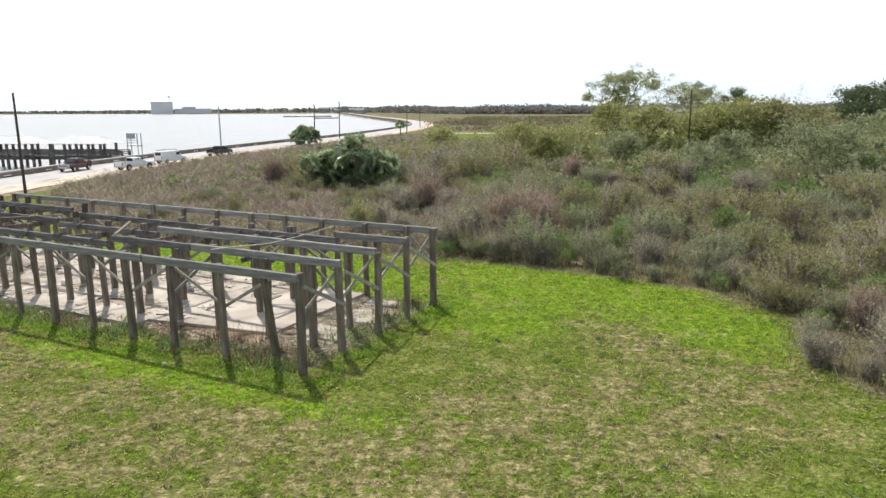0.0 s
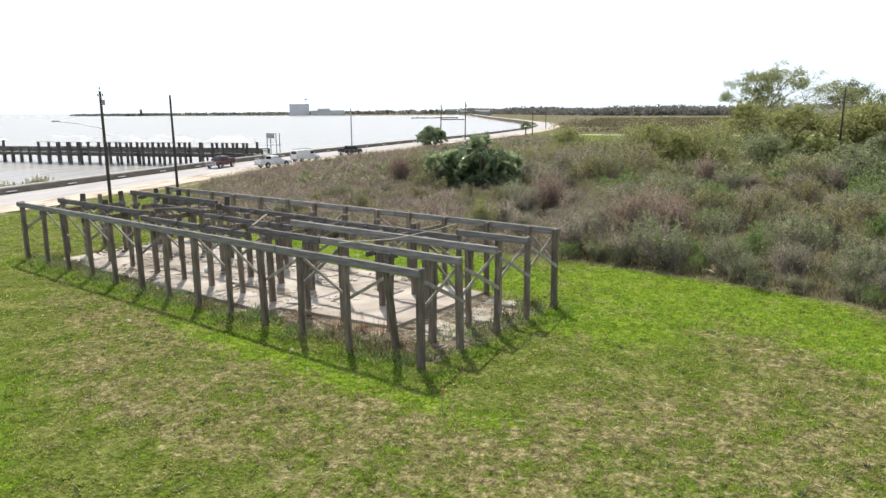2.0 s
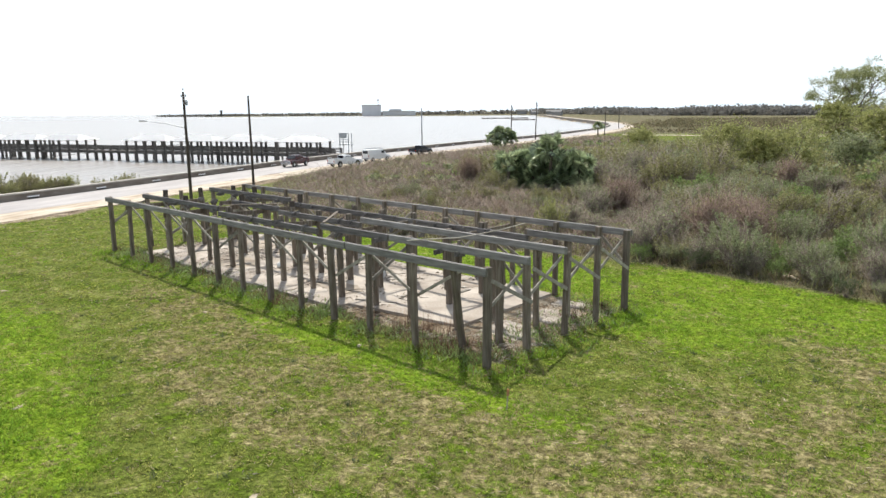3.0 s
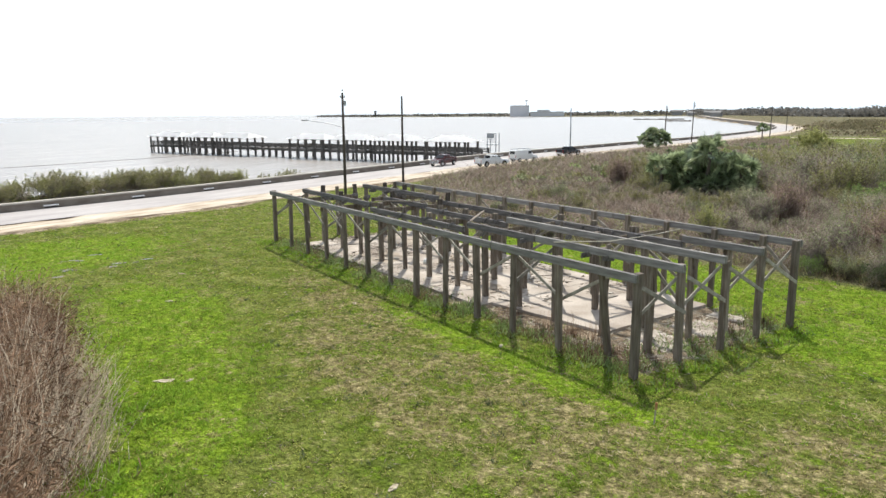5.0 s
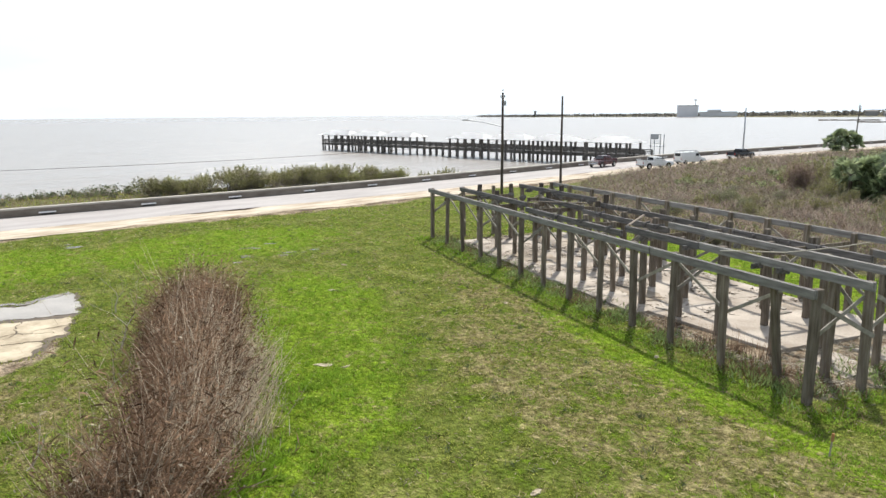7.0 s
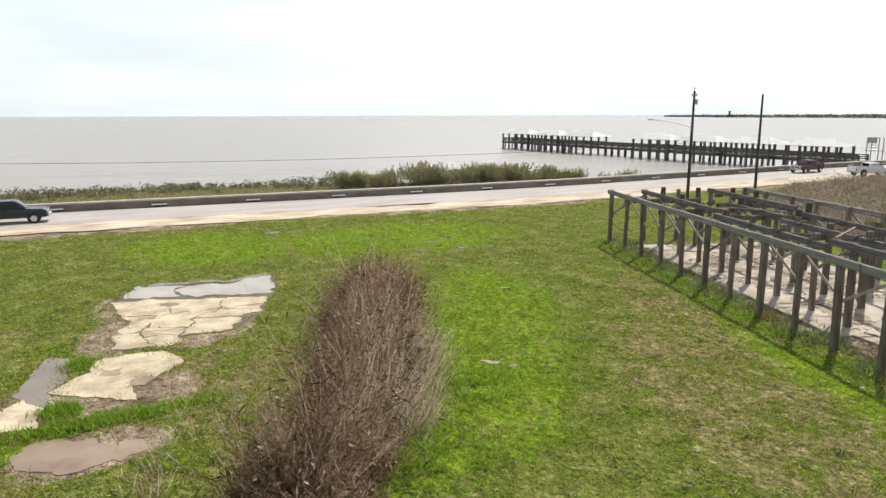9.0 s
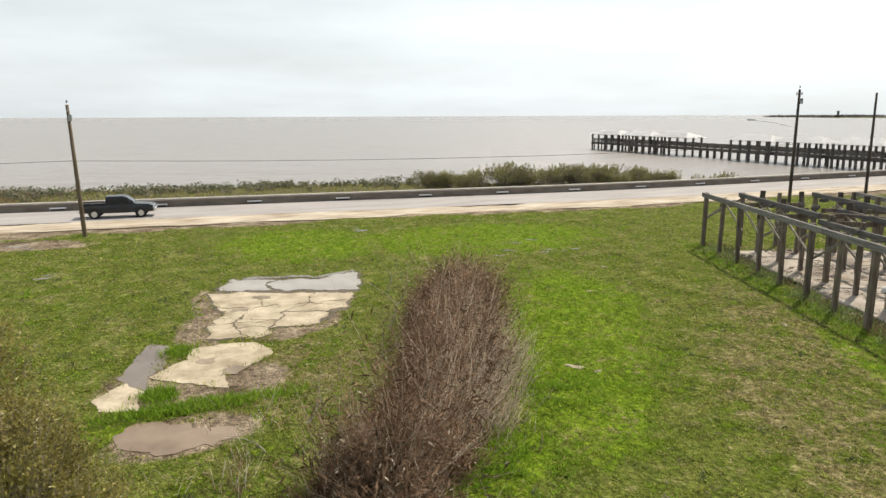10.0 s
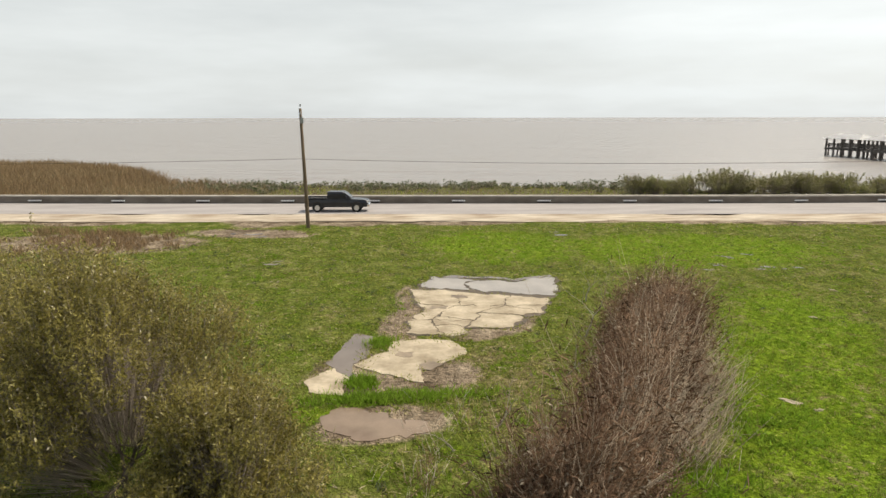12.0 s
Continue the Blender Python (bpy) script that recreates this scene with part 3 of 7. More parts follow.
# ---- road, shoulder, seawall ----
def ribbon(d0, d1, z0, z1, material, name, label, category, jitter0=0.0, jitter1=0.0, step=3.0):
    pts = dense(WALL, step)
    vs, fs = [], []
    for i, p in enumerate(pts):
        p0, p1 = pts[max(i - 1, 0)], pts[min(i + 1, len(pts) - 1)]
        t = Vector((p1[0] - p0[0], p1[1] - p0[1])).normalized()
        nx, ny = t.y, -t.x
        j0 = jitter0 * (value(p[0], p[1], 7.0) + 0.6 * value(p[0] + 50, p[1], 2.5))
        j1 = jitter1 * (value(p[0], p[1] + 90, 9.0) + 0.6 * value(p[0] + 70, p[1], 3.1))
        vs += [(p[0] + nx * (d0 + j0), p[1] + ny * (d0 + j0), z0), (p[0] + nx * (d1 + j1), p[1] + ny * (d1 + j1), z1)]
        if i:
            k = 2 * i
            fs.append((k - 2, k, k + 1, k - 1))
    ob = new(name, mesh_of(name, vs, fs, material))
    return tagged(ob, label, category, kind="structure")


ribbon(0.3, 8.3, 0.14, 0.14, M["road"], "road", "pale sun-bleached two-lane asphalt beach road", "road")
ribbon(8.25, 12.3, 0.136, 0.05, M["sand"], "shoulder", "pale sandy road shoulder with ragged edge", "shoulder", 1.3, 0.9, 0.8)
ribbon(11.6, 13.2, 0.085, -0.25, M["sand"], "verge", "sandy verge dipping into the grass", "verge", 0.7, 0.8, 0.8)


def seawall():
    pts = dense(WALL, 3.0)
    prof = [(0.32, -0.4), (0.28, 0.78), (0.34, 0.80), (0.34, 0.93), (-0.30, 0.95), (-0.30, 0.80), (-0.24, 0.78), (-0.24, -3.2)]
    vs, fs, k = [], [], len(prof)
    for i, p in enumerate(pts):
        p0, p1 = pts[max(i - 1, 0)], pts[min(i + 1, len(pts) - 1)]
        t = Vector((p1[0] - p0[0], p1[1] - p0[1])).normalized()
        for d, z in prof:
            vs.append((p[0] + t.y * d, p[1] - t.x * d, z))
        if i:
            for j in range(k - 1):
                fs.append(((i - 1) * k + j, (i - 1) * k + j + 1, i * k + j + 1, i * k + j))
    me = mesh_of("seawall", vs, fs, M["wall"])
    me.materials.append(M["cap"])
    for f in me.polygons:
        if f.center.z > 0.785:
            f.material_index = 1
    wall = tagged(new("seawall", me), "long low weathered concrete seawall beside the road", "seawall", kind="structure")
    # pale scuppers along its foot, 8.8 m apart
    bm = bmesh.new()
    box(bm, 0, 0, 0, 0.12, 1.4, 0.13, 0.012)
    first = part("scupper", bm, M["white"], wall, "pale concrete drain scupper")
    slot_me = None
    s, nxt, made = 0.0, 3.0, 0
    for (x1, y1), (x2, y2) in zip(pts, pts[1:]):
        L = math.hypot(x2 - x1, y2 - y1)
        while nxt < s + L:
            f = (nxt - s) / L
            x, y = x1 + (x2 - x1) * f, y1 + (y2 - y1) * f
            if -120 < y < 330:
                yaw = math.degrees(math.atan2(y2 - y1, x2 - x1)) - 90
                t = Vector((x2 - x1, y2 - y1)).normalized()
                m = pose(x + t.y * 0.38, y - t.x * 0.38, 0.42, 0, 0, yaw)
                if made == 0:
                    first.matrix_basis = m
                else:
                    piece("scupper", first.data, wall, m)
                # solid dark block below each scupper stands in for the shade there
                if slot_me is None:
                    bm = bmesh.new()
                    box(bm, -0.03, 0, -0.14, 0.07, 1.15, 0.13)
                    slot = part("drain_slot", bm, M["tyre"], wall, "dark block for the shade under a drain scupper")
                    slot_me, slot.matrix_basis = slot.data, m
                else:
                    piece("drain_slot", slot_me, wall, m)
                made += 1
            nxt += 8.85
        s += L


seawall()


# ---- timber frame of a lost house, on its slab ----
FRAME = pose(-7.22, 21.37, 0, 0, 0, 156.73)          # x along the long side, -y across it
BAY_V, POST_H, NV = 2.45, 3.68, 5
POST_U = (0.0, 1.4, 3.65, 6.28, 8.66, 11.03, 13.45, 15.97, 18.45, 21.1, 23.85, 26.28, 29.0, 31.75)     # post lines along the long side
NU = len(POST_U)


def in_frame(u, v, z=0.0):
    return FRAME @ Vector((u, -v, z))


def piling_frame():
    rng = np.random.default_rng(5)
    root = thing("piling_frame", FRAME, "grey weathered timber pilings with beams and cross braces, house gone", "timber frame")
    posts = []
    for k in range(4):                                # four worn post shapes
        bm = bmesh.new()
        w = 0.205 + 0.015 * k
        box(bm, 0, 0, POST_H / 2 - 0.25, w, w, POST_H + 0.5, 0.018)
        box(bm, 0.02 * k - 0.03, -w / 2 - 0.012, POST_H - 0.42, 0.05, 0.03, 0.05)     # bolt heads at the beam
        box(bm, 0.06, -w / 2 - 0.012, POST_H - 0.18, 0.05, 0.03, 0.05)
        for q in bm.verts:
            q.co.x += 0.012 * noise.noise(q.co * 1.7 + Vector((k, 0, 0)))
            q.co.y += 0.012 * noise.noise(q.co * 1.7 + Vector((0, k + 9, 0)))
        ob = part("post", bm, M["post"], root)
        posts.append(ob)
    first = list(posts)
    skip = {(11, 2), (8, 3)}
    for i in range(NU):
        for j in range(NV):
            if (i, j) in skip:
                continue
            lean = rng.normal(0, 0.7, 2)
            m = pose(POST_U[i] + rng.normal(0, 0.03), -j * BAY_V + rng.normal(0, 0.03), rng.normal(0, 0.02) - (0.25 if rng.random() < 0.12 and 0 < j < 4 else 0), lean[0], lean[1], rng.normal(0, 2))
            if (i, j) == (1, 0):                       # this one has been kicked in at its foot
                m = Matrix.Translation((1.92, -0.9, 0)) @ Vector((0, 0, 1)).rotation_difference(Vector((-0.3, 0.85, 3.6))).to_matrix().to_4x4()
            if first:
                first.pop().matrix_basis = m
            else:
                piece("post", posts[int(rng.integers(4))].data, root, m)
    L = POST_U[-1]

    def beam(u0, u1, v, dz=0.0, dv=0.0, dz1=None):
        """A doubled plank along the long side, its top dz below the post tops."""
        m, d = between((u0, -(v + dv), POST_H - 0.15 - dz), (u1, -(v + dv), POST_H - 0.15 - (dz if dz1 is None else dz1)))
        bm = bmesh.new()
        box(bm, 0, -0.042, 0, d, 0.075, 0.29, 0.008)
        box(bm, 0, 0.042, 0, d - 0.06, 0.075, 0.28, 0.008)
        part("beam", bm, M["beam_old" if 1.0 < v < 9.0 and u0 > 3 else "beam"], root).matrix_basis = m

    f = -0.19                                          # beams bolted to the outer faces
    for u0, u1 in ((-0.16, 7.4), (7.4, 17.1), (17.1, 26.8), (26.8, L + 0.16)):
        beam(u0 + 0.004, u1 - 0.004, 0, 0, f)
    for u0, u1, dz in ((-0.16, 7.4, 0), (7.4, 12.3, 0.02), (12.6, 22.0, 0.30), (22.0, L + 0.16, 0.02)):
        beam(u0 + 0.004, u1 - 0.004, BAY_V, dz, f)
    for u0, u1, dz in ((-0.16, 12.2, 0.0), (12.2, 19.6, 0.28), (19.6, 24.6, 0.1)):
        beam(u0 + 0.004, u1 - 0.004, 2 * BAY_V, dz, f)
    for u0, u1, dz in ((-0.16, 3.5, 0.0), (3.5, 12.2, 0.26), (12.2, 21.9, 0.24), (21.9, L + 0.16, 0.0)):
        beam(u0 + 0.004, u1 - 0.004, 3 * BAY_V, dz, f)
    for u0, u1 in ((-0.16, 9.8), (9.8, 19.5), (19.5, L + 0.16)):
        beam(u0 + 0.004, u1 - 0.004, 4 * BAY_V, 0, -f)

    def brace(p, q, w=0.14, t=0.045):
        m, d = between(p, q)
        box_part("brace", (d, t, w), M["brace"], root, bevel=0.006, m=m)

    # crossed braces across both ends and two inner lines
    for u, js, side in ((0, range(4), -0.17), (0, range(4), 0.17), (POST_U[3], (0, 2), 0.17), (POST_U[6], (1, 3), 0.17), (POST_U[10], (0, 1, 2), 0.17), (L, (0, 3), 0.17)):
        for j in js:
            a, b = j * BAY_V, (j + 1) * BAY_V
            if side < 0:
                brace((u + side, -a, POST_H - 0.45), (u + side, -b, POST_H - 1.75))
            else:
                brace((u + side, -b, POST_H - 0.45), (u + side, -a, POST_H - 1.75))
    # single braces along the rows
    for j, bays in ((0, ((1, -1), (2, 1), (3, -1), (4, 1), (5, 1), (7, -1), (8, 1), (9, 1), (10, 1), (11, 1), (12, -1))),
                    (1, ((0, 1), (3, -1), (6, 1), (9, -1), (11, 1))), (2, ((1, 1), (4, -1), (7, 1), (9, 1))), (3, ((0, -1), (2, 1), (5, -1), (8, 1), (11, -1))),
                    (4, ((0, 1), (2, -1), (4, 1), (6, -1), (8, 1), (10, -1), (12, 1)))):
        for i, way in bays:
            a, b = POST_U[i], POST_U[i + 1]
            v = -(j * BAY_V) - 0.17
            lo, hi = (a, b) if way > 0 else (b, a)
            brace((hi, v, POST_H - 0.4), (lo, v, POST_H - 1.7), 0.12)
    # cross beams between the rows, sagging in places
    def cross(u, v0, v1, dz=0.3, tilt=0.0):
        m, d = between((u + 0.17, -v0, POST_H - 0.15 - dz), (u + 0.17, -v1, POST_H - 0.15 - dz - tilt))
        bm = bmesh.new()
        box(bm, 0, 0, 0, d, 0.07, 0.26, 0.008)
        part("cross_beam", bm, M["post"], root).matrix_basis = m

    for u, v0, v1, dz, tilt in ((5, 2.4, 7.4, 0.34, 0.0), (7, 2.4, 5.0, 0.36, 0.25), (9, 2.3, 7.5, 0.32, 0.1), (10, -0.1, 4.9, 0.34, 0.0), (11, 4.8, 9.9, 0.34, 0.15), (12, -0.1, 4.9, 0.36, 0.0), (3, 4.9, 9.9, 0.36, 0.0)):
        cross(POST_U[u], v0, v1, dz, tilt)
    # short sistered stubs bolted to inner posts
    for k in range(18):
        i, j = int(rng.integers(1, 13)), int(rng.integers(1, 4))
        h = rng.uniform(0.7, 1.5)
        ob = box_part("stub", (0.09, 0.16, h), M["post"], root, bevel=0.008, m=pose(POST_U[i] - 0.17, -j * BAY_V + rng.normal(0, 0.02), POST_H - h / 2 + rng.uniform(-0.1, 0.2), rng.normal(0, 3), rng.normal(0, 3), 0))
    # single braces hanging down from the inner rows
    for k in range(14):
        i, j = int(rng.integers(4, 13)), int(rng.integers(1, 4))
        w = 1 if rng.random() < 0.5 else -1
        brace((POST_U[i], -j * BAY_V + 0.17, POST_H - 0.4), (POST_U[i + w], -j * BAY_V + 0.17, POST_H - 1.75), 0.11)
    # post heads left standing above the inner beams
    for i, j, h in ((12, 1, 0.42), (11, 1, 0.25), (12, 2, 0.35), (10, 2, 0.3), (11, 3, 0.38), (9, 3, 0.28), (8, 2, 0.3), (12, 3, 0.3)):
        box_part("post_head", (0.24, 0.24, h + 0.3), M["pole"], root, bevel=0.02, m=pose(POST_U[i], -j * BAY_V, POST_H + h / 2 - 0.15, rng.normal(0, 2), rng.normal(0, 2), rng.normal(0, 6)), label="dark rotted post head")
    # a bent pipe lying over the end bays
    way = [Vector((u, -v, POST_H + z)) for u, v, z in ((5.6, 1.6, 0.02), (5.0, 2.45, 0.04), (4.5, 3.7, -0.02), (4.25, 4.9, 0.03), (4.1, 6.2, 0.07), (4.0, 7.6, 0.16))]
    vs, fs = tubes([(p, q, 0.022, 0.022) for p, q in zip(way, way[1:])], 7)
    piece("bent_pipe", mesh_of("bent_pipe", vs, fs, M["twig_pale"], True), root, None, "pale bent pipe")
    # loose planks lying across the tops
    for (u0, v0), (u1, v1), z in (((12.0, 2.2), (14.6, 5.1), 0.05), ((19.4, 4.9), (22.0, 2.6), 0.06)):
        m, d = between((u0, -v0, POST_H + z), (u1, -v1, POST_H + z - 0.04))
        box_part("plank", (d, 0.12, 0.045), M["post"], root, bevel=0.006, m=m)
    # second planks spiked to the sides of some posts
    for k in range(26):
        i, j = int(rng.integers(0, 14)), int(rng.integers(1, 4))
        if (i, j) in skip:
            continue
        h = rng.uniform(2.2, 3.3)
        side = 0.165 if rng.random() < 0.5 else -0.165
        box_part("side_plank", (0.09, 0.19, h), M["post"], root, bevel=0.01, m=pose(POST_U[i] + side, -j * BAY_V, POST_H - h / 2 - rng.uniform(0, 0.4), 0, rng.normal(0, 1.2), 0))
    # broken joist ends standing on the inner beams
    for k in range(44):
        j = int(rng.integers(1, 4))
        u, h = rng.uniform(2.5, L - 1), rng.uniform(0.25, 0.6)
        box_part("joist_end", (0.05, rng.uniform(0.2, 0.7), 0.2), M["beam_old"], root, bevel=0.006, m=pose(u, -(j * BAY_V - 0.25), POST_H - 0.28 - rng.uniform(0, 0.15), rng.normal(0, 6), 0, rng.normal(0, 8)))
    return root


piling_frame()


def slab_mesh(outline, top, bottom, material, name, label, category):
    """A cast slab with ragged rim, from a short outline in the frame's own axes."""
    pts = dense(outline + [outline[0]], 0.7)[:-1]
    bm = bmesh.new()
    vs = []
    for u, v in pts:
        p = in_frame(u + 0.07 * value(u, v, 1.3), v + 0.07 * value(u + 40, v, 1.3))
        vs.append(bm.verts.new((p.x, p.y, top)))
    face = bm.faces.new(vs)
    got = bmesh.ops.extrude_face_region(bm, geom=[face])
    low = [e for e in got["geom"] if isinstance(e, bmesh.types.BMVert)]
    for q in low:
        q.co.z = bottom
    bmesh.ops.recalc_face_normals(bm, faces=bm.faces)
    return tagged(part(name, bm, material), label, category)


# main slab in four pours, then the broken apron at its end
for u0, u1, v0 in ((3.75, 9.9, 1.9), (9.93, 16.6, 1.1), (16.63, 23.4, 0.9), (23.43, 29.6, 0.9)):
    slab_mesh([(u0, v0 + (0.9 if u0 < 4 else 0)), (u1, v0), (u1, 9.65), (u0, 9.65)], 0.15, -0.3, M["slab"], "floor_slab", "stained pale concrete floor slab under the pilings", "concrete slab")
for pts in ([(1.0, 2.9), (2.9, 3.0), (3.0, 4.9), (0.9, 4.6)], [(0.7, 5.6), (3.0, 5.8), (2.7, 7.4), (1.4, 7.8)], [(1.4, 8.5), (2.9, 8.2), (3.0, 9.3), (1.6, 9.3)]):
    slab_mesh(pts, 0.05, -0.3, M["slab"], "apron_slab", "broken pale concrete apron slab among weeds", "concrete slab")


# ---- old concrete pads in the lawn ----
def pad(outline, name, label, category, material, z=0.03, wob=0.28, parent=None):
    pts = dense(outline + [outline[0]], 0.1)[:-1]
    bm = bmesh.new()
    face = bm.faces.new([bm.verts.new((x + wob * value(x, y, 0.9) + wob * 0.6 * value(x, y, 0.3), y + wob * value(x + 30, y, 0.9) + wob * 0.6 * value(x, y + 20, 0.3), z)) for x, y in pts])
    got = bmesh.ops.extrude_face_region(bm, geom=[face])
    for q in [e for e in got["geom"] if isinstance(e, bmesh.types.BMVert)]:
        q.co.z = -0.3
    bmesh.ops.recalc_face_normals(bm, faces=bm.faces)
    if parent:
        return part(name, bm, material, parent, label)
    return tagged(part(name, bm, material), label, category)


SLAB_RIM = [(-37.0, 2.0), (-37.5, 2.5), (-39.8, 3.4), (-38.2, 7.9), (-38.9, 10.6), (-36.0, 9.9), (-33.9, 8.8), (-31.9, 7.95), (-29.5, 5.85), (-29.95, 4.1), (-28.4, 3.4), (-29.5, 1.35), (-31.0, 1.45), (-32.6, 2.3), (-34.3, 2.1)]
SAND_PAD = [(-28.28, 0.47), (-28.6, 1.8), (-28.09, 3.21), (-26.91, 3.56), (-26.13, 3.01), (-25.16, 1.69), (-23.96, 1.55), (-24.44, 0.79), (-25.09, -0.07), (-25.84, -0.82), (-26.87, -0.09), (-27.2, 0.61)]
SMALL_PAD = [(-24.49, -2.5), (-25.7, -1.5), (-24.58, -1.0), (-24.03, -1.17), (-23.13, -1.01), (-23.45, -2.3)]
SIDE_POOL = [(-29.7, -0.66), (-29.17, 0.1), (-27.87, -0.15), (-26.69, -0.38), (-25.98, -0.81), (-25.2, -0.9), (-24.5, -0.6), (-24.2, -0.95), (-25.5, -1.45), (-26.16, -1.84), (-27.45, -1.41)]
MUD_POOL = [(-21.6, -1.9), (-22.1, -1.13), (-21.6, 0.25), (-21.13, 0.37), (-20.75, 1.5), (-20.15, 1.45), (-19.84, 0.72), (-19.97, -0.58), (-20.6, -1.7)]


def broken_slab():
    root = thing("broken_slab", Matrix.Identity(4), "cracked bleached concrete slab sunk flush in the lawn", "concrete slab")
    pad(SLAB_RIM, "joint_mud", "dark mud in the cracks", "", M["crack_mud"], 0.010, 0.3, root)
    # corners of the pieces, shared between neighbours
    P_ = {"a": (-37.3, 2.55), "b": (-39.75, 3.45), "c": (-38.62, 5.7), "d": (-36.45, 4.9), "e": (-38.0, 7.9), "f": (-38.8, 10.4), "g": (-36.04, 9.8), "h": (-34.6, 9.05),
          "i": (-36.9, 2.1), "j": (-36.05, 4.8), "k": (-34.2, 8.8), "l": (-34.1, 2.25), "m": (-33.5, 3.85), "n": (-33.2, 6.25), "o": (-32.8, 8.2), "p": (-32.6, 2.4), "q": (-31.95, 3.0),
          "r": (-31.15, 1.6), "s": (-31.2, 2.45), "t": (-32.25, 5.1), "u": (-31.0, 4.5), "v": (-30.05, 4.1), "w": (-29.6, 5.8), "x": (-31.98, 7.85), "y": (-30.5, 2.7), "z": (-29.5, 1.4),
          "A": (-29.1, 2.65), "B": (-29.22, 3.95), "C": (-28.5, 3.4), "D": (-34.9, 7.1), "E": (-31.3, 6.9)}
    for k, names in enumerate(("abcd", "dcefgh", "ijml", "jDnm", "Dkon", "lmqsrp", "mntuq", "qus", "ntEx", "tuvwE", "nxo", "rsyAz", "suvy", "yvBA", "ABC")):
        o = [Vector(P_[q]) for q in names]
        mid = sum(o, Vector((0, 0))) / len(o)
        gap = 0.05 if k > 1 else 0.09
        o = [tuple(q + (mid - q).normalized() * gap) for q in o]
        pad(o, "slab_piece", "wet grey slab piece" if k < 2 else "", "", M["pad_wet" if k < 2 else "pad"], 0.03 + 0.002 * (k % 3), 0.34, root)


broken_slab()
pad(SAND_PAD, "concrete_pad", "sand-coloured concrete pad with grass creeping over it", "concrete pad", M["pad"], 0.03, 0.16)
pad(SMALL_PAD, "concrete_pad", "small bleached concrete pad beside a puddle", "concrete pad", M["pad"], 0.03, 0.16)

# mud washed over the concrete
for o in ([(-35.5, 4.2), (-35.2, 5.0), (-34.8, 4.9), (-34.9, 4.0)], [(-33.4, 2.75), (-33.5, 3.6), (-33.0, 3.5), (-32.9, 2.6)], [(-25.9, 1.8), (-25.6, 2.4), (-25.0, 2.0), (-25.3, 1.5)], [(-27.3, 0.9), (-27.0, 1.6), (-26.6, 1.3), (-26.8, 0.8)]):
    pad(o, "mud_patch", "brown mud washed over the old concrete", "mud", M["mud"], 0.036, 0.3)


PUDDLE = mat("puddle_water", (0.17, 0.135, 0.11), (0.23, 0.19, 0.155), 0.5, 0.10, fine=0.05)
MUDDY = mat("muddy_puddle_water", (0.21, 0.15, 0.105), (0.33, 0.25, 0.18), 0.7, 0.22, fine=0.1)
for m in (PUDDLE, MUDDY):
    m.node_tree.nodes["Principled BSDF"].inputs["Specular IOR Level"].default_value = 0.25


def puddle(cx, cy, across, deep, z, turn=0.0, seed=0.0, water=None, label="shallow rain puddle lying in the grass"):
    """A flat puddle, `across` wide where one stands by the frame and `deep` the other way."""
    bm = bmesh.new()
    a0 = math.atan2(cy, cx) + math.pi / 2 + radians(turn)
    c, s = math.cos(a0), math.sin(a0)
    vs = []
    for i in range(72):
        a = 2 * math.pi * i / 72
        r = 1 + 0.55 * value(cx + seed + 1.3 * math.cos(a), cy + 1.3 * math.sin(a), 0.8) + 0.25 * value(cx + 4 * math.cos(a), cy + seed + 4 * math.sin(a), 0.5)
        x, y = across / 2 * r * math.cos(a), deep / 2 * r * math.sin(a)
        vs.append(bm.verts.new((cx + x * c - y * s, cy + x * s + y * c, z)))
    bm.faces.new(vs)
    ob = part("puddle", bm, water or PUDDLE)
    return tagged(ob, label, "puddle", kind="structure")


for o, z, wob, water, label in ((SIDE_POOL, 0.02, 0.2, PUDDLE, "dark rain puddle beside old concrete"), (MUD_POOL, 0.018, 0.25, MUDDY, "muddy brown puddle on bare soil"),
                                ([(-39.9, 4.2), (-39.3, 6.5), (-38.6, 8.0), (-39.2, 10.3), (-38.7, 10.4), (-38.2, 8.1), (-38.9, 6.2), (-39.3, 4.0)], 0.036, 0.2, PUDDLE, "rain water standing on old concrete")):
    pool = pad(o, "puddle", label, "puddle", water, z, wob)
    tagged(pool, kind="structure")
wet = np.random.default_rng(19)
for px, py, n in ((-40.0, 20.8, 4), (-43.0, 24.0, 3), (-39.4, 24.8, 4), (-53.0, 14.0, 4), (-56.4, -8.5, 4), (-44.8, -5.6, 2), (-52.0, -19.5, 3)):
    for k in range(n):
        puddle(px + wet.normal(0, 0.7), py + wet.normal(0, 0.7), wet.uniform(0.35, 1.0), wet.uniform(0.15, 0.4), 0.016 + 0.002 * k, wet.normal(0, 12), 2.0 * k)


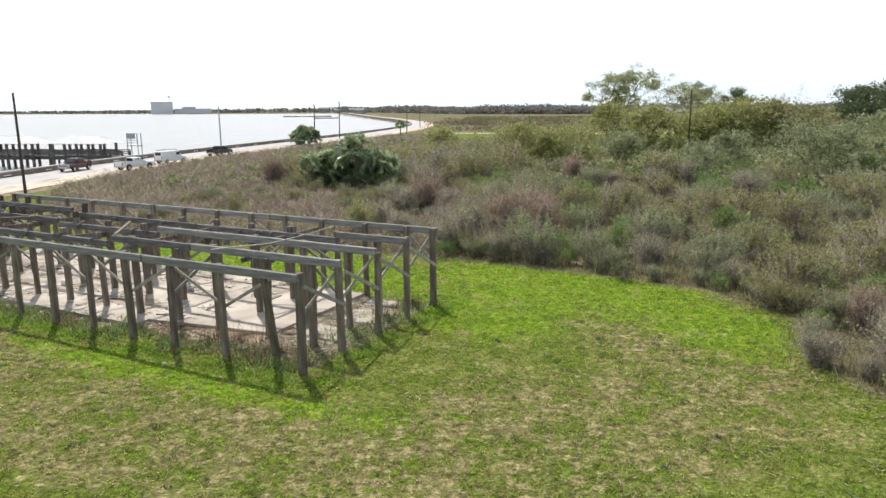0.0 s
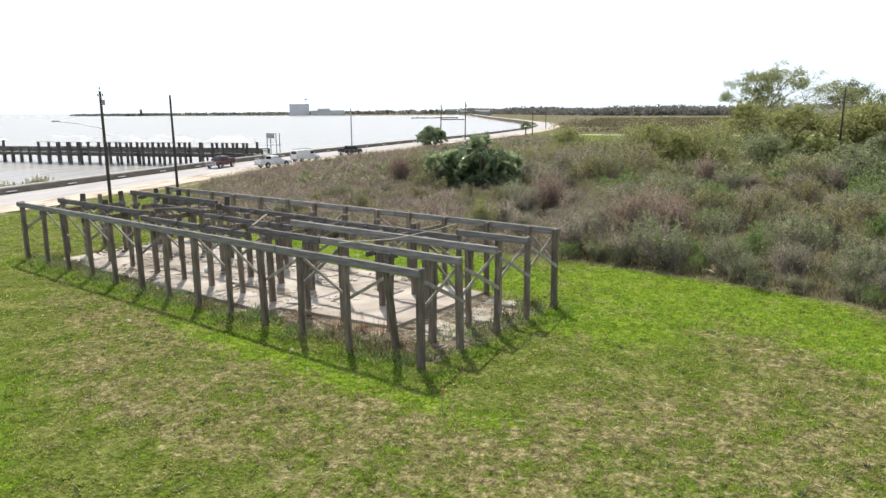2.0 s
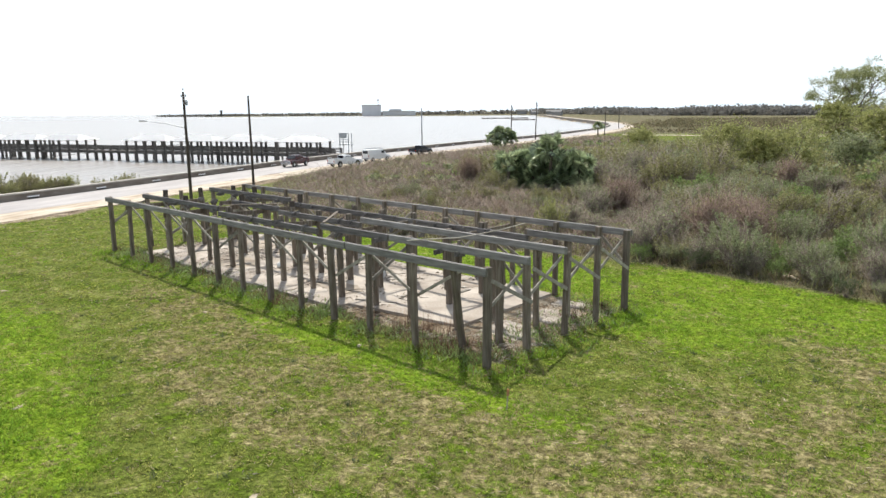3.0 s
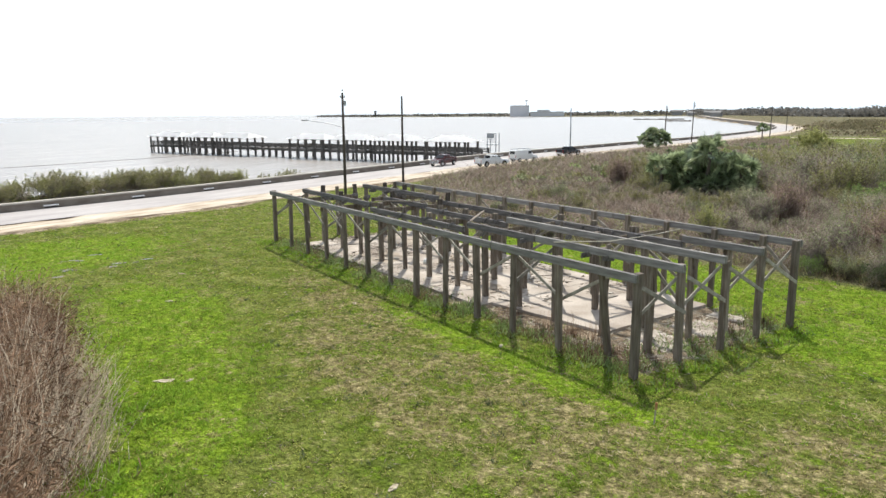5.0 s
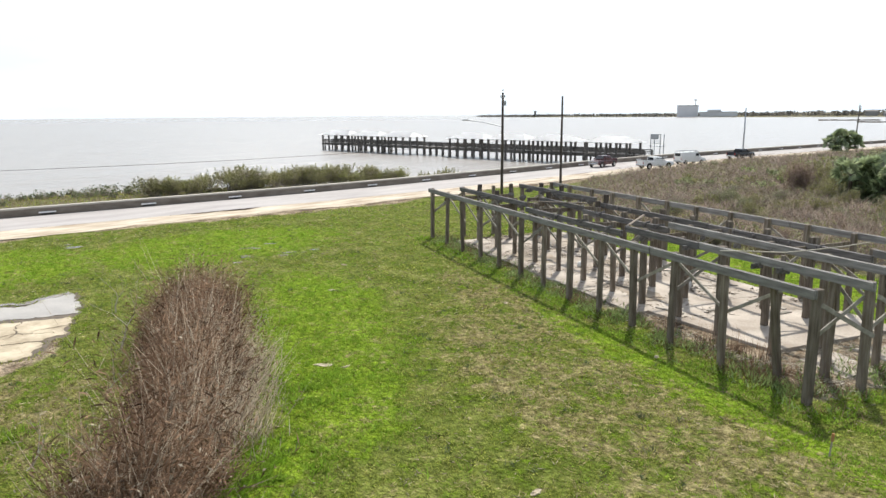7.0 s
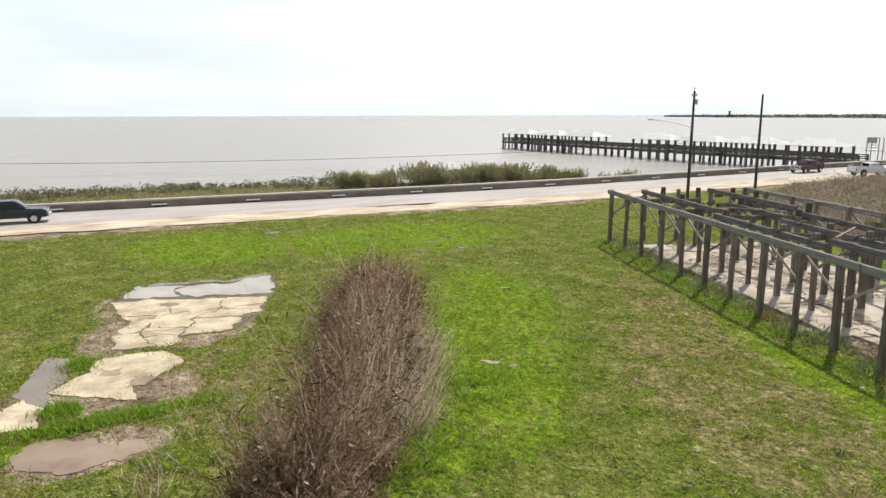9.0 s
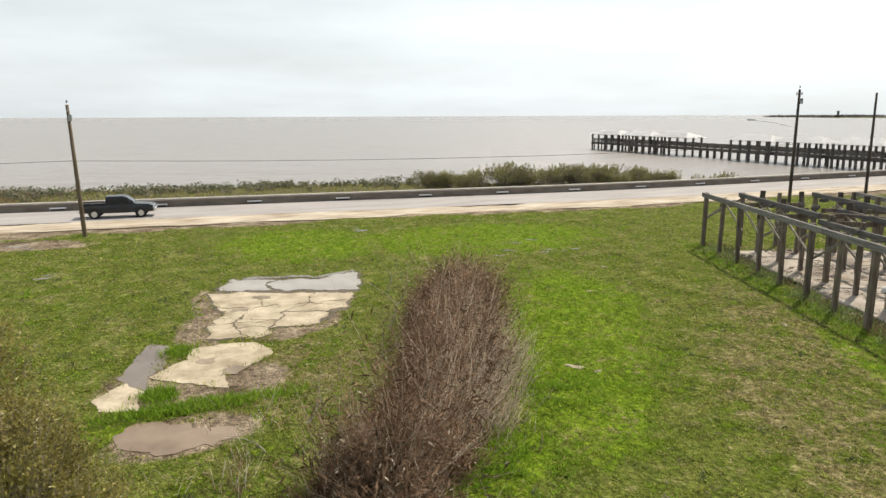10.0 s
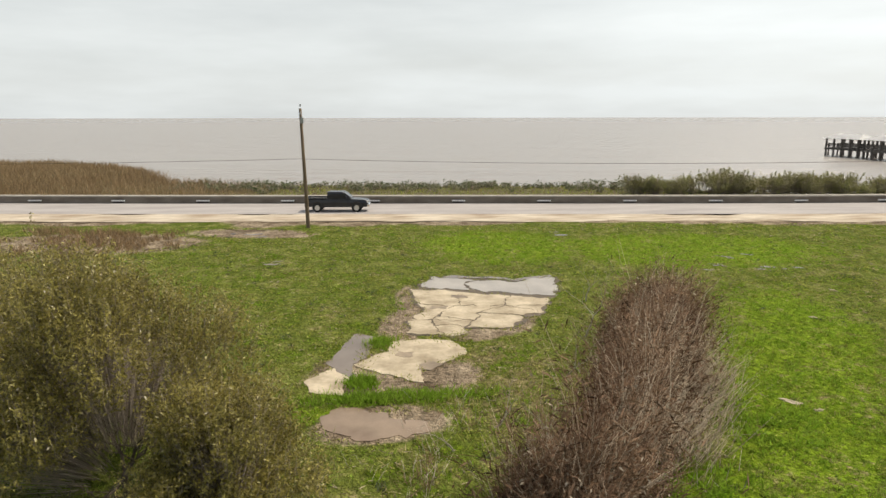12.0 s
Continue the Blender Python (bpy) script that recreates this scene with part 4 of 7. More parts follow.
# ---- utility poles and cables ----
def utility_pole(x, y, top, h, lean_to, material, label, lamp=False, gear=True):
    base = ground_z(x, y) - 0.2
    root = thing("utility_pole", pose(x, y, base), label, "utility pole", "utility poles")
    tip = Vector((lean_to[0] - x, lean_to[1] - y, h - base))
    vs, fs = tubes([((0, 0, 0), tip * 0.5, 0.17, 0.145), (tip * 0.5, tip, 0.145, 0.11)], 10)
    fs.append(tuple(range(len(vs) - 10, len(vs))))
    piece("shaft", mesh_of("shaft", vs, fs, material, True), root)
    if gear:
        for k, (dx, dz) in enumerate(((-0.28, -0.5), (0.28, -0.5), (0.0, 0.12))):
            bm = bmesh.new()
            if dx:
                box(bm, dx * 0.5, 0, 0, abs(dx), 0.05, 0.05)
            cyl(bm, 0.05, 0.05, 0.22, 8, Matrix.Translation((dx, 0, 0)))
            cyl(bm, 0.08, 0.08, 0.03, 8, Matrix.Translation((dx, 0, 0.05)))
            cyl(bm, 0.08, 0.08, 0.03, 8, Matrix.Translation((dx, 0, 0.13)))
            ob = part("insulator", bm, M["metal"], root)
            ob.matrix_basis = Matrix.Translation(tip + Vector((0, 0, dz)))
        bm = bmesh.new()
        cyl(bm, 0.13, 0.13, 0.45, 10)
        cyl(bm, 0.14, 0.10, 0.06, 10, Matrix.Translation((0, 0, 0.45)))
        part("fuse_can", bm, M["metal"], root, smooth=False).matrix_basis = Matrix.Translation(tip * 0.88 + Vector((0.24, 0.1, 0)))
    if lamp:
        a = tip * 0.68
        end = a + Vector((-4.0, -1.6, 0.75))
        vs, fs = tubes([(a, a.lerp(end, 0.5) + Vector((0, 0, 0.12)), 0.035, 0.03), (a.lerp(end, 0.5) + Vector((0, 0, 0.12)), end, 0.03, 0.025)], 6)
        arm = piece("lamp_arm", mesh_of("lamp_arm", vs, fs, M["metal"], True), root)
        bm = bmesh.new()
        box(bm, 0, 0, 0, 0.75, 0.28, 0.14, 0.05)
        head = part("lamp_head", bm, M["metal"], root)
        head.matrix_basis = Matrix.Translation(end) @ Matrix.Rotation(math.atan2(-1.6, -4.0), 4, "Z")
    return Vector((x, y, base)) + tip


top_a = utility_pole(-50.0, 58.0, None, 11.1, (-49.7, 57.7), M["pole"], "dark leaning wooden utility pole with a street lamp arm", True)
top_b = utility_pole(-52.5, 72.7, None, 11.0, (-52.5, 72.7), M["pole"], "dark wooden utility pole beside the road", False, False)
top_l = utility_pole(-58.8, -4.8, None, 9.65, (-59.5, -5.15), M["pole_tan"], "brown leaning wooden utility pole at the lawn's edge")
far_tops = [utility_pole(x, y, None, h, (x + 0.2, y), M["pole"], "thin far wooden utility pole by the road", False, True)
            for x, y, h in ((-45.0, 205, 11.2), (-48.3, 188, 10.2), (-30, 250, 10.0))]
utility_pole(33.9, 122, None, 11.9, (33.9, 122), M["pole"], "dark wooden pole among the trees", False, False)
utility_pole(17, 300, None, 10.5, (17, 300), M["pole"], "thin far wooden pole in the field", False, False)
utility_pole(-56.4, 141, None, 9.6, (-56.4, 141), M["metal"], "thin grey metal post beside the road", False, False)
utility_pole(-33, 330, None, 10.0, (-33, 330), M["pole"], "thin far wooden utility pole by the road", False, False)


def cable(p, q, sag, r=0.012):
    cu = bpy.data.curves.new("cable", "CURVE")
    cu.dimensions, cu.bevel_depth, cu.bevel_resolution = "3D", r, 0
    s = cu.splines.new("POLY")
    s.points.add(16)
    for i, pt in enumerate(s.points):
        f = i / 16
        v = Vector(p).lerp(Vector(q), f)
        pt.co = (v.x, v.y, v.z - 4 * sag * f * (1 - f), 1)
    cu.materials.append(M["pole"])
    tagged(new("cable", cu), "thin dark overhead cable between utility poles", "cable", "overhead cables")


cable(top_l * 0 + Vector((-59.2, -5.3, 5.6)), Vector((-49.9, 57.9, 5.9)), 0.5, 0.014)
cable(Vector((-59.2, -5.3, 5.6)), Vector((-72, -90, 5.8)), 0.6, 0.014)


# ---- fishing pier ----
def fishing_pier():
    root = thing("fishing_pier", pose(-67.0, 122.3, 0, 0, 0, 178.1), "dark timber fishing pier with roofed shelters over the bay", "pier")
    DECK, W = 0.75, 2.6
    pile_me = None

    def pile(s, v, top):
        nonlocal pile_me
        if pile_me is None:
            bm = bmesh.new()
            cyl(bm, 0.21, 0.19, 1.0, 8)
            ob = part("support_post", bm, M["pier"], root)
            pile_me = ob.data
        else:
            ob = piece("support_post", pile_me, root)
        ob.matrix_basis = Matrix.Translation((s, v, -3.2)) @ Matrix.Diagonal((1, 1, top + 3.2, 1))

    L = 108.0
    shelters = [(2.7, 13.1), (15.8, 27.0), (28.5, 40.2), (41.0, 53.0), (66.7, 79.6), (80.4, 93.2), (94.2, 108.0)]
    s = 0.0
    while s <= L + 0.1:
        under = any(a <= s <= b for a, b in shelters)
        if not under:
            for v in (-W / 2, W / 2):
                pile(s, v, DECK + 1.0)
        s += 2.35
    bm = bmesh.new()
    n = int(L / 0.30)
    for i in range(n):
        box(bm, i * 0.30 + 0.15, 0, DECK, 0.27, W + 0.3, 0.06)
    tagged(part("deck_planks", bm, M["pier"], root), kind="stuff")
    for v in (-W / 2, W / 2):
        for z, h in ((DECK - 0.28, 0.55), (DECK + 0.36, 0.18), (DECK + 0.70, 0.18), (DECK + 1.02, 0.16)):
            box_part("rail" if z > DECK else "stringer", (L, 0.06, h), M["pier"], root, (L / 2, v + (0.2 if v > 0 else -0.2), z), 0.0)
    for a, b in shelters:
        mid, half, wid = (a + b) / 2, (b - a) / 2, 2.9
        for k in range(5):
            u = a + 0.6 + (b - a - 1.2) * k / 4
            for v in (-wid + 0.4, wid - 0.4):
                box_part("shelter_post", (0.40, 0.40, 3.2 + 2.6), M["pier"], root, (u, v, 3.2 - 2.9), 0.02)
        box_part("shelter_floor", (b - a - 0.4, 2 * wid - 0.4, 0.45), M["pier"], root, (mid, 0, DECK - 0.3), 0.0)
        for v in (-wid + 0.4, wid - 0.4):
            for z in (0.42, 0.72, 1.02):
                box_part("shelter_rail", (b - a - 1.0, 0.08, 0.17), M["pier"], root, (mid, v, DECK + z), 0.0)
            box_part("eave_beam", (b - a - 0.6, 0.10, 0.11), M["metal"], root, (mid, v, 3.06), 0.0)
        bm = bmesh.new()
        e, p = 3.12, 4.35
        c = [bm.verts.new(q) for q in ((a - 0.3, -wid - 0.3, e), (b + 0.3, -wid - 0.3, e), (b + 0.3, wid + 0.3, e), (a - 0.3, wid + 0.3, e))]
        r = [bm.verts.new(q) for q in ((a + 2.6, 0, p), (b - 2.6, 0, p))]
        for f in ((c[0], c[1], r[1], r[0]), (c[1], c[2], r[1]), (c[2], c[3], r[0], r[1]), (c[3], c[0], r[0])):
            bm.faces.new(f)
        got = bmesh.ops.solidify(bm, geom=bm.faces[:], thickness=0.07)
        part("shelter_roof", bm, M["roof"], root, "pale ribbed metal hip roof")
    return root


fishing_pier()


def lookout():
    """A small raised metal stand with a sign board at the foot of the pier."""
    root = thing("sign_stand", pose(-74.5, 140, 0, 0, 0, 0), "grey metal viewing stand with a board by the pier", "stand")
    for x in (-1.1, 1.1):
        for y in (-0.8, 0.8):
            box_part("leg", (0.14, 0.14, 6.0), M["metal"], root, (x, y, 1.2), 0.0)
    box_part("platform", (2.6, 2.0, 0.15), M["metal"], root, (0, 0, 1.7), 0.0)
    for z in (2.3, 2.8):
        box_part("rail", (2.4, 0.08, 0.1), M["metal"], root, (0, -0.85, z), 0.0)
    box_part("board", (1.9, 0.1, 1.1), M["metal"], root, (-0.2, -0.95, 3.7), 0.0)
    box_part("top_rail", (2.4, 0.1, 0.1), M["metal"], root, (0, -0.8, 4.2), 0.0)


lookout()


# ---- vehicles ----
def wheel(parent, x, y, r=0.40):
    bm = bmesh.new()
    cyl(bm, r, r, 0.27, 20, Matrix.Translation((0, 0, -0.135)))
    es = [e for e in bm.edges if abs(e.verts[0].co.z - e.verts[1].co.z) < 1e-4]
    bmesh.ops.bevel(bm, geom=es, offset=0.04, segments=2, affect="EDGES")
    t = part("tyre", bm, M["tyre"], parent, smooth=True)
    t.matrix_basis = pose(x, y, r, 90, 0, 0)
    bm = bmesh.new()
    cyl(bm, r * 0.62, r * 0.62, 0.29, 16, Matrix.Translation((0, 0, -0.145)))
    cyl(bm, r * 0.2, r * 0.15, 0.33, 10, Matrix.Translation((0, 0, -0.165)))
    part("rim", bm, M["rim"], t, "alloy rim")


def loft(sections, material, name, parent, label=""):
    """A body from cross sections (x, half width low, half width high, z low, z high) joined along x."""
    bm = bmesh.new()
    rings = []
    for x, wl_, wh, z0, z1 in sections:
        ring = [(-wl_, z0), (-wl_ * 1.0, z0 + (z1 - z0) * 0.55), (-wh, z1 - 0.04), (-wh + 0.06, z1), (wh - 0.06, z1), (wh, z1 - 0.04), (wl_, z0 + (z1 - z0) * 0.55), (wl_, z0)]
        rings.append([bm.verts.new((x, y, z)) for y, z in ring])
    for a, b in zip(rings, rings[1:]):
        for i in range(8):
            j = (i + 1) % 8
            bm.faces.new((a[i], a[j], b[j], b[i]))
    bm.faces.new(rings[0])
    bm.faces.new(rings[-1][::-1])
    bmesh.ops.recalc_face_normals(bm, faces=bm.faces)
    return part(name, bm, material, parent, label)


def pickup(m, paint, label, rack=False):
    """Crew-cab pickup, nose towards +x, 5.9 m long."""
    root = thing("pickup_truck", m, label, "truck", "vehicles on the road")
    body = loft([(-2.95, 0.92, 0.92, 0.62, 1.16), (-2.88, 0.97, 0.95, 0.50, 1.20), (-0.95, 0.98, 0.95, 0.46, 1.22), (-0.9, 0.98, 0.95, 0.46, 1.24), (1.1, 0.98, 0.95, 0.46, 1.24), (1.25, 0.98, 0.92, 0.46, 1.22), (2.6, 0.96, 0.85, 0.48, 1.14), (2.88, 0.90, 0.80, 0.52, 1.05)], paint, "body", root)
    loft([(-0.92, 0.90, 0.74, 1.2, 1.84), (-0.75, 0.90, 0.74, 1.2, 1.88), (0.55, 0.90, 0.73, 1.2, 1.88), (1.35, 0.90, 0.70, 1.2, 1.26)], paint, "cab", root)
    bm = bmesh.new()
    for y in (-0.88, 0.88):
        for x0, x1 in ((-0.62, 0.12), (0.2, 0.78)):
            box(bm, (x0 + x1) / 2, y * 0.965, 1.52, x1 - x0, 0.05, 0.40, 0.01, Matrix.Translation((0, 0, 0)))
    part("side_window", bm, M["glass"], root, "dark tinted side windows")
    bm = bmesh.new()
    box(bm, 0, 0, 0, 0.02, 1.42, 0.78, 0.0)
    part("windscreen", bm, M["glass"], root, "windscreen").matrix_basis = pose(0.985, 0, 1.585, 0, -52, 0)
    box_part("rear_window", (0.03, 1.3, 0.42), M["glass"], root, (-0.925, 0, 1.58), 0.0)
    # load bed: dark floor let in between the sides
    box_part("load_bed", (1.75, 1.55, 0.02), M["tyre"], root, (-1.95, 0, 1.235), 0.0, "dark load bed")
    for y in (-0.87, 0.87):
        box_part("bed_rail", (1.95, 0.12, 0.12), paint, root, (-1.93, y, 1.27), 0.02)
    box_part("tailgate", (0.08, 1.8, 0.16), paint, root, (-2.9, 0, 1.27), 0.02)
    box_part("front_bumper", (0.22, 1.85, 0.26), M["chrome"], root, (2.93, 0, 0.62), 0.04, "chrome front bumper")
    box_part("rear_bumper", (0.2, 1.85, 0.22), M["chrome"], root, (-3.0, 0, 0.62), 0.04, "chrome rear bumper")
    box_part("grille", (0.06, 1.1, 0.3), M["chrome"], root, (2.9, 0, 0.9), 0.02, "chrome grille")
    for y in (-0.74, 0.74):
        box_part("headlight", (0.1, 0.3, 0.24), M["lamp_lens"], root, (2.86, y, 0.92), 0.03, "clear headlight")
        box_part("tail_light", (0.06, 0.14, 0.36), M["red_lens"], root, (-2.95, y * 1.16, 0.98), 0.01, "red tail light")
        box_part("wing_mirror", (0.12, 0.2, 0.2), paint, root, (0.95, y * 1.42, 1.34), 0.03)
    for x in (-1.85, 1.85):
        for y in (-0.84, 0.84):
            bm = bmesh.new()
            cyl(bm, 0.5, 0.5, 0.05, 18, Matrix.Rotation(radians(90), 4, "X") @ Matrix.Translation((0, 0, -0.025)))
            part("wheel_arch", bm, M["tyre"], root).matrix_basis = Matrix.Translation((x, y * 1.155, 0.5))
            wheel(root, x, y * 1.08)
    if rack:
        for x in (-2.6, -1.2, 0.4):
            box_part("rack_bar", (0.06, 1.7, 0.06), M["metal"], root, (x, 0, 2.15), 0.0)
        for y in (-0.75, 0.75):
            box_part("rack_rail", (3.8, 0.06, 0.06), M["metal"], root, (-1.0, y, 2.2), 0.0)
            for x in (-2.6, -1.2):
                box_part("rack_leg", (0.06, 0.06, 0.95), M["metal"], root, (x, y, 1.7), 0.0)
    return root


def van(m, paint, label):
    """White work van, nose towards +x, 5.4 m long, with ladder rack."""
    root = thing("work_van", m, label, "van", "vehicles on the road")
    loft([(-2.7, 0.92, 0.84, 0.5, 2.0), (-2.62, 0.97, 0.88, 0.42, 2.06), (0.9, 0.97, 0.88, 0.42, 2.08), (1.55, 0.97, 0.84, 0.42, 1.5), (1.6, 0.97, 0.88, 0.42, 1.22), (2.5, 0.93, 0.80, 0.46, 1.05), (2.68, 0.86, 0.74, 0.5, 0.95)], paint, "body", root)
    bm = bmesh.new()
    box(bm, 0, 0, 0, 0.02, 1.5, 0.8)
    part("windscreen", bm, M["glass"], root, "windscreen").matrix_basis = pose(1.27, 0, 1.8, 0, -42, 0)
    for y in (-0.945, 0.945):
        box_part("side_window", (0.75, 0.03, 0.46), M["glass"], root, (0.75, y, 1.62), 0.0)
    box_part("rear_window", (0.03, 1.3, 0.5), M["glass"], root, (-2.70, 0, 1.65), 0.0)
    for y in (-0.74, 0.74):
        box_part("headlight", (0.1, 0.3, 0.22), M["lamp_lens"], root, (2.64, y, 0.85), 0.03)
        box_part("tail_light", (0.06, 0.14, 0.4), M["red_lens"], root, (-2.7, y * 1.15, 1.0), 0.01)
    box_part("front_bumper", (0.2, 1.8, 0.24), M["metal"], root, (2.68, 0, 0.58), 0.04)
    box_part("rear_bumper", (0.2, 1.8, 0.2), M["metal"], root, (-2.75, 0, 0.55), 0.04)
    for x in (-2.2, -0.7, 0.7):
        box_part("rack_bar", (0.06, 1.7, 0.06), M["metal"], root, (x, 0, 2.24), 0.0)
        for y in (-0.75, 0.75):
            box_part("rack_foot", (0.05, 0.05, 0.22), M["metal"], root, (x, y, 2.13), 0.0)
    for y in (-0.6, 0.6):
        box_part("rack_rail", (3.6, 0.05, 0.05), M["metal"], root, (-0.7, y, 2.29), 0.0)
    for x in (-1.75, 1.75):
        for y in (-0.9, 0.9):
            wheel(root, x, y, 0.36)
    return root


pickup(pose(-67.8, -2.6, 0.14, 0, 0, 84), M["car_grey"], "dark grey crew-cab pickup truck on the beach road")
pickup(pose(-62.6, 99.0, 0.14, 0, 0, -90), M["car_red"], "maroon pickup truck on the beach road")
pickup(pose(-54.6, 101.5, 0.10, 0, 0, 66), M["car_white"], "white pickup truck parked on the sandy shoulder")
van(pose(-55.0, 114.5, 0.10, 0, 0, 68), M["car_white"], "white work van with roof rack parked on the shoulder")
pickup(pose(-53.6, 133.0, 0.10, 0, 0, 75), M["car_grey"], "dark pickup truck parked far along the shoulder")


# ---- far shore buildings ----
def far_building():
    root = thing("far_building", pose(-647, 1358, -0.6, 0, 0, 24), "pale grey block of a building on the far shore", "building")
    box_part("tower", (40, 30, 22), M["far_wall"], root, (0, 0, 11), 0.3)
    box_part("roof_slab", (41, 31, 1.0), M["cap"], root, (0, 0, 22.5), 0.2)
    box_part("wing", (70, 24, 9), M["far_wall"], root, (58, 0, 4.5), 0.3)
    box_part("wing_roof", (71, 25, 0.8), M["cap"], root, (58, 0, 9.4), 0.2)
    box_part("wing_upper", (26, 20, 4), M["far_wall"], root, (50, 0, 11.8), 0.3)
    box_part("mast", (1.2, 1.2, 12), M["metal"], root, (14, 0, 29), 0.0)
    box_part("mast_head", (6, 6, 3), M["far_wall"], root, (14, 0, 33), 0.8)


far_building()
for x, y, s in ((-1180, 1555, 1), ):
    root = thing("light_tower", pose(x, y, -0.8), "small dark tower on the far spit", "tower")
    box_part("base", (9, 9, 6), M["pier"], root, (0, 0, 3), 0.2)
    box_part("shaft", (4, 4, 9), M["pier"], root, (0, 0, 10), 0.2)
    box_part("cap", (6, 6, 1.5), M["pier"], root, (0, 0, 15), 0.2)
for x, y, w, h, t in ((-250, 1290, 16, 6, 10), (-290, 1330, 12, 5, 30), (-190, 1030, 14, 6, -10), (-330, 1400, 18, 8, 0), (150, 640, 26, 6, 5), (128, 520, 30, 5, 0)):
    root = thing("far_house", pose(x, y, -0.3, 0, 0, t), "small grey house far along the shore", "house")
    box_part("wall", (w, 9, h), M["far_house"], root, (0, 0, h / 2), 0.0)
    bm = bmesh.new()
    v = [bm.verts.new(p) for p in ((-w / 2 - 0.5, -5, h), (w / 2 + 0.5, -5, h), (w / 2 + 0.5, 5, h), (-w / 2 - 0.5, 5, h), (-w / 2 - 0.5, 0, h + 2.5), (w / 2 + 0.5, 0, h + 2.5))]
    for f in ((0, 1, 5, 4), (2, 3, 4, 5), (0, 4, 3), (1, 2, 5), (0, 3, 2, 1)):
        bm.faces.new([v[i] for i in f])
    part("roof", bm, M["far_house"], root)


# ---- plants ----
def branching(rng, base, height, spread, levels=4, forks=3, r0=0.12, gather=0.75, wander=0.25, start=None, low=0.36):
    """Limb segments of a plant, from the trunk to the twigs, and the twig ends."""
    segs, ends = [], []

    def grow(p, d, length, r, level):
        k = 2
        for _ in range(k):
            d = (d + Vector(rng.normal(0, wander, 3))).normalized()
            q = p + d * (length / k)
            segs.append((p, q, r, r * 0.8))
            p, r = q, r * 0.8
        if level == 0:
            ends.append(p)
            return
        for i in range(forks if level > 1 else forks + 1):
            w = 2 * math.pi * (i + rng.random() * 0.7) / forks
            side = Vector((math.cos(w), math.sin(w), 0))
            nd = (d * 0.9 + side * spread * rng.uniform(0.6, 1.2) + Vector((0, 0, 0.25))).normalized()
            grow(p, nd, length * gather * rng.uniform(0.75, 1.15), r * 0.72, level - 1)

    grow(Vector(base), Vector(start or (0, 0, 1)), height * low, r0, levels - 1)
    return segs, ends


def joined(*sets):
    vs, fs, k = [], [], 0
    for v, f in sets:
        v = np.asarray([tuple(q) for q in v], float) if not isinstance(v, np.ndarray) else v
        vs.append(v)
        fs += [tuple(int(i) + k for i in q) for q in f]
        k += len(v)
    return np.concatenate(vs), fs


def shrub_proto(seed, label, leaf, n_leaf, size, leaf_len, stems=7, twig="twig", twigs=120, width=1.0, lobes=6, shell=0.35):
    """A shrub about `size` high: stems and twigs, and a crown of loose leaves in several lobes."""
    rng = np.random.default_rng(seed)
    root = thing("shrub", Matrix.Identity(4), label, "shrub", "brush")
    lob = []
    for i in range(lobes):
        a, r = rng.uniform(0, 6.28), size * width * 0.32 * math.sqrt(rng.random())
        zc = size * rng.uniform(0.35, 0.72)
        s = size * rng.uniform(0.16, 0.30)
        lob.append((r * math.cos(a), r * math.sin(a), zc, s * 1.15 * width, s * 1.15 * width, s))
    lob.append((0, 0, size * 0.3, size * 0.34 * width, size * 0.34 * width, size * 0.28))
    tips = in_lobes(rng, twigs, lob, 0.7)
    base = np.stack([rng.normal(0, 0.06 * size, twigs), rng.normal(0, 0.06 * size, twigs), np.full(twigs, -0.1)], 1)
    mid = base + (tips - base) * np.array([0.5, 0.5, 0.62]) + rng.normal(0, 0.03 * size, (twigs, 3))
    v1, f1 = spikes(rng, base[:stems * 3], mid[:stems * 3] * 1.0 + (tips[:stems * 3] - mid[:stems * 3]) * 0.3, 0.012 * size)
    v2, f2 = spikes(rng, mid, tips + (tips - mid) * 0.25, 0.0045 * size)
    wood = [(v1, f1), (v2, f2)]
    if n_leaf:
        shoots = max(40, n_leaf // 34)
        foot = in_lobes(rng, shoots, lob, shell)
        foot[:, 2] *= 0.8
        out = unit(foot * np.array([1, 1, 0]) + 1e-3)
        top = foot + (out * rng.uniform(-0.05, 0.45, (shoots, 1)) + np.array([0, 0, 1.0])) * (size * rng.uniform(0.12, 0.34, (shoots, 1)))
        k = rng.integers(0, shoots, n_leaf)
        f = rng.random((n_leaf, 1)) ** 0.8
        c = foot[k] + (top[k] - foot[k]) * f + rng.normal(0, 0.034 * size, (n_leaf, 3)) * (1.15 - 0.8 * f)
        c = c[c[:, 2] > 0.02 * size]
        v, f = leaves(rng, c, leaf_len, leaf_len * 0.42, up=0.9)
        piece("crown", mesh_of("crown", v, f, M[leaf]), root)
        wood.append(spikes(rng, foot, top, 0.005 * size))
    off = np.cumsum([0] + [len(w[0]) for w in wood])
    piece("woody_stem", mesh_of("woody_stem", np.concatenate([w[0] for w in wood]), np.concatenate([w[1] + o for w, o in zip(wood, off)]), M[twig]), root)
    return root


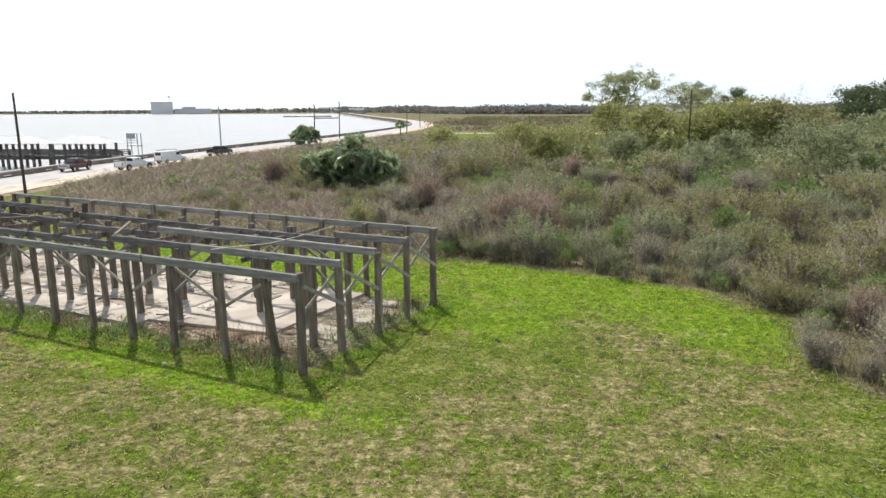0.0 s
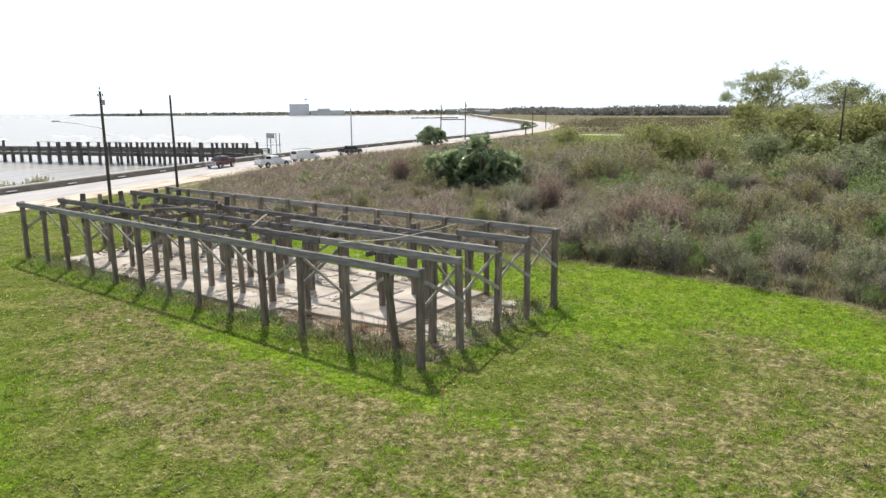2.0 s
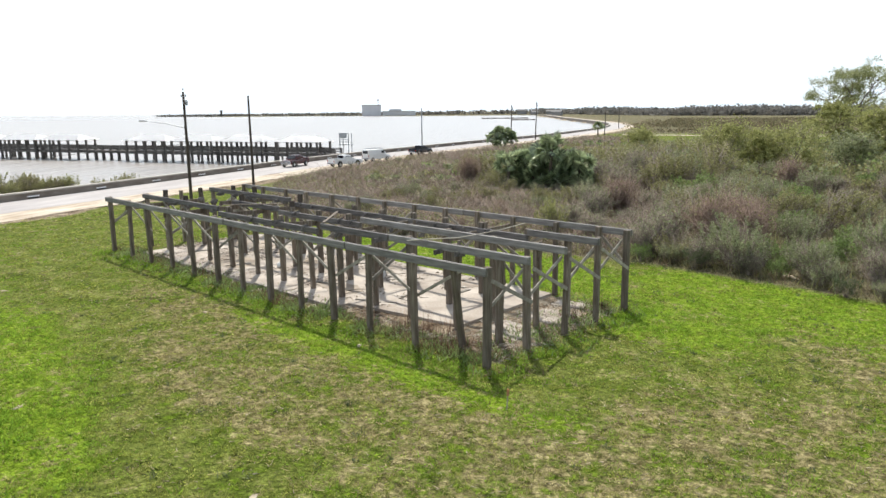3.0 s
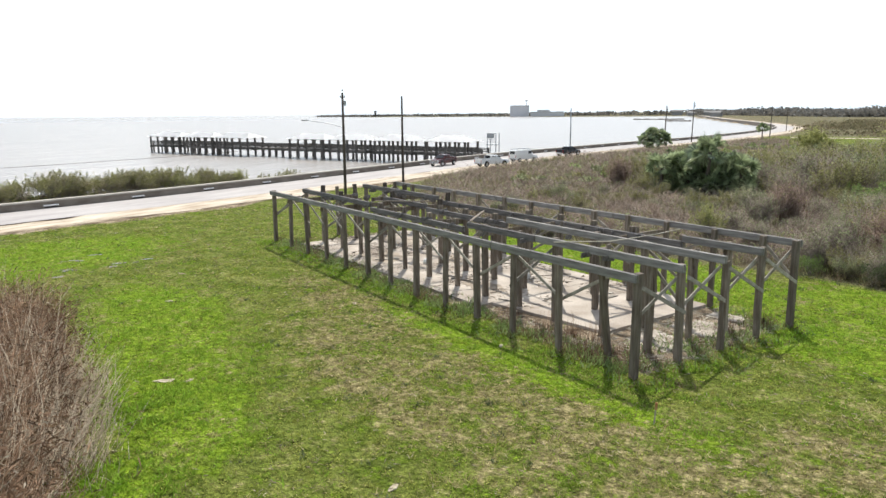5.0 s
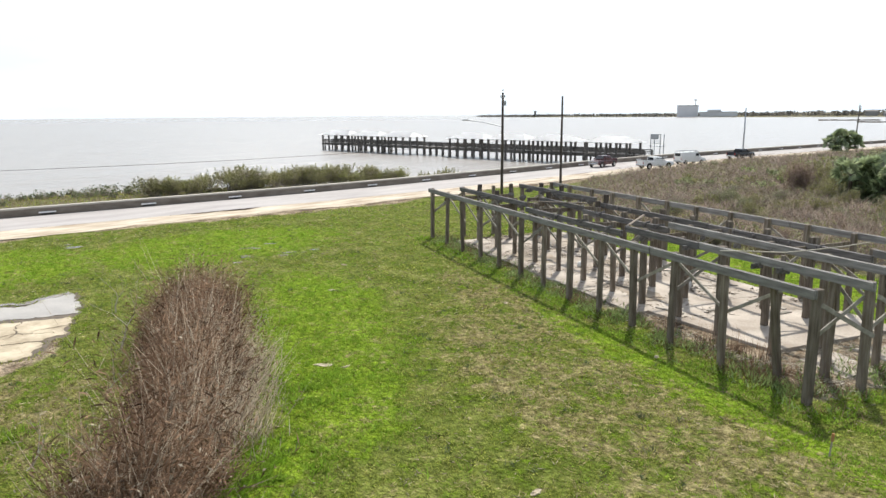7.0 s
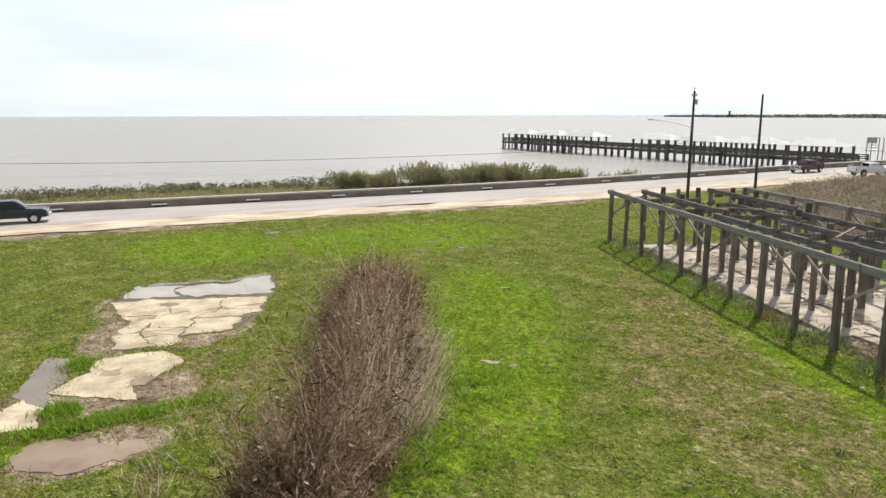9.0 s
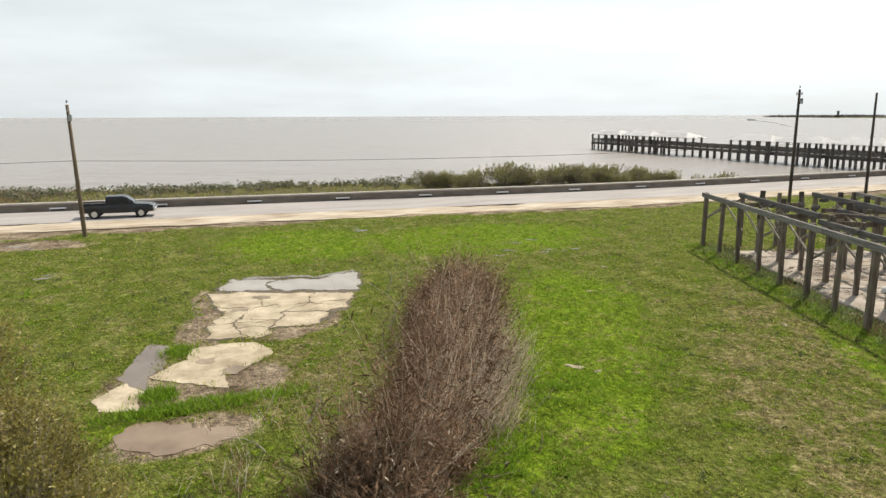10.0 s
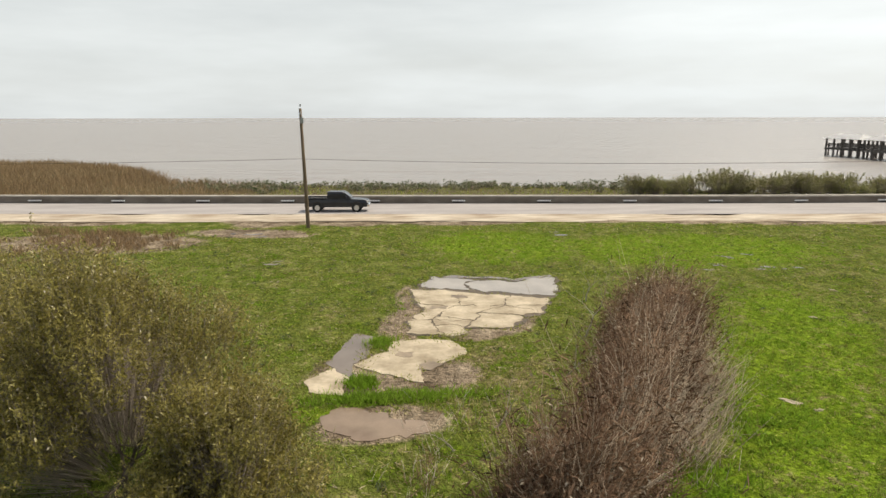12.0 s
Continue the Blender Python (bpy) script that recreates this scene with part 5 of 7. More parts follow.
def bare_proto(seed, label, size, n=420, twig="twig", leaf=None, n_leaf=0, spread=0.5):
    """A leafless shrub: a fan of fine twigs, forking twice."""
    rng = np.random.default_rng(seed)
    root = thing("shrub", Matrix.Identity(4), label, "shrub", "brush")
    n1, n2 = n // 12, n // 3
    b1 = np.stack([rng.normal(0, 0.09 * size, n1), rng.normal(0, 0.09 * size, n1), np.full(n1, -0.1)], 1)
    t1 = b1 + np.stack([rng.normal(0, spread * 0.3, n1), rng.normal(0, spread * 0.3, n1), rng.uniform(0.45, 0.8, n1)], 1) * size
    k = rng.integers(0, n1, n2)
    b2 = b1[k] + (t1[k] - b1[k]) * rng.uniform(0.2, 0.9, (n2, 1))
    t2 = b2 + np.stack([rng.normal(0, spread * 0.28, n2), rng.normal(0, spread * 0.28, n2), rng.uniform(0.1, 0.42, n2)], 1) * size
    k = rng.integers(0, n2, n)
    b3 = b2[k] + (t2[k] - b2[k]) * rng.uniform(0.2, 0.95, (n, 1))
    t3 = b3 + np.stack([rng.normal(0, spread * 0.16, n), rng.normal(0, spread * 0.16, n), rng.uniform(0.03, 0.24, n)], 1) * size
    sets = [spikes(rng, b1, t1, 0.010 * size), spikes(rng, b2, t2, 0.006 * size), spikes(rng, b3, t3, 0.004 * size)]
    v = np.concatenate([s[0] for s in sets])
    f, o = [], 0
    for s in sets:
        f.append(s[1] + o)
        o += len(s[0])
    piece("woody_stem", mesh_of("woody_stem", v, np.concatenate(f), M[twig]), root)
    if n_leaf:
        k = rng.integers(0, n, n_leaf)
        c = b3[k] + (t3[k] - b3[k]) * rng.uniform(0.2, 1.1, (n_leaf, 1)) + rng.normal(0, 0.02 * size, (n_leaf, 3))
        v, f = leaves(rng, c, 0.13, 0.07, up=0.2)
        piece("crown", mesh_of("crown", v, f, M[leaf]), root)
    return root


def place(proto, x, y, s, rng, sink=0.0):
    """The prototype itself first, then copies of it."""
    m = pose(x, y, ground_z(x, y) - sink, 0, 0, rng.uniform(0, 360)) @ Matrix.Diagonal((s * rng.uniform(0.9, 1.15), s * rng.uniform(0.9, 1.15), s * rng.uniform(0.88, 1.12), 1))
    if not proto.get("placed"):
        proto["placed"] = 1
        proto.matrix_basis = m
        return proto
    made = copy_thing(proto, Matrix.Identity(4))
    made.matrix_basis = m
    return made


P = {
    "green": [shrub_proto(11, "leafy bright green shrub in dense brush", "leaf_green", 3400, 2.9, 0.17, width=1.2), shrub_proto(12, "leafy bright green shrub in dense brush", "leaf_green", 3200, 2.6, 0.16, width=1.35)],
    "grey": [shrub_proto(s, "grey-green shrub with pale twigs in dense brush", "leaf_grey", 3600, 3.3, 0.15, twigs=380, width=1.3, lobes=8) for s in (21, 22, 23)],
    "olive": [shrub_proto(s, "olive-green spreading shrub in dense brush", "leaf_olive", 3600, 3.5, 0.16, twigs=320, width=1.3, lobes=8) for s in (31, 32)],
    "yellow": [shrub_proto(41, "tall yellow-green willow shrub in brush", "leaf_yellow", 3200, 5.0, 0.22, twigs=240, width=0.95)],
    "dark": [shrub_proto(51, "dark evergreen shrub in brush", "leaf_dark", 2400, 2.8, 0.16, width=1.1)],
    "bare": [bare_proto(s, "leafless grey-brown shrub of fine twigs", 2.7, 1300, "twig", "leaf_grey", 1100, 0.75) for s in (61, 62, 63)],
    "red": [bare_proto(s, "leafless reddish shrub of fine twigs", 3.4, 1300, "twig_red", "leaf_olive", 450, 0.55) for s in (71, 72)],
}


def scatter_brush():
    rng = np.random.default_rng(77)
    spots = []

    def free(x, y, d):
        for a, b, e in spots:
            if (a - x) ** 2 + (b - y) ** 2 < (0.5 * (d + e)) ** 2:
                return False
        return True

    def try_at(x, y, kind, s, d):
        if free(x, y, d):
            spots.append((x, y, d))
            place(P[kind][int(rng.integers(len(P[kind])))], x, y, s, rng)
            return True

    # single plants that stand out
    for x, y, kind, s in ((0.6, 45.0, "red", 1.35), (2.6, 47.5, "red", 1.2), (-2.2, 44.5, "bare", 1.15), (4.3, 42.0, "green", 0.72), (6.8, 41.6, "green", 0.8), (6.0, 52, "green", 0.95), (9.4, 47, "green", 0.9),
                          (7.5, 97, "yellow", 1.35), (3.0, 104, "yellow", 1.2), (-9.0, 100, "yellow", 1.0), (24, 78, "dark", 1.2), (12.5, 37.5, "grey", 0.85), (15, 33, "green", 0.8), (14.8, 27, "red", 0.62), (14.6, 24.0, "bare", 0.8),
                          (13.6, 22.3, "bare", 0.75), (16.5, 26, "red", 0.7), (0.2, 41.0, "bare", 0.75), (-3.2, 43.0, "bare", 0.9), (8.4, 37.6, "bare", 0.8), (11.0, 36.0, "grey", 0.75), (16.0, 21, "bare", 0.9), (20, 110, "dark", 1.3)):
        spots.append((x, y, 2.0))
        place(P[kind][int(rng.integers(len(P[kind])))], x, y, s, rng)
    for x, y, kind, s in ((-9.5, 84, "olive", 1.6), (-8, 88, "yellow", 1.1), (-6.5, 81, "bare", 1.8), (-5, 90, "olive", 1.8), (-3, 85, "bare", 1.8), (-10.6, 79, "bare", 1.4), (-1, 92, "yellow", 1.15), (-22.5, 80, "olive", 1.3),
                          (-24.5, 84, "bare", 1.5), (-26, 79, "red", 1.2), (-21.5, 72, "olive", 0.75), (-28, 86, "olive", 1.1), (-11.5, 90, "olive", 1.5), (1.5, 84, "olive", 1.6), (-7.5, 72, "bare", 1.3), (-4, 76, "olive", 1.3)):
        spots.append((x, y, 2.0))
        place(P[kind][int(rng.integers(len(P[kind])))], x, y, s, rng)
    # the tall brush to the east
    n = 0
    for _ in range(9000):
        y = 20 + 72 * rng.random() ** 1.2
        x = rng.uniform(-12, 26 + y * 0.62)
        if not in_poly(np.array(x), np.array(y), BRUSH) or poly_dist(np.array(x), np.array(y), BRUSH) < 0.7:
            continue
        far = math.hypot(x, y)
        if x < 0.02 * y - 4 + 3 * value(x, y, 12):
            continue
        v = value(x, y, 9)
        kind = rng.choice(["grey", "olive", "green", "bare", "dark", "red"], p=[0.30, 0.24, 0.28 + 0.10 * v, 0.10 - 0.10 * v, 0.06, 0.02])
        s, d = rng.uniform(0.62, 1.1) * (0.85 + 0.004 * far), 1.5 + 0.02 * far
        if n < 150 and try_at(x, y, kind, s, d):
            n += 1
    # the brush's edge along the lawn
    for (x1, y1), (x2, y2) in zip(BRUSH[:8], BRUSH[1:8]):
        L = math.hypot(x2 - x1, y2 - y1)
        for k in range(int(L / 1.5) + 1):
            f = (k + rng.random() * 0.6) * 1.5 / L
            nx, ny = -(y2 - y1) / L, (x2 - x1) / L
            o = rng.uniform(-0.5, 1.5)
            if rng.random() < 0.2:
                continue
            place(P[kd := str(rng.choice(["bare", "grey", "olive", "green", "dark"], p=[0.22, 0.3, 0.22, 0.18, 0.08]))][int(rng.integers(len(P[kd])))], x1 + (x2 - x1) * f + nx * o, y1 + (y2 - y1) * f + ny * o, rng.uniform(0.32, 0.6), rng)
    # taller ragged plants just behind that edge
    for (x1, y1), (x2, y2) in zip(BRUSH[:8], BRUSH[1:8]):
        L = math.hypot(x2 - x1, y2 - y1)
        for k in range(int(L / 2.2) + 1):
            f, o = (k + rng.random()) * 2.2 / L, rng.uniform(1.4, 3.0)
            kd = str(rng.choice(["bare", "grey", "olive", "red", "green"], p=[0.20, 0.24, 0.26, 0.10, 0.20]))
            try_at(x1 + (x2 - x1) * f - (y2 - y1) / L * o, y1 + (y2 - y1) * f + (x2 - x1) / L * o, kd, rng.uniform(0.6, 0.95), 1.2)
    # tall twiggy brush beside and in front of the palm clump
    for k in range(46):
        x, y = rng.uniform(-10.5, 3), rng.uniform(44, 100)
        if in_poly(np.array(x), np.array(y), BRUSH) and poly_dist(np.array(x), np.array(y), BRUSH) > 0.8:
            kd = str(rng.choice(["bare", "olive", "red", "grey", "yellow"], p=[0.42, 0.22, 0.14, 0.16, 0.06]))
            s = rng.uniform(0.75, 1.2) * (1.0 + 0.45 * max(0.0, (y - 60) / 40)) * (0.6 if kd == "yellow" else 1.0)
            try_at(x, y, kd, s, 1.7)
    for k in range(20):
        x, y = rng.uniform(-30, -9), rng.uniform(63, 71.5)
        kd = str(rng.choice(["olive", "bare", "yellow", "grey"], p=[0.4, 0.3, 0.12, 0.18]))
        try_at(x, y, kd, rng.uniform(0.4, 0.62) * (0.6 if kd == "yellow" else 1.0), 1.4)
    # low leafy shrubs behind the frame
    for k in range(24):
        x, y = rng.uniform(-30, -8), rng.uniform(43.5, 66)
        if in_poly(np.array(x), np.array(y), BRUSH):
            kd = str(rng.choice(["olive", "grey", "yellow", "bare"], p=[0.4, 0.2, 0.2, 0.2]))
            place(P[kd][int(rng.integers(len(P[kd])))], x, y, rng.uniform(0.3, 0.5) * (0.6 if kd == "yellow" else 1.0), rng)
    # scattered low shrubs towards the road
    n = 0
    while n < 30:
        y = rng.uniform(46, 120)
        x = rng.uniform(-52, 0)
        if in_poly(np.array(x), np.array(y), BRUSH) and poly_dist(np.array(x), np.array(y), BRUSH) > 1.5:
            n += 1
            try_at(x, y, rng.choice(["bare", "olive", "grey", "red"], p=[0.45, 0.25, 0.15, 0.15]), rng.uniform(0.3, 0.6), 2.5)


scatter_brush()


def stuff(name, sets, material, label, category):
    vs, fs, k = [], [], 0
    for v, f in sets:
        vs.append(v)
        fs.append(f + k)
        k += len(v)
    ob = new(name, mesh_of(name, np.concatenate(vs), np.concatenate(fs), material))
    return tagged(ob, label, category, kind="stuff")


def sample_poly(rng, poly, n, bias=None):
    p = np.array(poly)
    lo, hi = p.min(0), p.max(0)
    out = []
    while sum(len(o) for o in out) < n:
        x, y = rng.uniform(lo[0], hi[0], 20000), rng.uniform(lo[1], hi[1], 20000)
        ok = in_poly(x, y, poly)
        if bias is not None:
            ok &= rng.random(20000) < bias(x, y)
        out.append(np.stack([x[ok], y[ok]], 1))
    return np.concatenate(out)[:n]


def grounded(xy, dz=-0.02):
    return np.column_stack([xy, ground_zs(xy[:, 0], xy[:, 1]) + dz])


rng = np.random.default_rng(3)
# dry grass and low stalks through the brush
near_bias = lambda x, y: np.clip(45.0 / np.maximum(np.hypot(x, y), 1), 0, 1) ** 2
b = grounded(sample_poly(rng, BRUSH, 90000, near_bias))
far = np.hypot(b[:, 0], b[:, 1])
stuff("dry_brush_grass", [blades(rng, b, 0.5 + 0.003 * far, 0.02 + 0.0005 * far, 0.6)], M["straw"], "dry tan and olive grass filling the brush", "dry grass")
b = grounded(sample_poly(rng, BRUSH, 26000, near_bias))
far = np.hypot(b[:, 0], b[:, 1])
stuff("green_brush_weeds", [blades(rng, b, 0.7, 0.05 + 0.0007 * far, 0.4)], M["leaf_olive"], "olive weeds filling the brush", "weeds")


def brush_edge():
    """Ragged knee-high grass, straw and weeds where the lawn meets the brush."""
    rng = np.random.default_rng(35)
    line = np.array(dense(BRUSH[:9], 0.02))
    for name, key, reach, h, w, every, label in (("edge_straw", "grass_dry", 0.9, 0.55, 0.03, 2, "pale dry grass along the brush's edge"), ("edge_weeds", "leaf_olive", 0.9, 0.5, 0.05, 3, "olive weeds along the brush's edge"),
                                                 ("edge_stalks", "reed", 0.8, 0.9, 0.03, 3, "brown dead stalks along the brush's edge")):
        xy = line[::every] + rng.normal(0, reach, line[::every].shape) + np.array([0.35, 0.45])
        lump = np.array([value(p + 3 * every, q, 1.6) + 0.6 * value(p, q, 0.6) for p, q in xy])
        xy, lump = xy[lump > -0.1], lump[lump > -0.1]
        stuff(name, [blades(rng, grounded(xy), h * (0.5 + 0.9 * np.clip(lump, 0, 1)), w, 0.6)], M[key], label, "weeds")


brush_edge()


def low_brush():
    """Leafless knee- to chest-high stalks between the frame and the road."""
    rng = np.random.default_rng(33)
    west = [(-14, 43.5), (-4, 42), (-2, 60), (0, 100), (-6, 150), (-25, 225), (-33, 225), (-47.5, 150), (-52.5, 122), (-53, 95), (-51, 77), (-41.5, 61), (-35.5, 54), (-26, 47.5)]
    for seed, n, key, hh, label in ((1, 60000, "twig", 1.2, "grey-brown leafless stalks of low brush"), (2, 34000, "twig_red", 1.35, "reddish leafless stalks of low brush")):
        xy = sample_poly(rng, west, n, lambda x, y: np.clip(50.0 / np.maximum(np.hypot(x, y), 1), 0, 1) ** 1.6)
        clump = np.array([value(a, b, 3.0) for a, b in xy])
        b = grounded(xy)
        far = np.hypot(b[:, 0], b[:, 1])
        h = hh * np.clip(0.7 + 1.0 * clump, 0.25, 1.6) * rng.uniform(0.4, 1.25, n)
        b[:, 2] += 0.4 * h * rng.random(n)
        tip = b + np.column_stack([rng.normal(0, 0.55, n) * h, rng.normal(0, 0.55, n) * h, h * 0.7])
        lc = xy[rng.integers(0, n, 40000)] + rng.normal(0, 0.25, (40000, 2))
        lc = lc[np.array([value(p + 11 * seed, q, 5.0) + 0.6 * value(p, q + 5, 1.6) for p, q in lc]) > 0.08]
        zz = ground_zs(lc[:, 0], lc[:, 1]) + rng.uniform(0.15, 1.15, len(lc)) * (0.6 + 0.4 * rng.random(len(lc)))
        stuff("low_brush_leaves", [leaves(rng, np.column_stack([lc, zz]), 0.17 + 0.0012 * np.hypot(lc[:, 0], lc[:, 1])[:, None], 0.07, up=0.8)], M["leaf_olive" if seed == 1 else "leaf_grey"], "olive leaves on low shrubs in the brush", "brush")
        stuff("low_brush", [spikes(rng, b, tip, 0.008 + 0.0002 * far)], M[key], label, "brush")


def far_brush():
    """Brush past the plants that can be told apart: leaf clumps and twigs in many small crowns."""
    rng = np.random.default_rng(34)
    sets = {"leaf_grey": [], "leaf_olive": [], "leaf_dark": [], "leaf_green": []}
    twig = []
    for _ in range(2600):
        y = rng.uniform(70, 185)
        x = rng.uniform(-40, 150)
        if not in_poly(np.array(x), np.array(y), BRUSH):
            continue
        east = x > 0.03 * y - 6 + 4 * value(x, y, 15)
        if not east and rng.random() < 0.7:
            continue
        far = math.hypot(x, y)
        if far < 84:
            continue
        s = rng.uniform(1.8, 3.6) if east else rng.uniform(1.0, 1.8)
        key = rng.choice(list(sets), p=[0.42, 0.33, 0.1, 0.15])
        lob = [(x + rng.normal(0, s * 0.4), y + rng.normal(0, s * 0.4), s * rng.uniform(0.3, 0.62), s * 0.42, s * 0.42, s * 0.33) for _ in range(4)]
        sets[key].append(leaves(rng, in_lobes(rng, 110, lob, 0.5), 0.42, 0.26, up=0.2))
        t = in_lobes(rng, 26, lob, 0.8)
        twig.append(spikes(rng, np.column_stack([t[:, :2] * 0.6 + np.array([x, y]) * 0.4, t[:, 2] * 0.3]), t + np.array([0, 0, 0.3]), 0.02))
    for key, v in sets.items():
        stuff("far_brush", v, M[key], "dense olive and grey brush filling the land", "brush")
    stuff("far_brush_twigs", twig, M["twig"], "grey leafless twigs through the brush", "brush")


low_brush()
far_brush()


# ---- lawn ----
def lawn_bias(x, y):
    d = np.hypot(x, y)
    return np.clip(24.0 / np.maximum(d, 1), 0.0, 1) ** 1.6 * (d < 75)


LAWN = [(-60, -30), (-58, 10), (-55, 40), (-50, 62), (-36, 48), (-26, 46), (-3.5, 40.5), (5.5, 36.3), (10.3, 33.2), (12.4, 29), (10.8, 23.5), (12, 19), (14, 8), (-6, 6), (-12, 0), (-14, -12), (-20, -30)]
i_of = lambda arr, xy: arr[np.clip(np.searchsorted(GY, xy[:, 1]) - 1, 0, len(GY) - 1), np.clip(np.searchsorted(GX, xy[:, 0]) - 1, 0, len(GX) - 1)]
PADS = [SLAB_RIM, MUD_POOL, SAND_PAD, SMALL_PAD, SIDE_POOL,
        [tuple(in_frame(u, v).xy) for u, v in ((3.6, 1.6), (29.6, 0.8), (29.6, 9.7), (3.6, 9.7))], [tuple(in_frame(u, v).xy) for u, v in ((0.5, 2.4), (3.3, 2.4), (3.3, 9.6), (0.8, 9.6))]]


def clear_of_pads(xy):
    keep = np.ones(len(xy), bool)
    for p in PADS:
        keep &= ~in_poly(xy[:, 0], xy[:, 1], p)
    keep &= i_of(soil, xy) < 0.75                      # and little grows on bare earth
    return xy[keep]


# blades in tufts a hand or two across, each tuft of one kind
tuft_at = clear_of_pads(sample_poly(rng, LAWN, 30000, lawn_bias))
patch = np.array([0.8 * value(p, q, 2.6) + 0.6 * value(p, q, 1.0) + 0.5 * value(p, q, 0.4) for p, q in tuft_at])
lu, dr = i_of(lush, tuft_at), i_of(dry, tuft_at)
pick = 0.5 * rng.random(len(tuft_at)) + 0.25 + 1.15 * patch
is_lush = pick < 0.14 + 0.5 * lu
is_dry = (~is_lush) & (pick > 0.76 - 0.28 * dr)
rest = ~(is_lush | is_dry)
for name, sel, h, w, key, label in (("lush_grass", is_lush, 0.10, 0.045, "grass_lush", "bright green lush grass and clover in the lawn"), ("lawn_grass", rest, 0.075, 0.04, "grass_blade", "short green lawn grass"),
                                    ("dry_grass", is_dry, 0.065, 0.03, "grass_dry", "dry straw-coloured thatch in the lawn")):
    c = tuft_at[sel]
    k = 8
    far = np.hypot(c[:, 0], c[:, 1])
    wide = rng.uniform(0.05, 0.12, len(c)) * (1 + 0.01 * far)
    xy = (c[:, None, :] + rng.normal(0, 1, (len(c), k, 2)) * wide[:, None, None]).reshape(-1, 2)
    far, hh = np.repeat(far, k), np.repeat(rng.uniform(0.6, 1.5, len(c)), k)
    stuff(name, [blades(rng, grounded(xy), h * hh, w * (0.45 + 0.018 * far) * rng.uniform(0.5, 1.4, len(xy)), 1.0)], M[key], label, "grass")
# clover and broad leaves lying level in the turf
hub = sample_poly(rng, LAWN, 20000, lawn_bias)
xy = clear_of_pads((hub[:, None, :] + rng.normal(0, 0.09, (20000, 6, 2))).reshape(-1, 2))
patch = np.array([value(p, q, 1.7) + 0.8 * value(p + 30, q, 0.6) for p, q in xy])
xy, patch = xy[patch > -0.35], patch[patch > -0.35]
lu, dr = i_of(lush, xy), i_of(dry, xy)
pick = 0.6 * rng.random(len(xy)) + 0.2 + 0.9 * patch
sel_l = pick < 0.16 + 0.6 * lu
sel_d = ~sel_l & (pick > 0.82 - 0.4 * dr) & (lu < 0.4)
for name, sel, key, label in (("clover", sel_l, "grass_lush", "bright clover leaves in the turf"), ("turf_leaves", ~(sel_l | sel_d), "grass_blade", "small green leaves in the turf"), ("dead_leaves", sel_d, "grass_dry", "dry curled leaves in the turf")):
    b = grounded(xy[sel], 0.012)
    b[:, 2] += rng.uniform(0, 0.03, len(b))
    far = np.hypot(b[:, 0], b[:, 1])
    stuff(name, [blades(rng, b, 0.035 + 0.001 * far, 0.018 + 0.0009 * far, 2.4) if name == "dead_leaves" else flat_leaves(rng, b, 0.045 + 0.0016 * far, 0.3)], M[key], label, "grass")
# a lush strip along the frame's front and end
uv = np.column_stack([rng.uniform(-1.2, 32.5, 9000), rng.normal(-0.75, 0.42, 9000)])
k = rng.random(9000) < 0.25
uv[k] = np.column_stack([rng.normal(-0.9, 0.5, k.sum()), rng.uniform(-0.5, 10.5, k.sum())])
xy = np.array([tuple(in_frame(p, q).xy) for p, q in uv])
xy = xy[np.array([value(p, q, 1.3) for p, q in xy]) > -0.15]
stuff("frame_side_grass", [blades(rng, grounded(xy), 0.16, 0.05, 0.8)], M["grass_lush"], "lush green strip of grass beside the pilings", "grass")
# taller weeds in the brightest patches
c = np.concatenate([np.array([-16.0, 7.5]) + rng.normal(0, 1, (2600, 2)) * np.array([0.9, 0.8]), np.array([-19.4, 11.2]) + rng.normal(0, 0.7, (900, 2)), np.array([-12.2, 10.6]) + rng.normal(0, 0.25, (300, 2))])
c = c[np.array([value(p, q, 0.7) for p, q in c]) > -0.1]
stuff("patch_weeds", [blades(rng, grounded(c), 0.22, 0.06, 0.8)], M["grass_lush"], "bright green weeds beside the dead reeds", "weeds")
# small clumps
for name, n, key, h, label in (("grass_tufts", 12000, "grass_lush", 0.12, "small tufts of taller green grass in the lawn"), ("turf_tufts", 9000, "grass_blade", 0.10, "short olive tufts in the lawn"), ("dry_tufts", 9000, "grass_dry", 0.08, "dry straw tufts in the lawn")):
    c = clear_of_pads(sample_poly(rng, LAWN, n, lawn_bias))
    if key == "grass_lush":
        c = c[i_of(lush, c) + 0.6 * np.array([value(p, q, 2.5) for p, q in c]) > 0.15]
    if key == "grass_dry":
        c = c[i_of(dry, c) + 0.6 * np.array([value(p, q, 2.5) for p, q in c]) > 0.2]
    far = np.hypot(c[:, 0], c[:, 1])
    wide = rng.uniform(0.05, 0.14, len(c))
    xy = (c[:, None, :] + rng.normal(0, 1, (len(c), 12, 2)) * wide[:, None, None]).reshape(-1, 2)
    stuff(name, [blades(rng, grounded(xy), h * np.repeat(rng.uniform(0.6, 1.5, len(c)), 12), 0.018 + 0.0008 * np.repeat(far, 12), 0.65)], M[key], label, "grass")


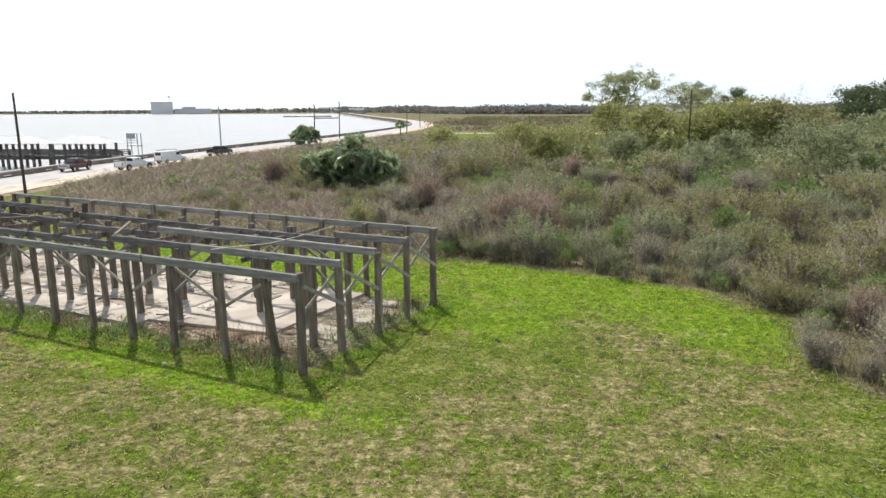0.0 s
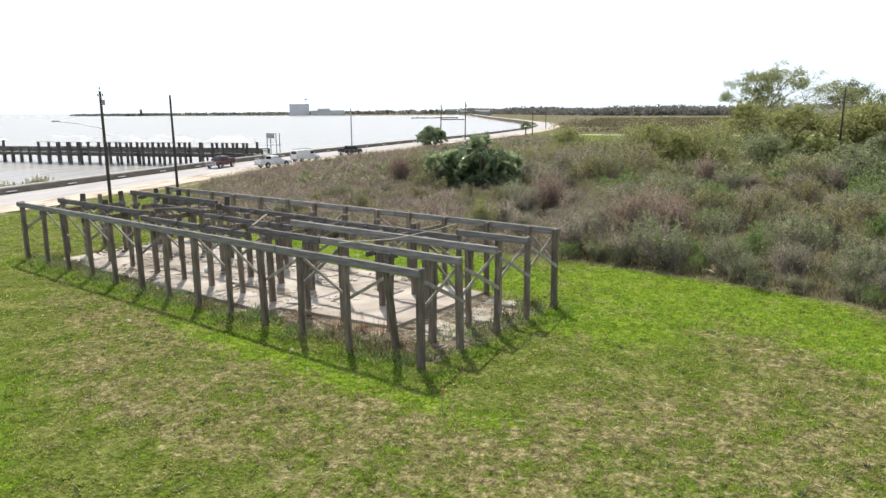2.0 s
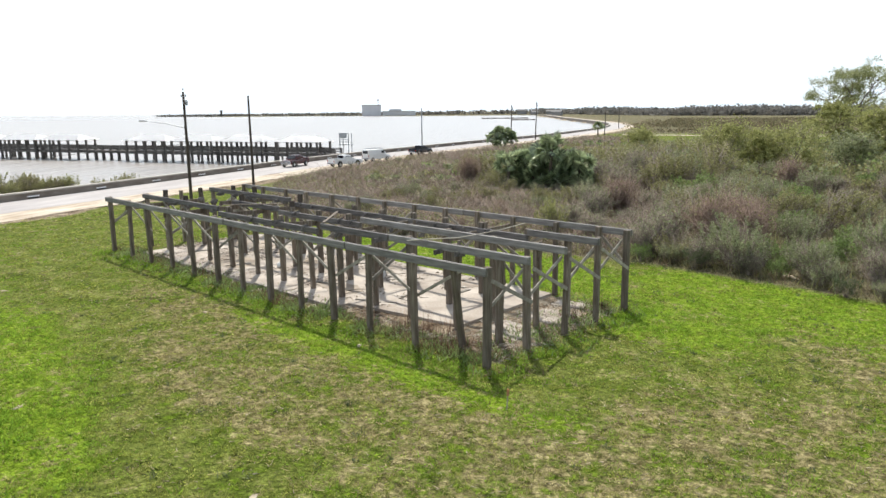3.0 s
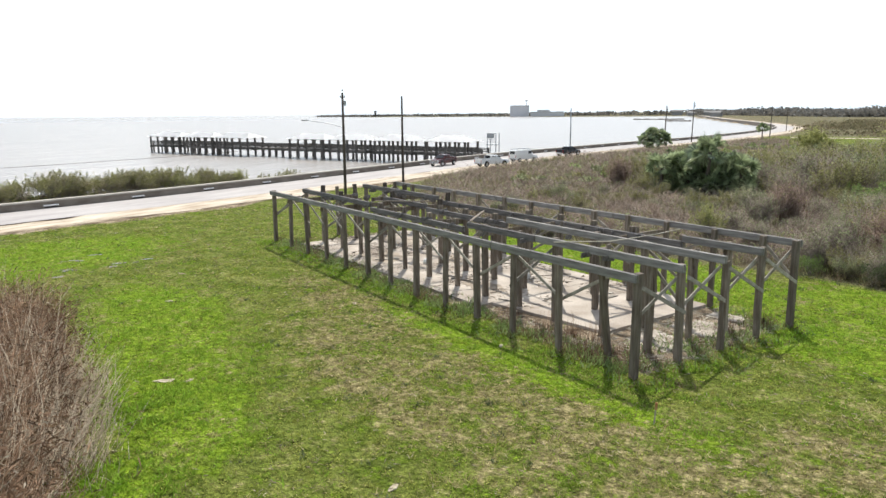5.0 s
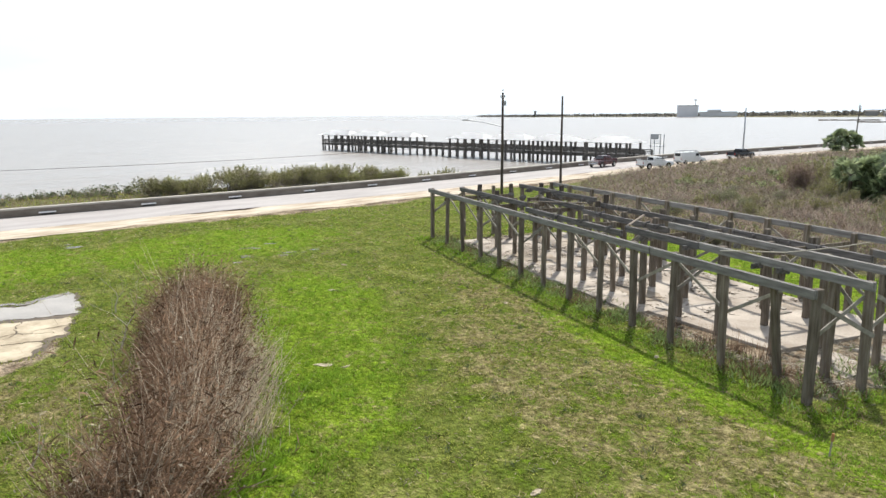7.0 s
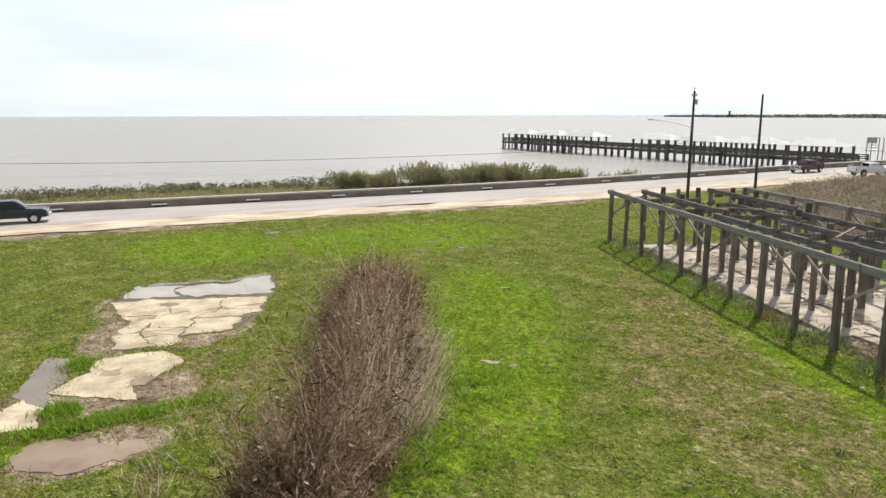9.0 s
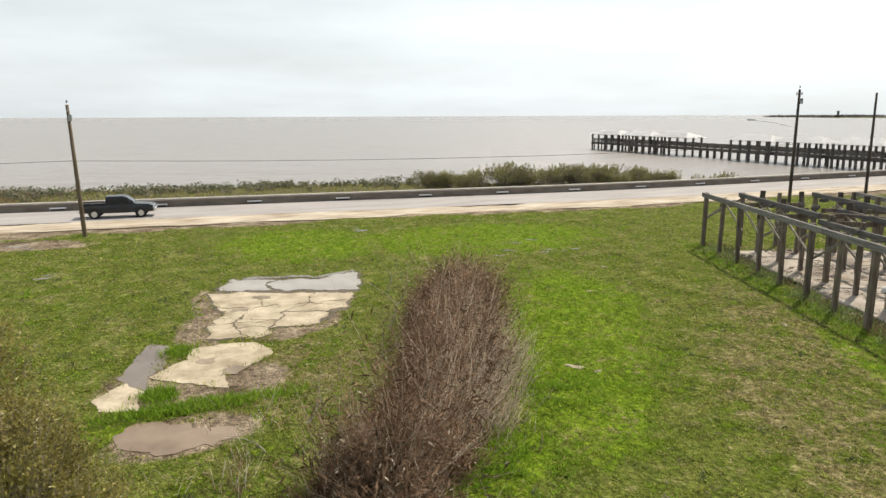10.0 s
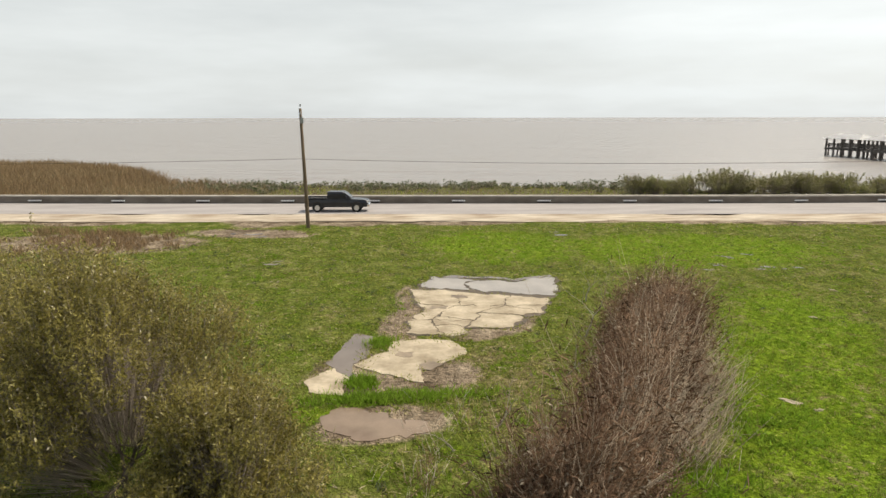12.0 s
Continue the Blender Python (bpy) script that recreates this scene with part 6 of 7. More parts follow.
def lawn_weeds():
    """Dark rosettes and bright fallen straws scattered over the lawn."""
    rng = np.random.default_rng(36)
    c = clear_of_pads(sample_poly(rng, LAWN, 1500, lambda x, y: np.clip(30.0 / np.maximum(np.hypot(x, y), 1), 0, 1) ** 1.2))
    c = c[np.array([value(p, q + 30, 7.0) for p, q in c]) > -0.15]
    wide = rng.uniform(0.04, 0.12, len(c))
    xy = (c[:, None, :] + rng.normal(0, 1, (len(c), 14, 2)) * wide[:, None, None]).reshape(-1, 2)
    stuff("weed_rosettes", [blades(rng, grounded(xy), 0.13 * np.repeat(rng.uniform(0.6, 1.4, len(c)), 14), 0.05, 0.8)], M["leaf_dark"], "small dark green weeds dotted over the lawn", "weeds")
    n = 6000
    xy = clear_of_pads(sample_poly(rng, LAWN, n, lawn_bias))
    b = grounded(xy[i_of(lush, xy) < 0.4], 0.06)
    a, L = rng.uniform(0, 6.28, len(b)), rng.uniform(0.08, 0.3, len(b))
    stuff("fallen_straw", [spikes(rng, b, b + np.column_stack([np.cos(a) * L, np.sin(a) * L, rng.uniform(-0.03, 0.05, len(b))]), 0.008 + 0.0003 * np.hypot(b[:, 0], b[:, 1]))], M["reed_pale"], "pale fallen straws in the lawn", "straw")


lawn_weeds()


# grass creeping over the rims of the old pads
rim = np.array(dense(SLAB_RIM + [SLAB_RIM[0]], 0.16) + dense(SAND_PAD + [SAND_PAD[0]], 0.16) + dense(SIDE_POOL[:4], 0.1) + dense([(-29.0, 3.4), (-28.9, 0.9)], 0.08) + dense([(-37.1, 2.3), (-35.2, 6.8)], 0.3))
rim = np.repeat(rim, 9, 0) + rng.normal(0, 0.2, (len(rim) * 9, 2))
rim = rim[np.array([value(p, q, 0.8) for p, q in rim]) > -0.1]
stuff("rim_grass", [blades(rng, grounded(rim), 0.12, 0.05, 0.9)], M["grass_blade"], "grass creeping over the rims of the old concrete", "grass")
c = np.concatenate([np.array([-24.1, -0.55]) + rng.normal(0, 0.28, (700, 2)), np.array([-22.7, 0.5]) + rng.normal(0, 1, (2200, 2)) * np.array([0.25, 1.5]), np.array([-28.3, 0.3]) + rng.normal(0, 0.3, (400, 2))])
stuff("pad_clumps", [blades(rng, grounded(c), 0.26, 0.05, 0.6)], M["grass_lush"], "bright grass clumps between the old concrete pads", "grass")


# weeds along the post rows and the slab's rim
def weeds_at_frame():
    rng = np.random.default_rng(9)
    n = 16000
    u = rng.uniform(-0.8, 32.4, n)
    v = rng.normal(0.35, 0.55, n)
    k = rng.random(n)
    v = np.where(k > 0.75, rng.uniform(0, 9.8, n), v)
    u = np.where(k > 0.75, rng.normal(0.6, 0.9, n), u)
    v = np.where(k > 0.93, 9.9 + rng.normal(0, 0.5, n), v)
    u = np.where(k > 0.93, rng.uniform(0, 32, n), u)
    p = np.array([tuple(in_frame(a, c)) for a, c in zip(u, v)])
    p[:, 2] = ground_zs(p[:, 0], p[:, 1]) - 0.02
    lumps = np.array([value(q[0], q[1], 0.9) for q in p])
    p = p[lumps > -0.12]
    n = len(p)
    g = rng.random(n) + 0.4 * np.array([value(q[0] + 7, q[1], 1.5) for q in p])
    stuff("weeds", [blades(rng, p[g < 0.6], 0.27, 0.07, 0.6)], M["leaf_green"], "green weeds round the piling feet", "weeds")
    stuff("dry_weeds", [blades(rng, p[g >= 0.6], 0.36, 0.03, 0.6)], M["reed"], "brown dead weeds round the piling feet", "weeds")


weeds_at_frame()


def slab_litter():
    """Wind-blown dirt, leaves and splinters over the far half of the slab."""
    rng = np.random.default_rng(92)
    n = 5200
    u, v = 30 - 22 * rng.random(n) ** 1.5, rng.uniform(1.0, 9.5, n)
    keep = np.array([value(p, q, 2.2) + 0.6 * value(p, q, 0.7) for p, q in zip(u, v)]) > 0.0
    p = np.array([tuple(in_frame(a, c, 0.158)) for a, c in zip(u[keep], v[keep])])
    k = rng.random(len(p)) < 0.6
    stuff("slab_leaves", [flat_leaves(rng, p[k], 0.16, 0.25)], M["mud"], "brown leaf litter and dirt on the slab", "litter")
    q = p[~k]
    a, L = rng.uniform(0, 6.28, len(q)), rng.uniform(0.1, 0.7, len(q))
    stuff("splinters", [spikes(rng, q, q + np.column_stack([np.cos(a) * L, np.sin(a) * L, rng.uniform(0, 0.06, len(q))]), 0.018)], M["post"], "grey wood splinters on the slab", "debris")
    for u0, v0, w, d in ((12.5, 3.4, 3.4, 1.6), (17.8, 6.4, 4.2, 2.2), (22.5, 3.2, 4.6, 2.4), (26.5, 7.0, 4.0, 2.6), (8.2, 8.2, 2.4, 1.2), (14.6, 8.4, 3.0, 1.0)):
        o = [tuple(in_frame(u0 + w / 2 * math.cos(t), v0 + d / 2 * math.sin(t)).xy) for t in np.linspace(0, 6.0, 12)]
        pad(o, "dirt_patch", "brown dirt drifted over the concrete slab", "dirt", M["mud"], 0.156, 0.3)


slab_litter()


def frame_debris():
    """Dead sticks lying on the soil by the apron and the slab's front edge."""
    rng = np.random.default_rng(91)
    n = 1500
    k = rng.random(n)
    u = np.where(k < 0.5, rng.uniform(0, 3.8, n), rng.uniform(3.5, 30, n))
    v = np.where(k < 0.5, rng.uniform(0.8, 9.6, n), rng.normal(1.0, 0.4, n))
    b = np.array([tuple(in_frame(p, q, 0.02)) for p, q in zip(u, v)])
    b[:, 2] = ground_zs(b[:, 0], b[:, 1]) + 0.03
    a = rng.uniform(0, 6.28, n)
    L = rng.uniform(0.15, 0.9, n)
    tip = b + np.column_stack([np.cos(a) * L, np.sin(a) * L, rng.uniform(0, 0.14, n)])
    stuff("dead_sticks", [spikes(rng, b, tip, 0.016)], M["twig_pale"], "dead sticks and straw lying on bare soil", "debris")
    # tall dead weeds standing at the slab's corner
    n = 260
    c = np.array([tuple(in_frame(p, q)) for p, q in ((3.4, 1.7), (4.4, 1.6), (2.2, 1.2), (5.6, 1.2), (7.5, 0.9), (1.0, 6.9), (0.6, 9.0))])
    b = c[rng.integers(0, len(c), n)] + rng.normal(0, 0.28, (n, 3)) * np.array([1, 1, 0])
    tip = b + np.column_stack([rng.normal(0, 0.14, (n, 2)), rng.uniform(0.4, 1.1, n)])
    stuff("tall_dead_weeds", [spikes(rng, b, tip, 0.012)], M["reed"], "tall dead weeds at the slab's corner", "weeds")


frame_debris()


# ---- reed thicket in the lawn ----
REEDS = [(-15.9, 1.9), (-18.3, 4.9), (-21.8, 7.0), (-27.2, 9.4), (-31.3, 11.4), (-32.2, 13.4), (-29.6, 14.4), (-24.9, 12.2), (-20.8, 9.8), (-18.1, 8.2), (-15.8, 6.5), (-12.8, 4.2)]


def reed_thicket():
    rng = np.random.default_rng(14)
    xy = sample_poly(rng, REEDS, 17000)
    xy = xy[np.array([value(p + 3, q, 1.1) + 0.7 * value(p, q + 8, 0.45) for p, q in xy]) > -0.28]
    d = poly_dist(xy[:, 0], xy[:, 1], REEDS)
    keep = rng.random(len(xy)) < 0.25 + 0.75 * np.clip(d / 1.1 + 0.9 * np.array([value(p, q + 5, 1.4) for p, q in xy]), 0, 1)
    xy, d = xy[keep], d[keep]
    b = grounded(xy)
    along = np.clip((-xy[:, 0] - 15) / 16, 0, 1)
    wave = np.array([value(p, q, 1.6) + 0.6 * value(p + 9, q, 0.6) for p, q in xy])
    h = (0.7 + 1.6 * np.clip(d / 1.0, 0, 1) ** 0.7) * (0.55 + 0.5 * np.sin(np.pi * (0.18 + 0.6 * along))) * (1 + 0.55 * wave) * rng.uniform(0.45, 1.3, len(xy))
    lean = rng.normal(0, 0.33, (len(xy), 2))
    tip = b + np.column_stack([lean * h[:, None], h])
    bend = rng.random(len(xy)) < 0.35
    tip[bend, :2] += rng.normal(0, 0.7, (bend.sum(), 2))
    tip[bend, 2] *= 0.7
    east_side = (xy[:, 0] + 15) * 0.43 + (xy[:, 1] - 5.0) * 0.9
    pale = (east_side + 0.9 * wave > 0.6) & (xy[:, 0] > -24) & (xy[:, 0] < -16.4) & (rng.random(len(xy)) < 0.65)
    pale |= rng.random(len(xy)) < 0.05 + 0.22 * (np.array([value(p + 2, q, 1.3) for p, q in xy]) > 0.12)
    n = len(xy)
    mid = b + (tip - b) * rng.uniform(0.45, 0.75, (n, 1)) + rng.normal(0, 0.10, (n, 3))
    end = mid + (tip - mid) * rng.uniform(0.7, 1.2, (n, 1)) + rng.normal(0, 0.22, (n, 3)) * h[:, None] * 0.7

    def stalks(k, r):
        a1, f1 = spikes(rng, b[k], mid[k] + (mid[k] - b[k]) * 0.35, r)
        a2, f2 = spikes(rng, mid[k], end[k], r * 0.8)
        return [(a1, f1), (a2, f2)]

    stuff("reed_thicket", stalks(~pale, 0.011), M["reed"], "thicket of dead reddish-brown reeds in the lawn", "reeds")
    stuff("straw_reeds", stalks(pale, 0.012), M["reed_pale"], "pale straw-coloured dead reeds at the thicket's edge", "reeds")
    # thin growth straggling out of the thicket's rim
    rim = np.array(dense(REEDS + [REEDS[0]], 0.05))
    out = rim + rng.normal(0, 0.75, rim.shape)
    out = np.concatenate([out, np.array([-17.0, 2.6]) + rng.normal(0, 1, (1500, 2)) * np.array([2.0, 1.1])])
    out = out[np.array([value(p, q + 4, 1.2) for p, q in out]) > -0.1]
    bo = grounded(out)
    ho = rng.uniform(0.2, 1.0, len(out))
    to = bo + np.column_stack([rng.normal(0, 0.5, (len(out), 2)) * ho[:, None], ho])
    k = rng.random(len(out)) < 0.55
    stuff("rim_reeds", [spikes(rng, bo[k], to[k], 0.010)], M["reed"], "dead brown stalks straggling round the thicket", "reeds")
    stuff("rim_straw", [spikes(rng, bo[~k], to[~k], 0.009)], M["twig_pale"], "pale dead stalks straggling round the thicket", "reeds")
    # straw leaning out over the eastern edge
    n = 700
    e = np.array([(-23.2, 11.5), (-17.4, 7.7)])
    w = rng.random((n, 1))
    xy2 = e[0] + (e[1] - e[0]) * w + rng.normal(0, 0.5, (n, 2))
    b2 = grounded(xy2)
    hh = rng.uniform(0.4, 1.5, n)
    tip2 = b2 + np.column_stack([(np.array([0.45, 0.55]) * rng.uniform(-0.3, 1.0, (n, 1)) + rng.normal(0, 0.2, (n, 2))) * hh[:, None], hh])
    stuff("straw_fringe", [spikes(rng, b2, tip2, 0.011)], M["reed_pale"], "pale straw leaning out of the thicket", "reeds")
    # short tangle near the ground and pale seed tufts
    k = rng.integers(0, len(b), 9000)
    lo = b[k] + rng.normal(0, 0.2, (9000, 3)) * np.array([1, 1, 0])
    stuff("reed_tangle", [spikes(rng, lo, lo + rng.normal(0, 0.5, (9000, 3)) * np.array([1, 1, 0]) + np.column_stack([np.zeros((9000, 2)), rng.uniform(0.05, 0.7, 9000)]), 0.012)], M["reed"], "tangled broken reed stalks near the ground", "reeds")
    k = rng.integers(0, len(b), 5000)
    stuff("seed_tufts", [leaves(rng, b[k] + (tip[k] - b[k]) * rng.uniform(0.3, 1.0, (5000, 1)), 0.13, 0.04)], M["reed_pale"], "pale seed tufts on the dead reeds", "reeds")
    # seed heads and side leaves
    k = rng.integers(0, len(b), 22000)
    c = b[k] + (tip[k] - b[k]) * rng.uniform(0.2, 1.0, (22000, 1)) + rng.normal(0, 0.12, (22000, 3))
    stuff("reed_leaves", [leaves(rng, c, 0.30, 0.04, up=0.0)], M["reed"], "dry brown reed leaves and seed heads", "reeds")


reed_thicket()


# ---- trees ----
def tree(m, label, seed, height, leaf, n_leaf, leaf_len, spread=0.75, levels=5, forks=3, r0=0.3, cluster=0.7, lean=(0, 0, 1), name="tree", wander=0.22, low=0.36, inner=0.5, dome=0.0):
    rng = np.random.default_rng(seed)
    root = thing(name, m, label, "tree")
    segs, ends = branching(rng, (0, 0, -0.2), height, spread, levels, forks, r0, 0.78, wander, lean, low)
    zs = max(e.z for e in ends)
    k = height / zs
    segs = [(p * k, q * k, a, b) for p, q, a, b in segs]
    e = np.array([tuple(q * k) for q in ends])
    v, f = tubes([s for s in segs if s[2] > 0.02], 5)
    piece("trunk", mesh_of("trunk", v, f, M["bark"], True), root)
    thin = [s for s in segs if s[2] <= 0.06]
    tv, tf = spikes(rng, np.array([tuple(s[0]) for s in thin]), np.array([tuple(s[1] + (s[1] - s[0]) * 0.4) for s in thin]), 0.02)
    tagged(piece("twig_work", mesh_of("twig_work", tv, tf, M["twig"]), root), kind="stuff")
    if n_leaf:
        along = np.array([tuple((s[0] + s[1]) / 2) for s in segs if s[2] < r0 * 0.55])
        keep = rng.random(len(along)) < inner
        e = np.concatenate([e, along[keep]])
        i = rng.integers(0, len(e), n_leaf)
        c = e[i] + rng.normal(0, cluster, (n_leaf, 3)) * np.array([1, 1, 0.7])
        if dome:                                       # a rounded crown in many small heads
            lob = []
            for _ in range(26):
                a, up = rng.uniform(0, 6.28), rng.uniform(0.05, 1.0)
                w = height * dome * math.sqrt(max(0.0, 1 - up ** 2.2)) * rng.uniform(0.55, 1.0)
                q = height * rng.uniform(0.10, 0.19)
                lob.append((w * math.cos(a), w * math.sin(a), height * (0.16 + 0.70 * up), q * 1.15, q * 1.15, q * 0.85))
            k = int(n_leaf * 0.75)
            heads = in_lobes(rng, max(60, n_leaf // 60), lob, 0.6)
            c[:k] = heads[rng.integers(0, len(heads), k)] + rng.normal(0, 0.024 * height, (k, 3))
        lv, lf = leaves(rng, c, leaf_len, leaf_len * 0.5)
        piece("crown", mesh_of("crown", lv, lf, M[leaf]), root)
    return root


tree(pose(30, 165, 0), "tall spreading live oak with open pale-green crown", 5, 18.5, "leaf_oak", 15000, 0.32, 1.05, 6, 3, 0.85, 0.45, low=0.24, inner=0.0)
tree(pose(38, 168, 0), "leaning oak with open pale-green crown", 8, 17.0, "leaf_oak", 6000, 0.32, 1.05, 6, 3, 0.7, 0.45, (0.45, 0, 1), low=0.26, inner=0.0)
for x, y, h, seed, key, n, sp in ((45, 132, 10.4, 15, "leaf_yellow", 15000, 1.0), (52, 136, 10.4, 16, "leaf_olive", 15000, 1.0), (37.5, 128, 9.0, 17, "leaf_yellow", 10000, 1.0), (59, 134, 9.0, 18, "leaf_olive", 10000, 1.0),
                                  (27.5, 121, 9.4, 19, "leaf_yellow", 9000, 0.9), (42, 129, 9.0, 20, "leaf_yellow", 9000, 1.0), (24, 150, 10.5, 21, "leaf_yellow", 9000, 1.0)):
    tree(pose(x, y, 0), "dense yellow-green rounded tree in the brush", seed, h, key, n, 0.42, sp, 5, 3, 0.3, 1.0, low=0.16, inner=0.9, dome=0.55)
for x, y, h, seed in ((104, 205, 14.5, 25), (114, 208, 16.5, 26), (124, 205, 15.0, 27), (94, 222, 9.0, 28)):
    tree(pose(x, y, 0), "dark broad oak at the field's edge", seed, h, "leaf_dark", 14000, 0.5, 1.0, 5, 3, 0.4, 0.6, low=0.18, inner=0.9, dome=0.55)
for x, y, h, seed in ((72, 240, 17.0, 23), (78, 242, 15.0, 24)):
    tree(pose(x, y, 0), "dark pine rising over the trees", seed, h, "leaf_dark", 7000, 0.45, 0.6, 5, 3, 0.4, 0.6, low=0.3)
tree(pose(95, 222, 0), "bare leafless tree against the sky", 31, 17, "leaf_olive", 0, 0.4, 0.7, 6, 3, 0.3, 0.8)
for x, y, h, seed in ((37, 82, 7.8, 35), (43, 86, 8.0, 36), (50, 92, 8.5, 37), (47, 79, 6.4, 38), (30, 90, 6.2, 39), (25, 86, 5.0, 40), (44, 62, 4.8, 41), (10.5, 96, 7.4, 42), (3.5, 98, 7.6, 43), (7, 93, 6.6, 48), (20, 104, 5.5, 49), (-8, 104, 6.4, 50)):
    tree(pose(x, y, 0), "olive-grey scrub tree rising from the brush", seed, h, "leaf_yellow" if x < 16 else "leaf_grey", 8000, 0.26, 0.95, 5, 3, 0.16, 0.6, low=0.14, inner=0.9, dome=0.5)

# wax myrtle close to the flight line
def myrtle(m, label, seed, height, width, shoots, per_shoot, leaf_len=0.092):
    """A wide bush: tangled dark limbs inside, fine upright leafy shoots over a lumpy dome."""
    rng = np.random.default_rng(seed)
    root = thing("wax_myrtle", m, label, "bush")
    segs, ends = branching(rng, (0, 0, -0.2), height * 0.8, 1.2, 5, 4, 0.11, 0.8, 0.32, None, 0.22)
    v, f = tubes(segs, 5)
    piece("limb", mesh_of("limb", v, f, M["bark"], True), root)
    lob = []
    for _ in range(22):
        a, up = rng.uniform(0, 6.28), rng.uniform(0.0, 1.0)
        w = width * math.sqrt(max(0.02, 1 - up ** 2)) * rng.uniform(0.5, 1.0)
        q = height * rng.uniform(0.12, 0.2)
        lob.append((w * math.cos(a), w * math.sin(a), height * (0.14 + 0.66 * up), q * 1.2, q * 1.2, q))
    foot = in_lobes(rng, shoots, lob, 0.55)
    foot[:, 2] = np.maximum(foot[:, 2], 0.15)
    out = unit(foot * np.array([1, 1, 0]) + 1e-3)
    top = foot + (out * rng.uniform(-0.1, 0.55, (shoots, 1)) + np.array([0, 0, 1.0])) * rng.uniform(0.25, 0.75, (shoots, 1))
    inner = foot * np.array([0.45, 0.45, 0.5])
    v, f = spikes(rng, np.concatenate([foot, inner]), np.concatenate([top, foot]), 0.006)
    piece("shoot", mesh_of("shoot", v, f, M["twig"]), root)
    n = shoots * per_shoot
    k = np.repeat(np.arange(shoots), per_shoot)
    t = rng.random((n, 1))
    c = foot[k] + (top[k] - foot[k]) * t + rng.normal(0, 0.055, (n, 3))
    v, f = leaves(rng, c, leaf_len, leaf_len * 0.38, up=1.0)
    piece("crown", mesh_of("crown", v, f, M["leaf_myrtle"]), root)
    return root


myrtle(pose(-17.8, -6.2, 0), "wide yellow-olive wax myrtle with tangled dark limbs", 44, 6.0, 3.75, 4200, 26)
myrtle(pose(-15.6, -3.4, 0), "low yellow-olive myrtle with pale dead twigs", 45, 3.6, 1.9, 1500, 24)
myrtle(pose(-20.5, -11.0, 0), "wide yellow-olive wax myrtle beside another", 46, 6.4, 3.2, 2200, 22)
myrtle(pose(-26.0, -11.5, 0), "olive myrtle bush at the lawn's edge", 47, 4.6, 2.4, 1100, 15)


# ---- palms ----
def fan_frond(rng, p, d, size, segs=17):
    """A fan of narrow folded leaflets at the end of a stalk, its blade set at a slant to the stalk."""
    up = Vector((0, 0, 1))
    tip = p + d * size * 0.55
    axis = (d * 0.8 + up * rng.uniform(-0.35, 0.25)).normalized()
    side = axis.cross(Vector(rng.normal(0, 1, 3))).normalized()
    nrm = side.cross(axis).normalized()
    vs, fs = [], []
    for i in range(segs):
        a = radians(-112 + 224 * i / (segs - 1))
        w = (axis * math.cos(a) + side * math.sin(a)).normalized()
        long = size * 0.5 * (0.72 + 0.28 * math.cos(a * 0.7)) * rng.uniform(0.9, 1.1)
        wide = w.cross(nrm) * size * 0.052
        k = len(vs)
        mid = tip + w * long * 0.55
        vs += [tip, mid + wide + nrm * size * 0.012, tip + w * long - up * size * 0.05, mid - wide - nrm * size * 0.012]
        fs.append((k, k + 1, k + 2, k + 3))
    k, s = len(vs), side * 0.012 * size
    vs += [p - s, p + s, tip + s, tip - s]
    fs.append((k, k + 1, k + 2, k + 3))
    return vs, fs


def palm(m, label, seed, trunk_h, n, size):
    rng = np.random.default_rng(seed)
    root = thing("palm", m, label, "palm tree")
    vs, fs = tubes([((0, 0, -0.3), (0.05, 0, trunk_h * 0.5), 0.2, 0.17), ((0.05, 0, trunk_h * 0.5), (0, 0.05, trunk_h), 0.17, 0.2)], 8)
    piece("trunk", mesh_of("trunk", vs, fs, M["bark"], True), root)
    for i in range(n):
        a = 2.4 * i
        el = rng.uniform(-0.55, 1.3)
        d = Vector((math.cos(a) * math.cos(el), math.sin(a) * math.cos(el), math.sin(el)))
        v, f = fan_frond(rng, Vector((0, 0, trunk_h)), d, size * rng.uniform(0.85, 1.15))
        piece("frond", mesh_of("frond", v, f, M["palm"]), root)
    return root


rp = np.random.default_rng(21)
for i in range(20):
    x, y = -20.3 + 8.2 * (i / 19) + rp.normal(0, 0.6), 76 + rp.uniform(-2.5, 3.0)
    palm(pose(x, y, 0, 0, 0, rp.uniform(0, 360)), "green fan palm with glossy leaves in a dense clump", 100 + i, 5.0 * math.sqrt(max(0.05, 1 - ((i - 9.5) / 10.5) ** 2)) * rp.uniform(0.1, 1.0), 19, 2.2)
for k, (x, y, h) in enumerate(((-47.4, 172, 3.0), (-45.8, 173, 2.5), (-48.8, 171, 1.4), (-44.6, 174, 1.3), (-48.0, 174, 2.6), (-46.8, 170, 0.9))):
    palm(pose(x, y, 0), "dark fan palm in a small roadside clump", 130 + k, h, 24, 2.3)
palm(pose(-29.6, 228, 0), "small dark fan palm by the bend", 143, 3.3, 24, 2.0)


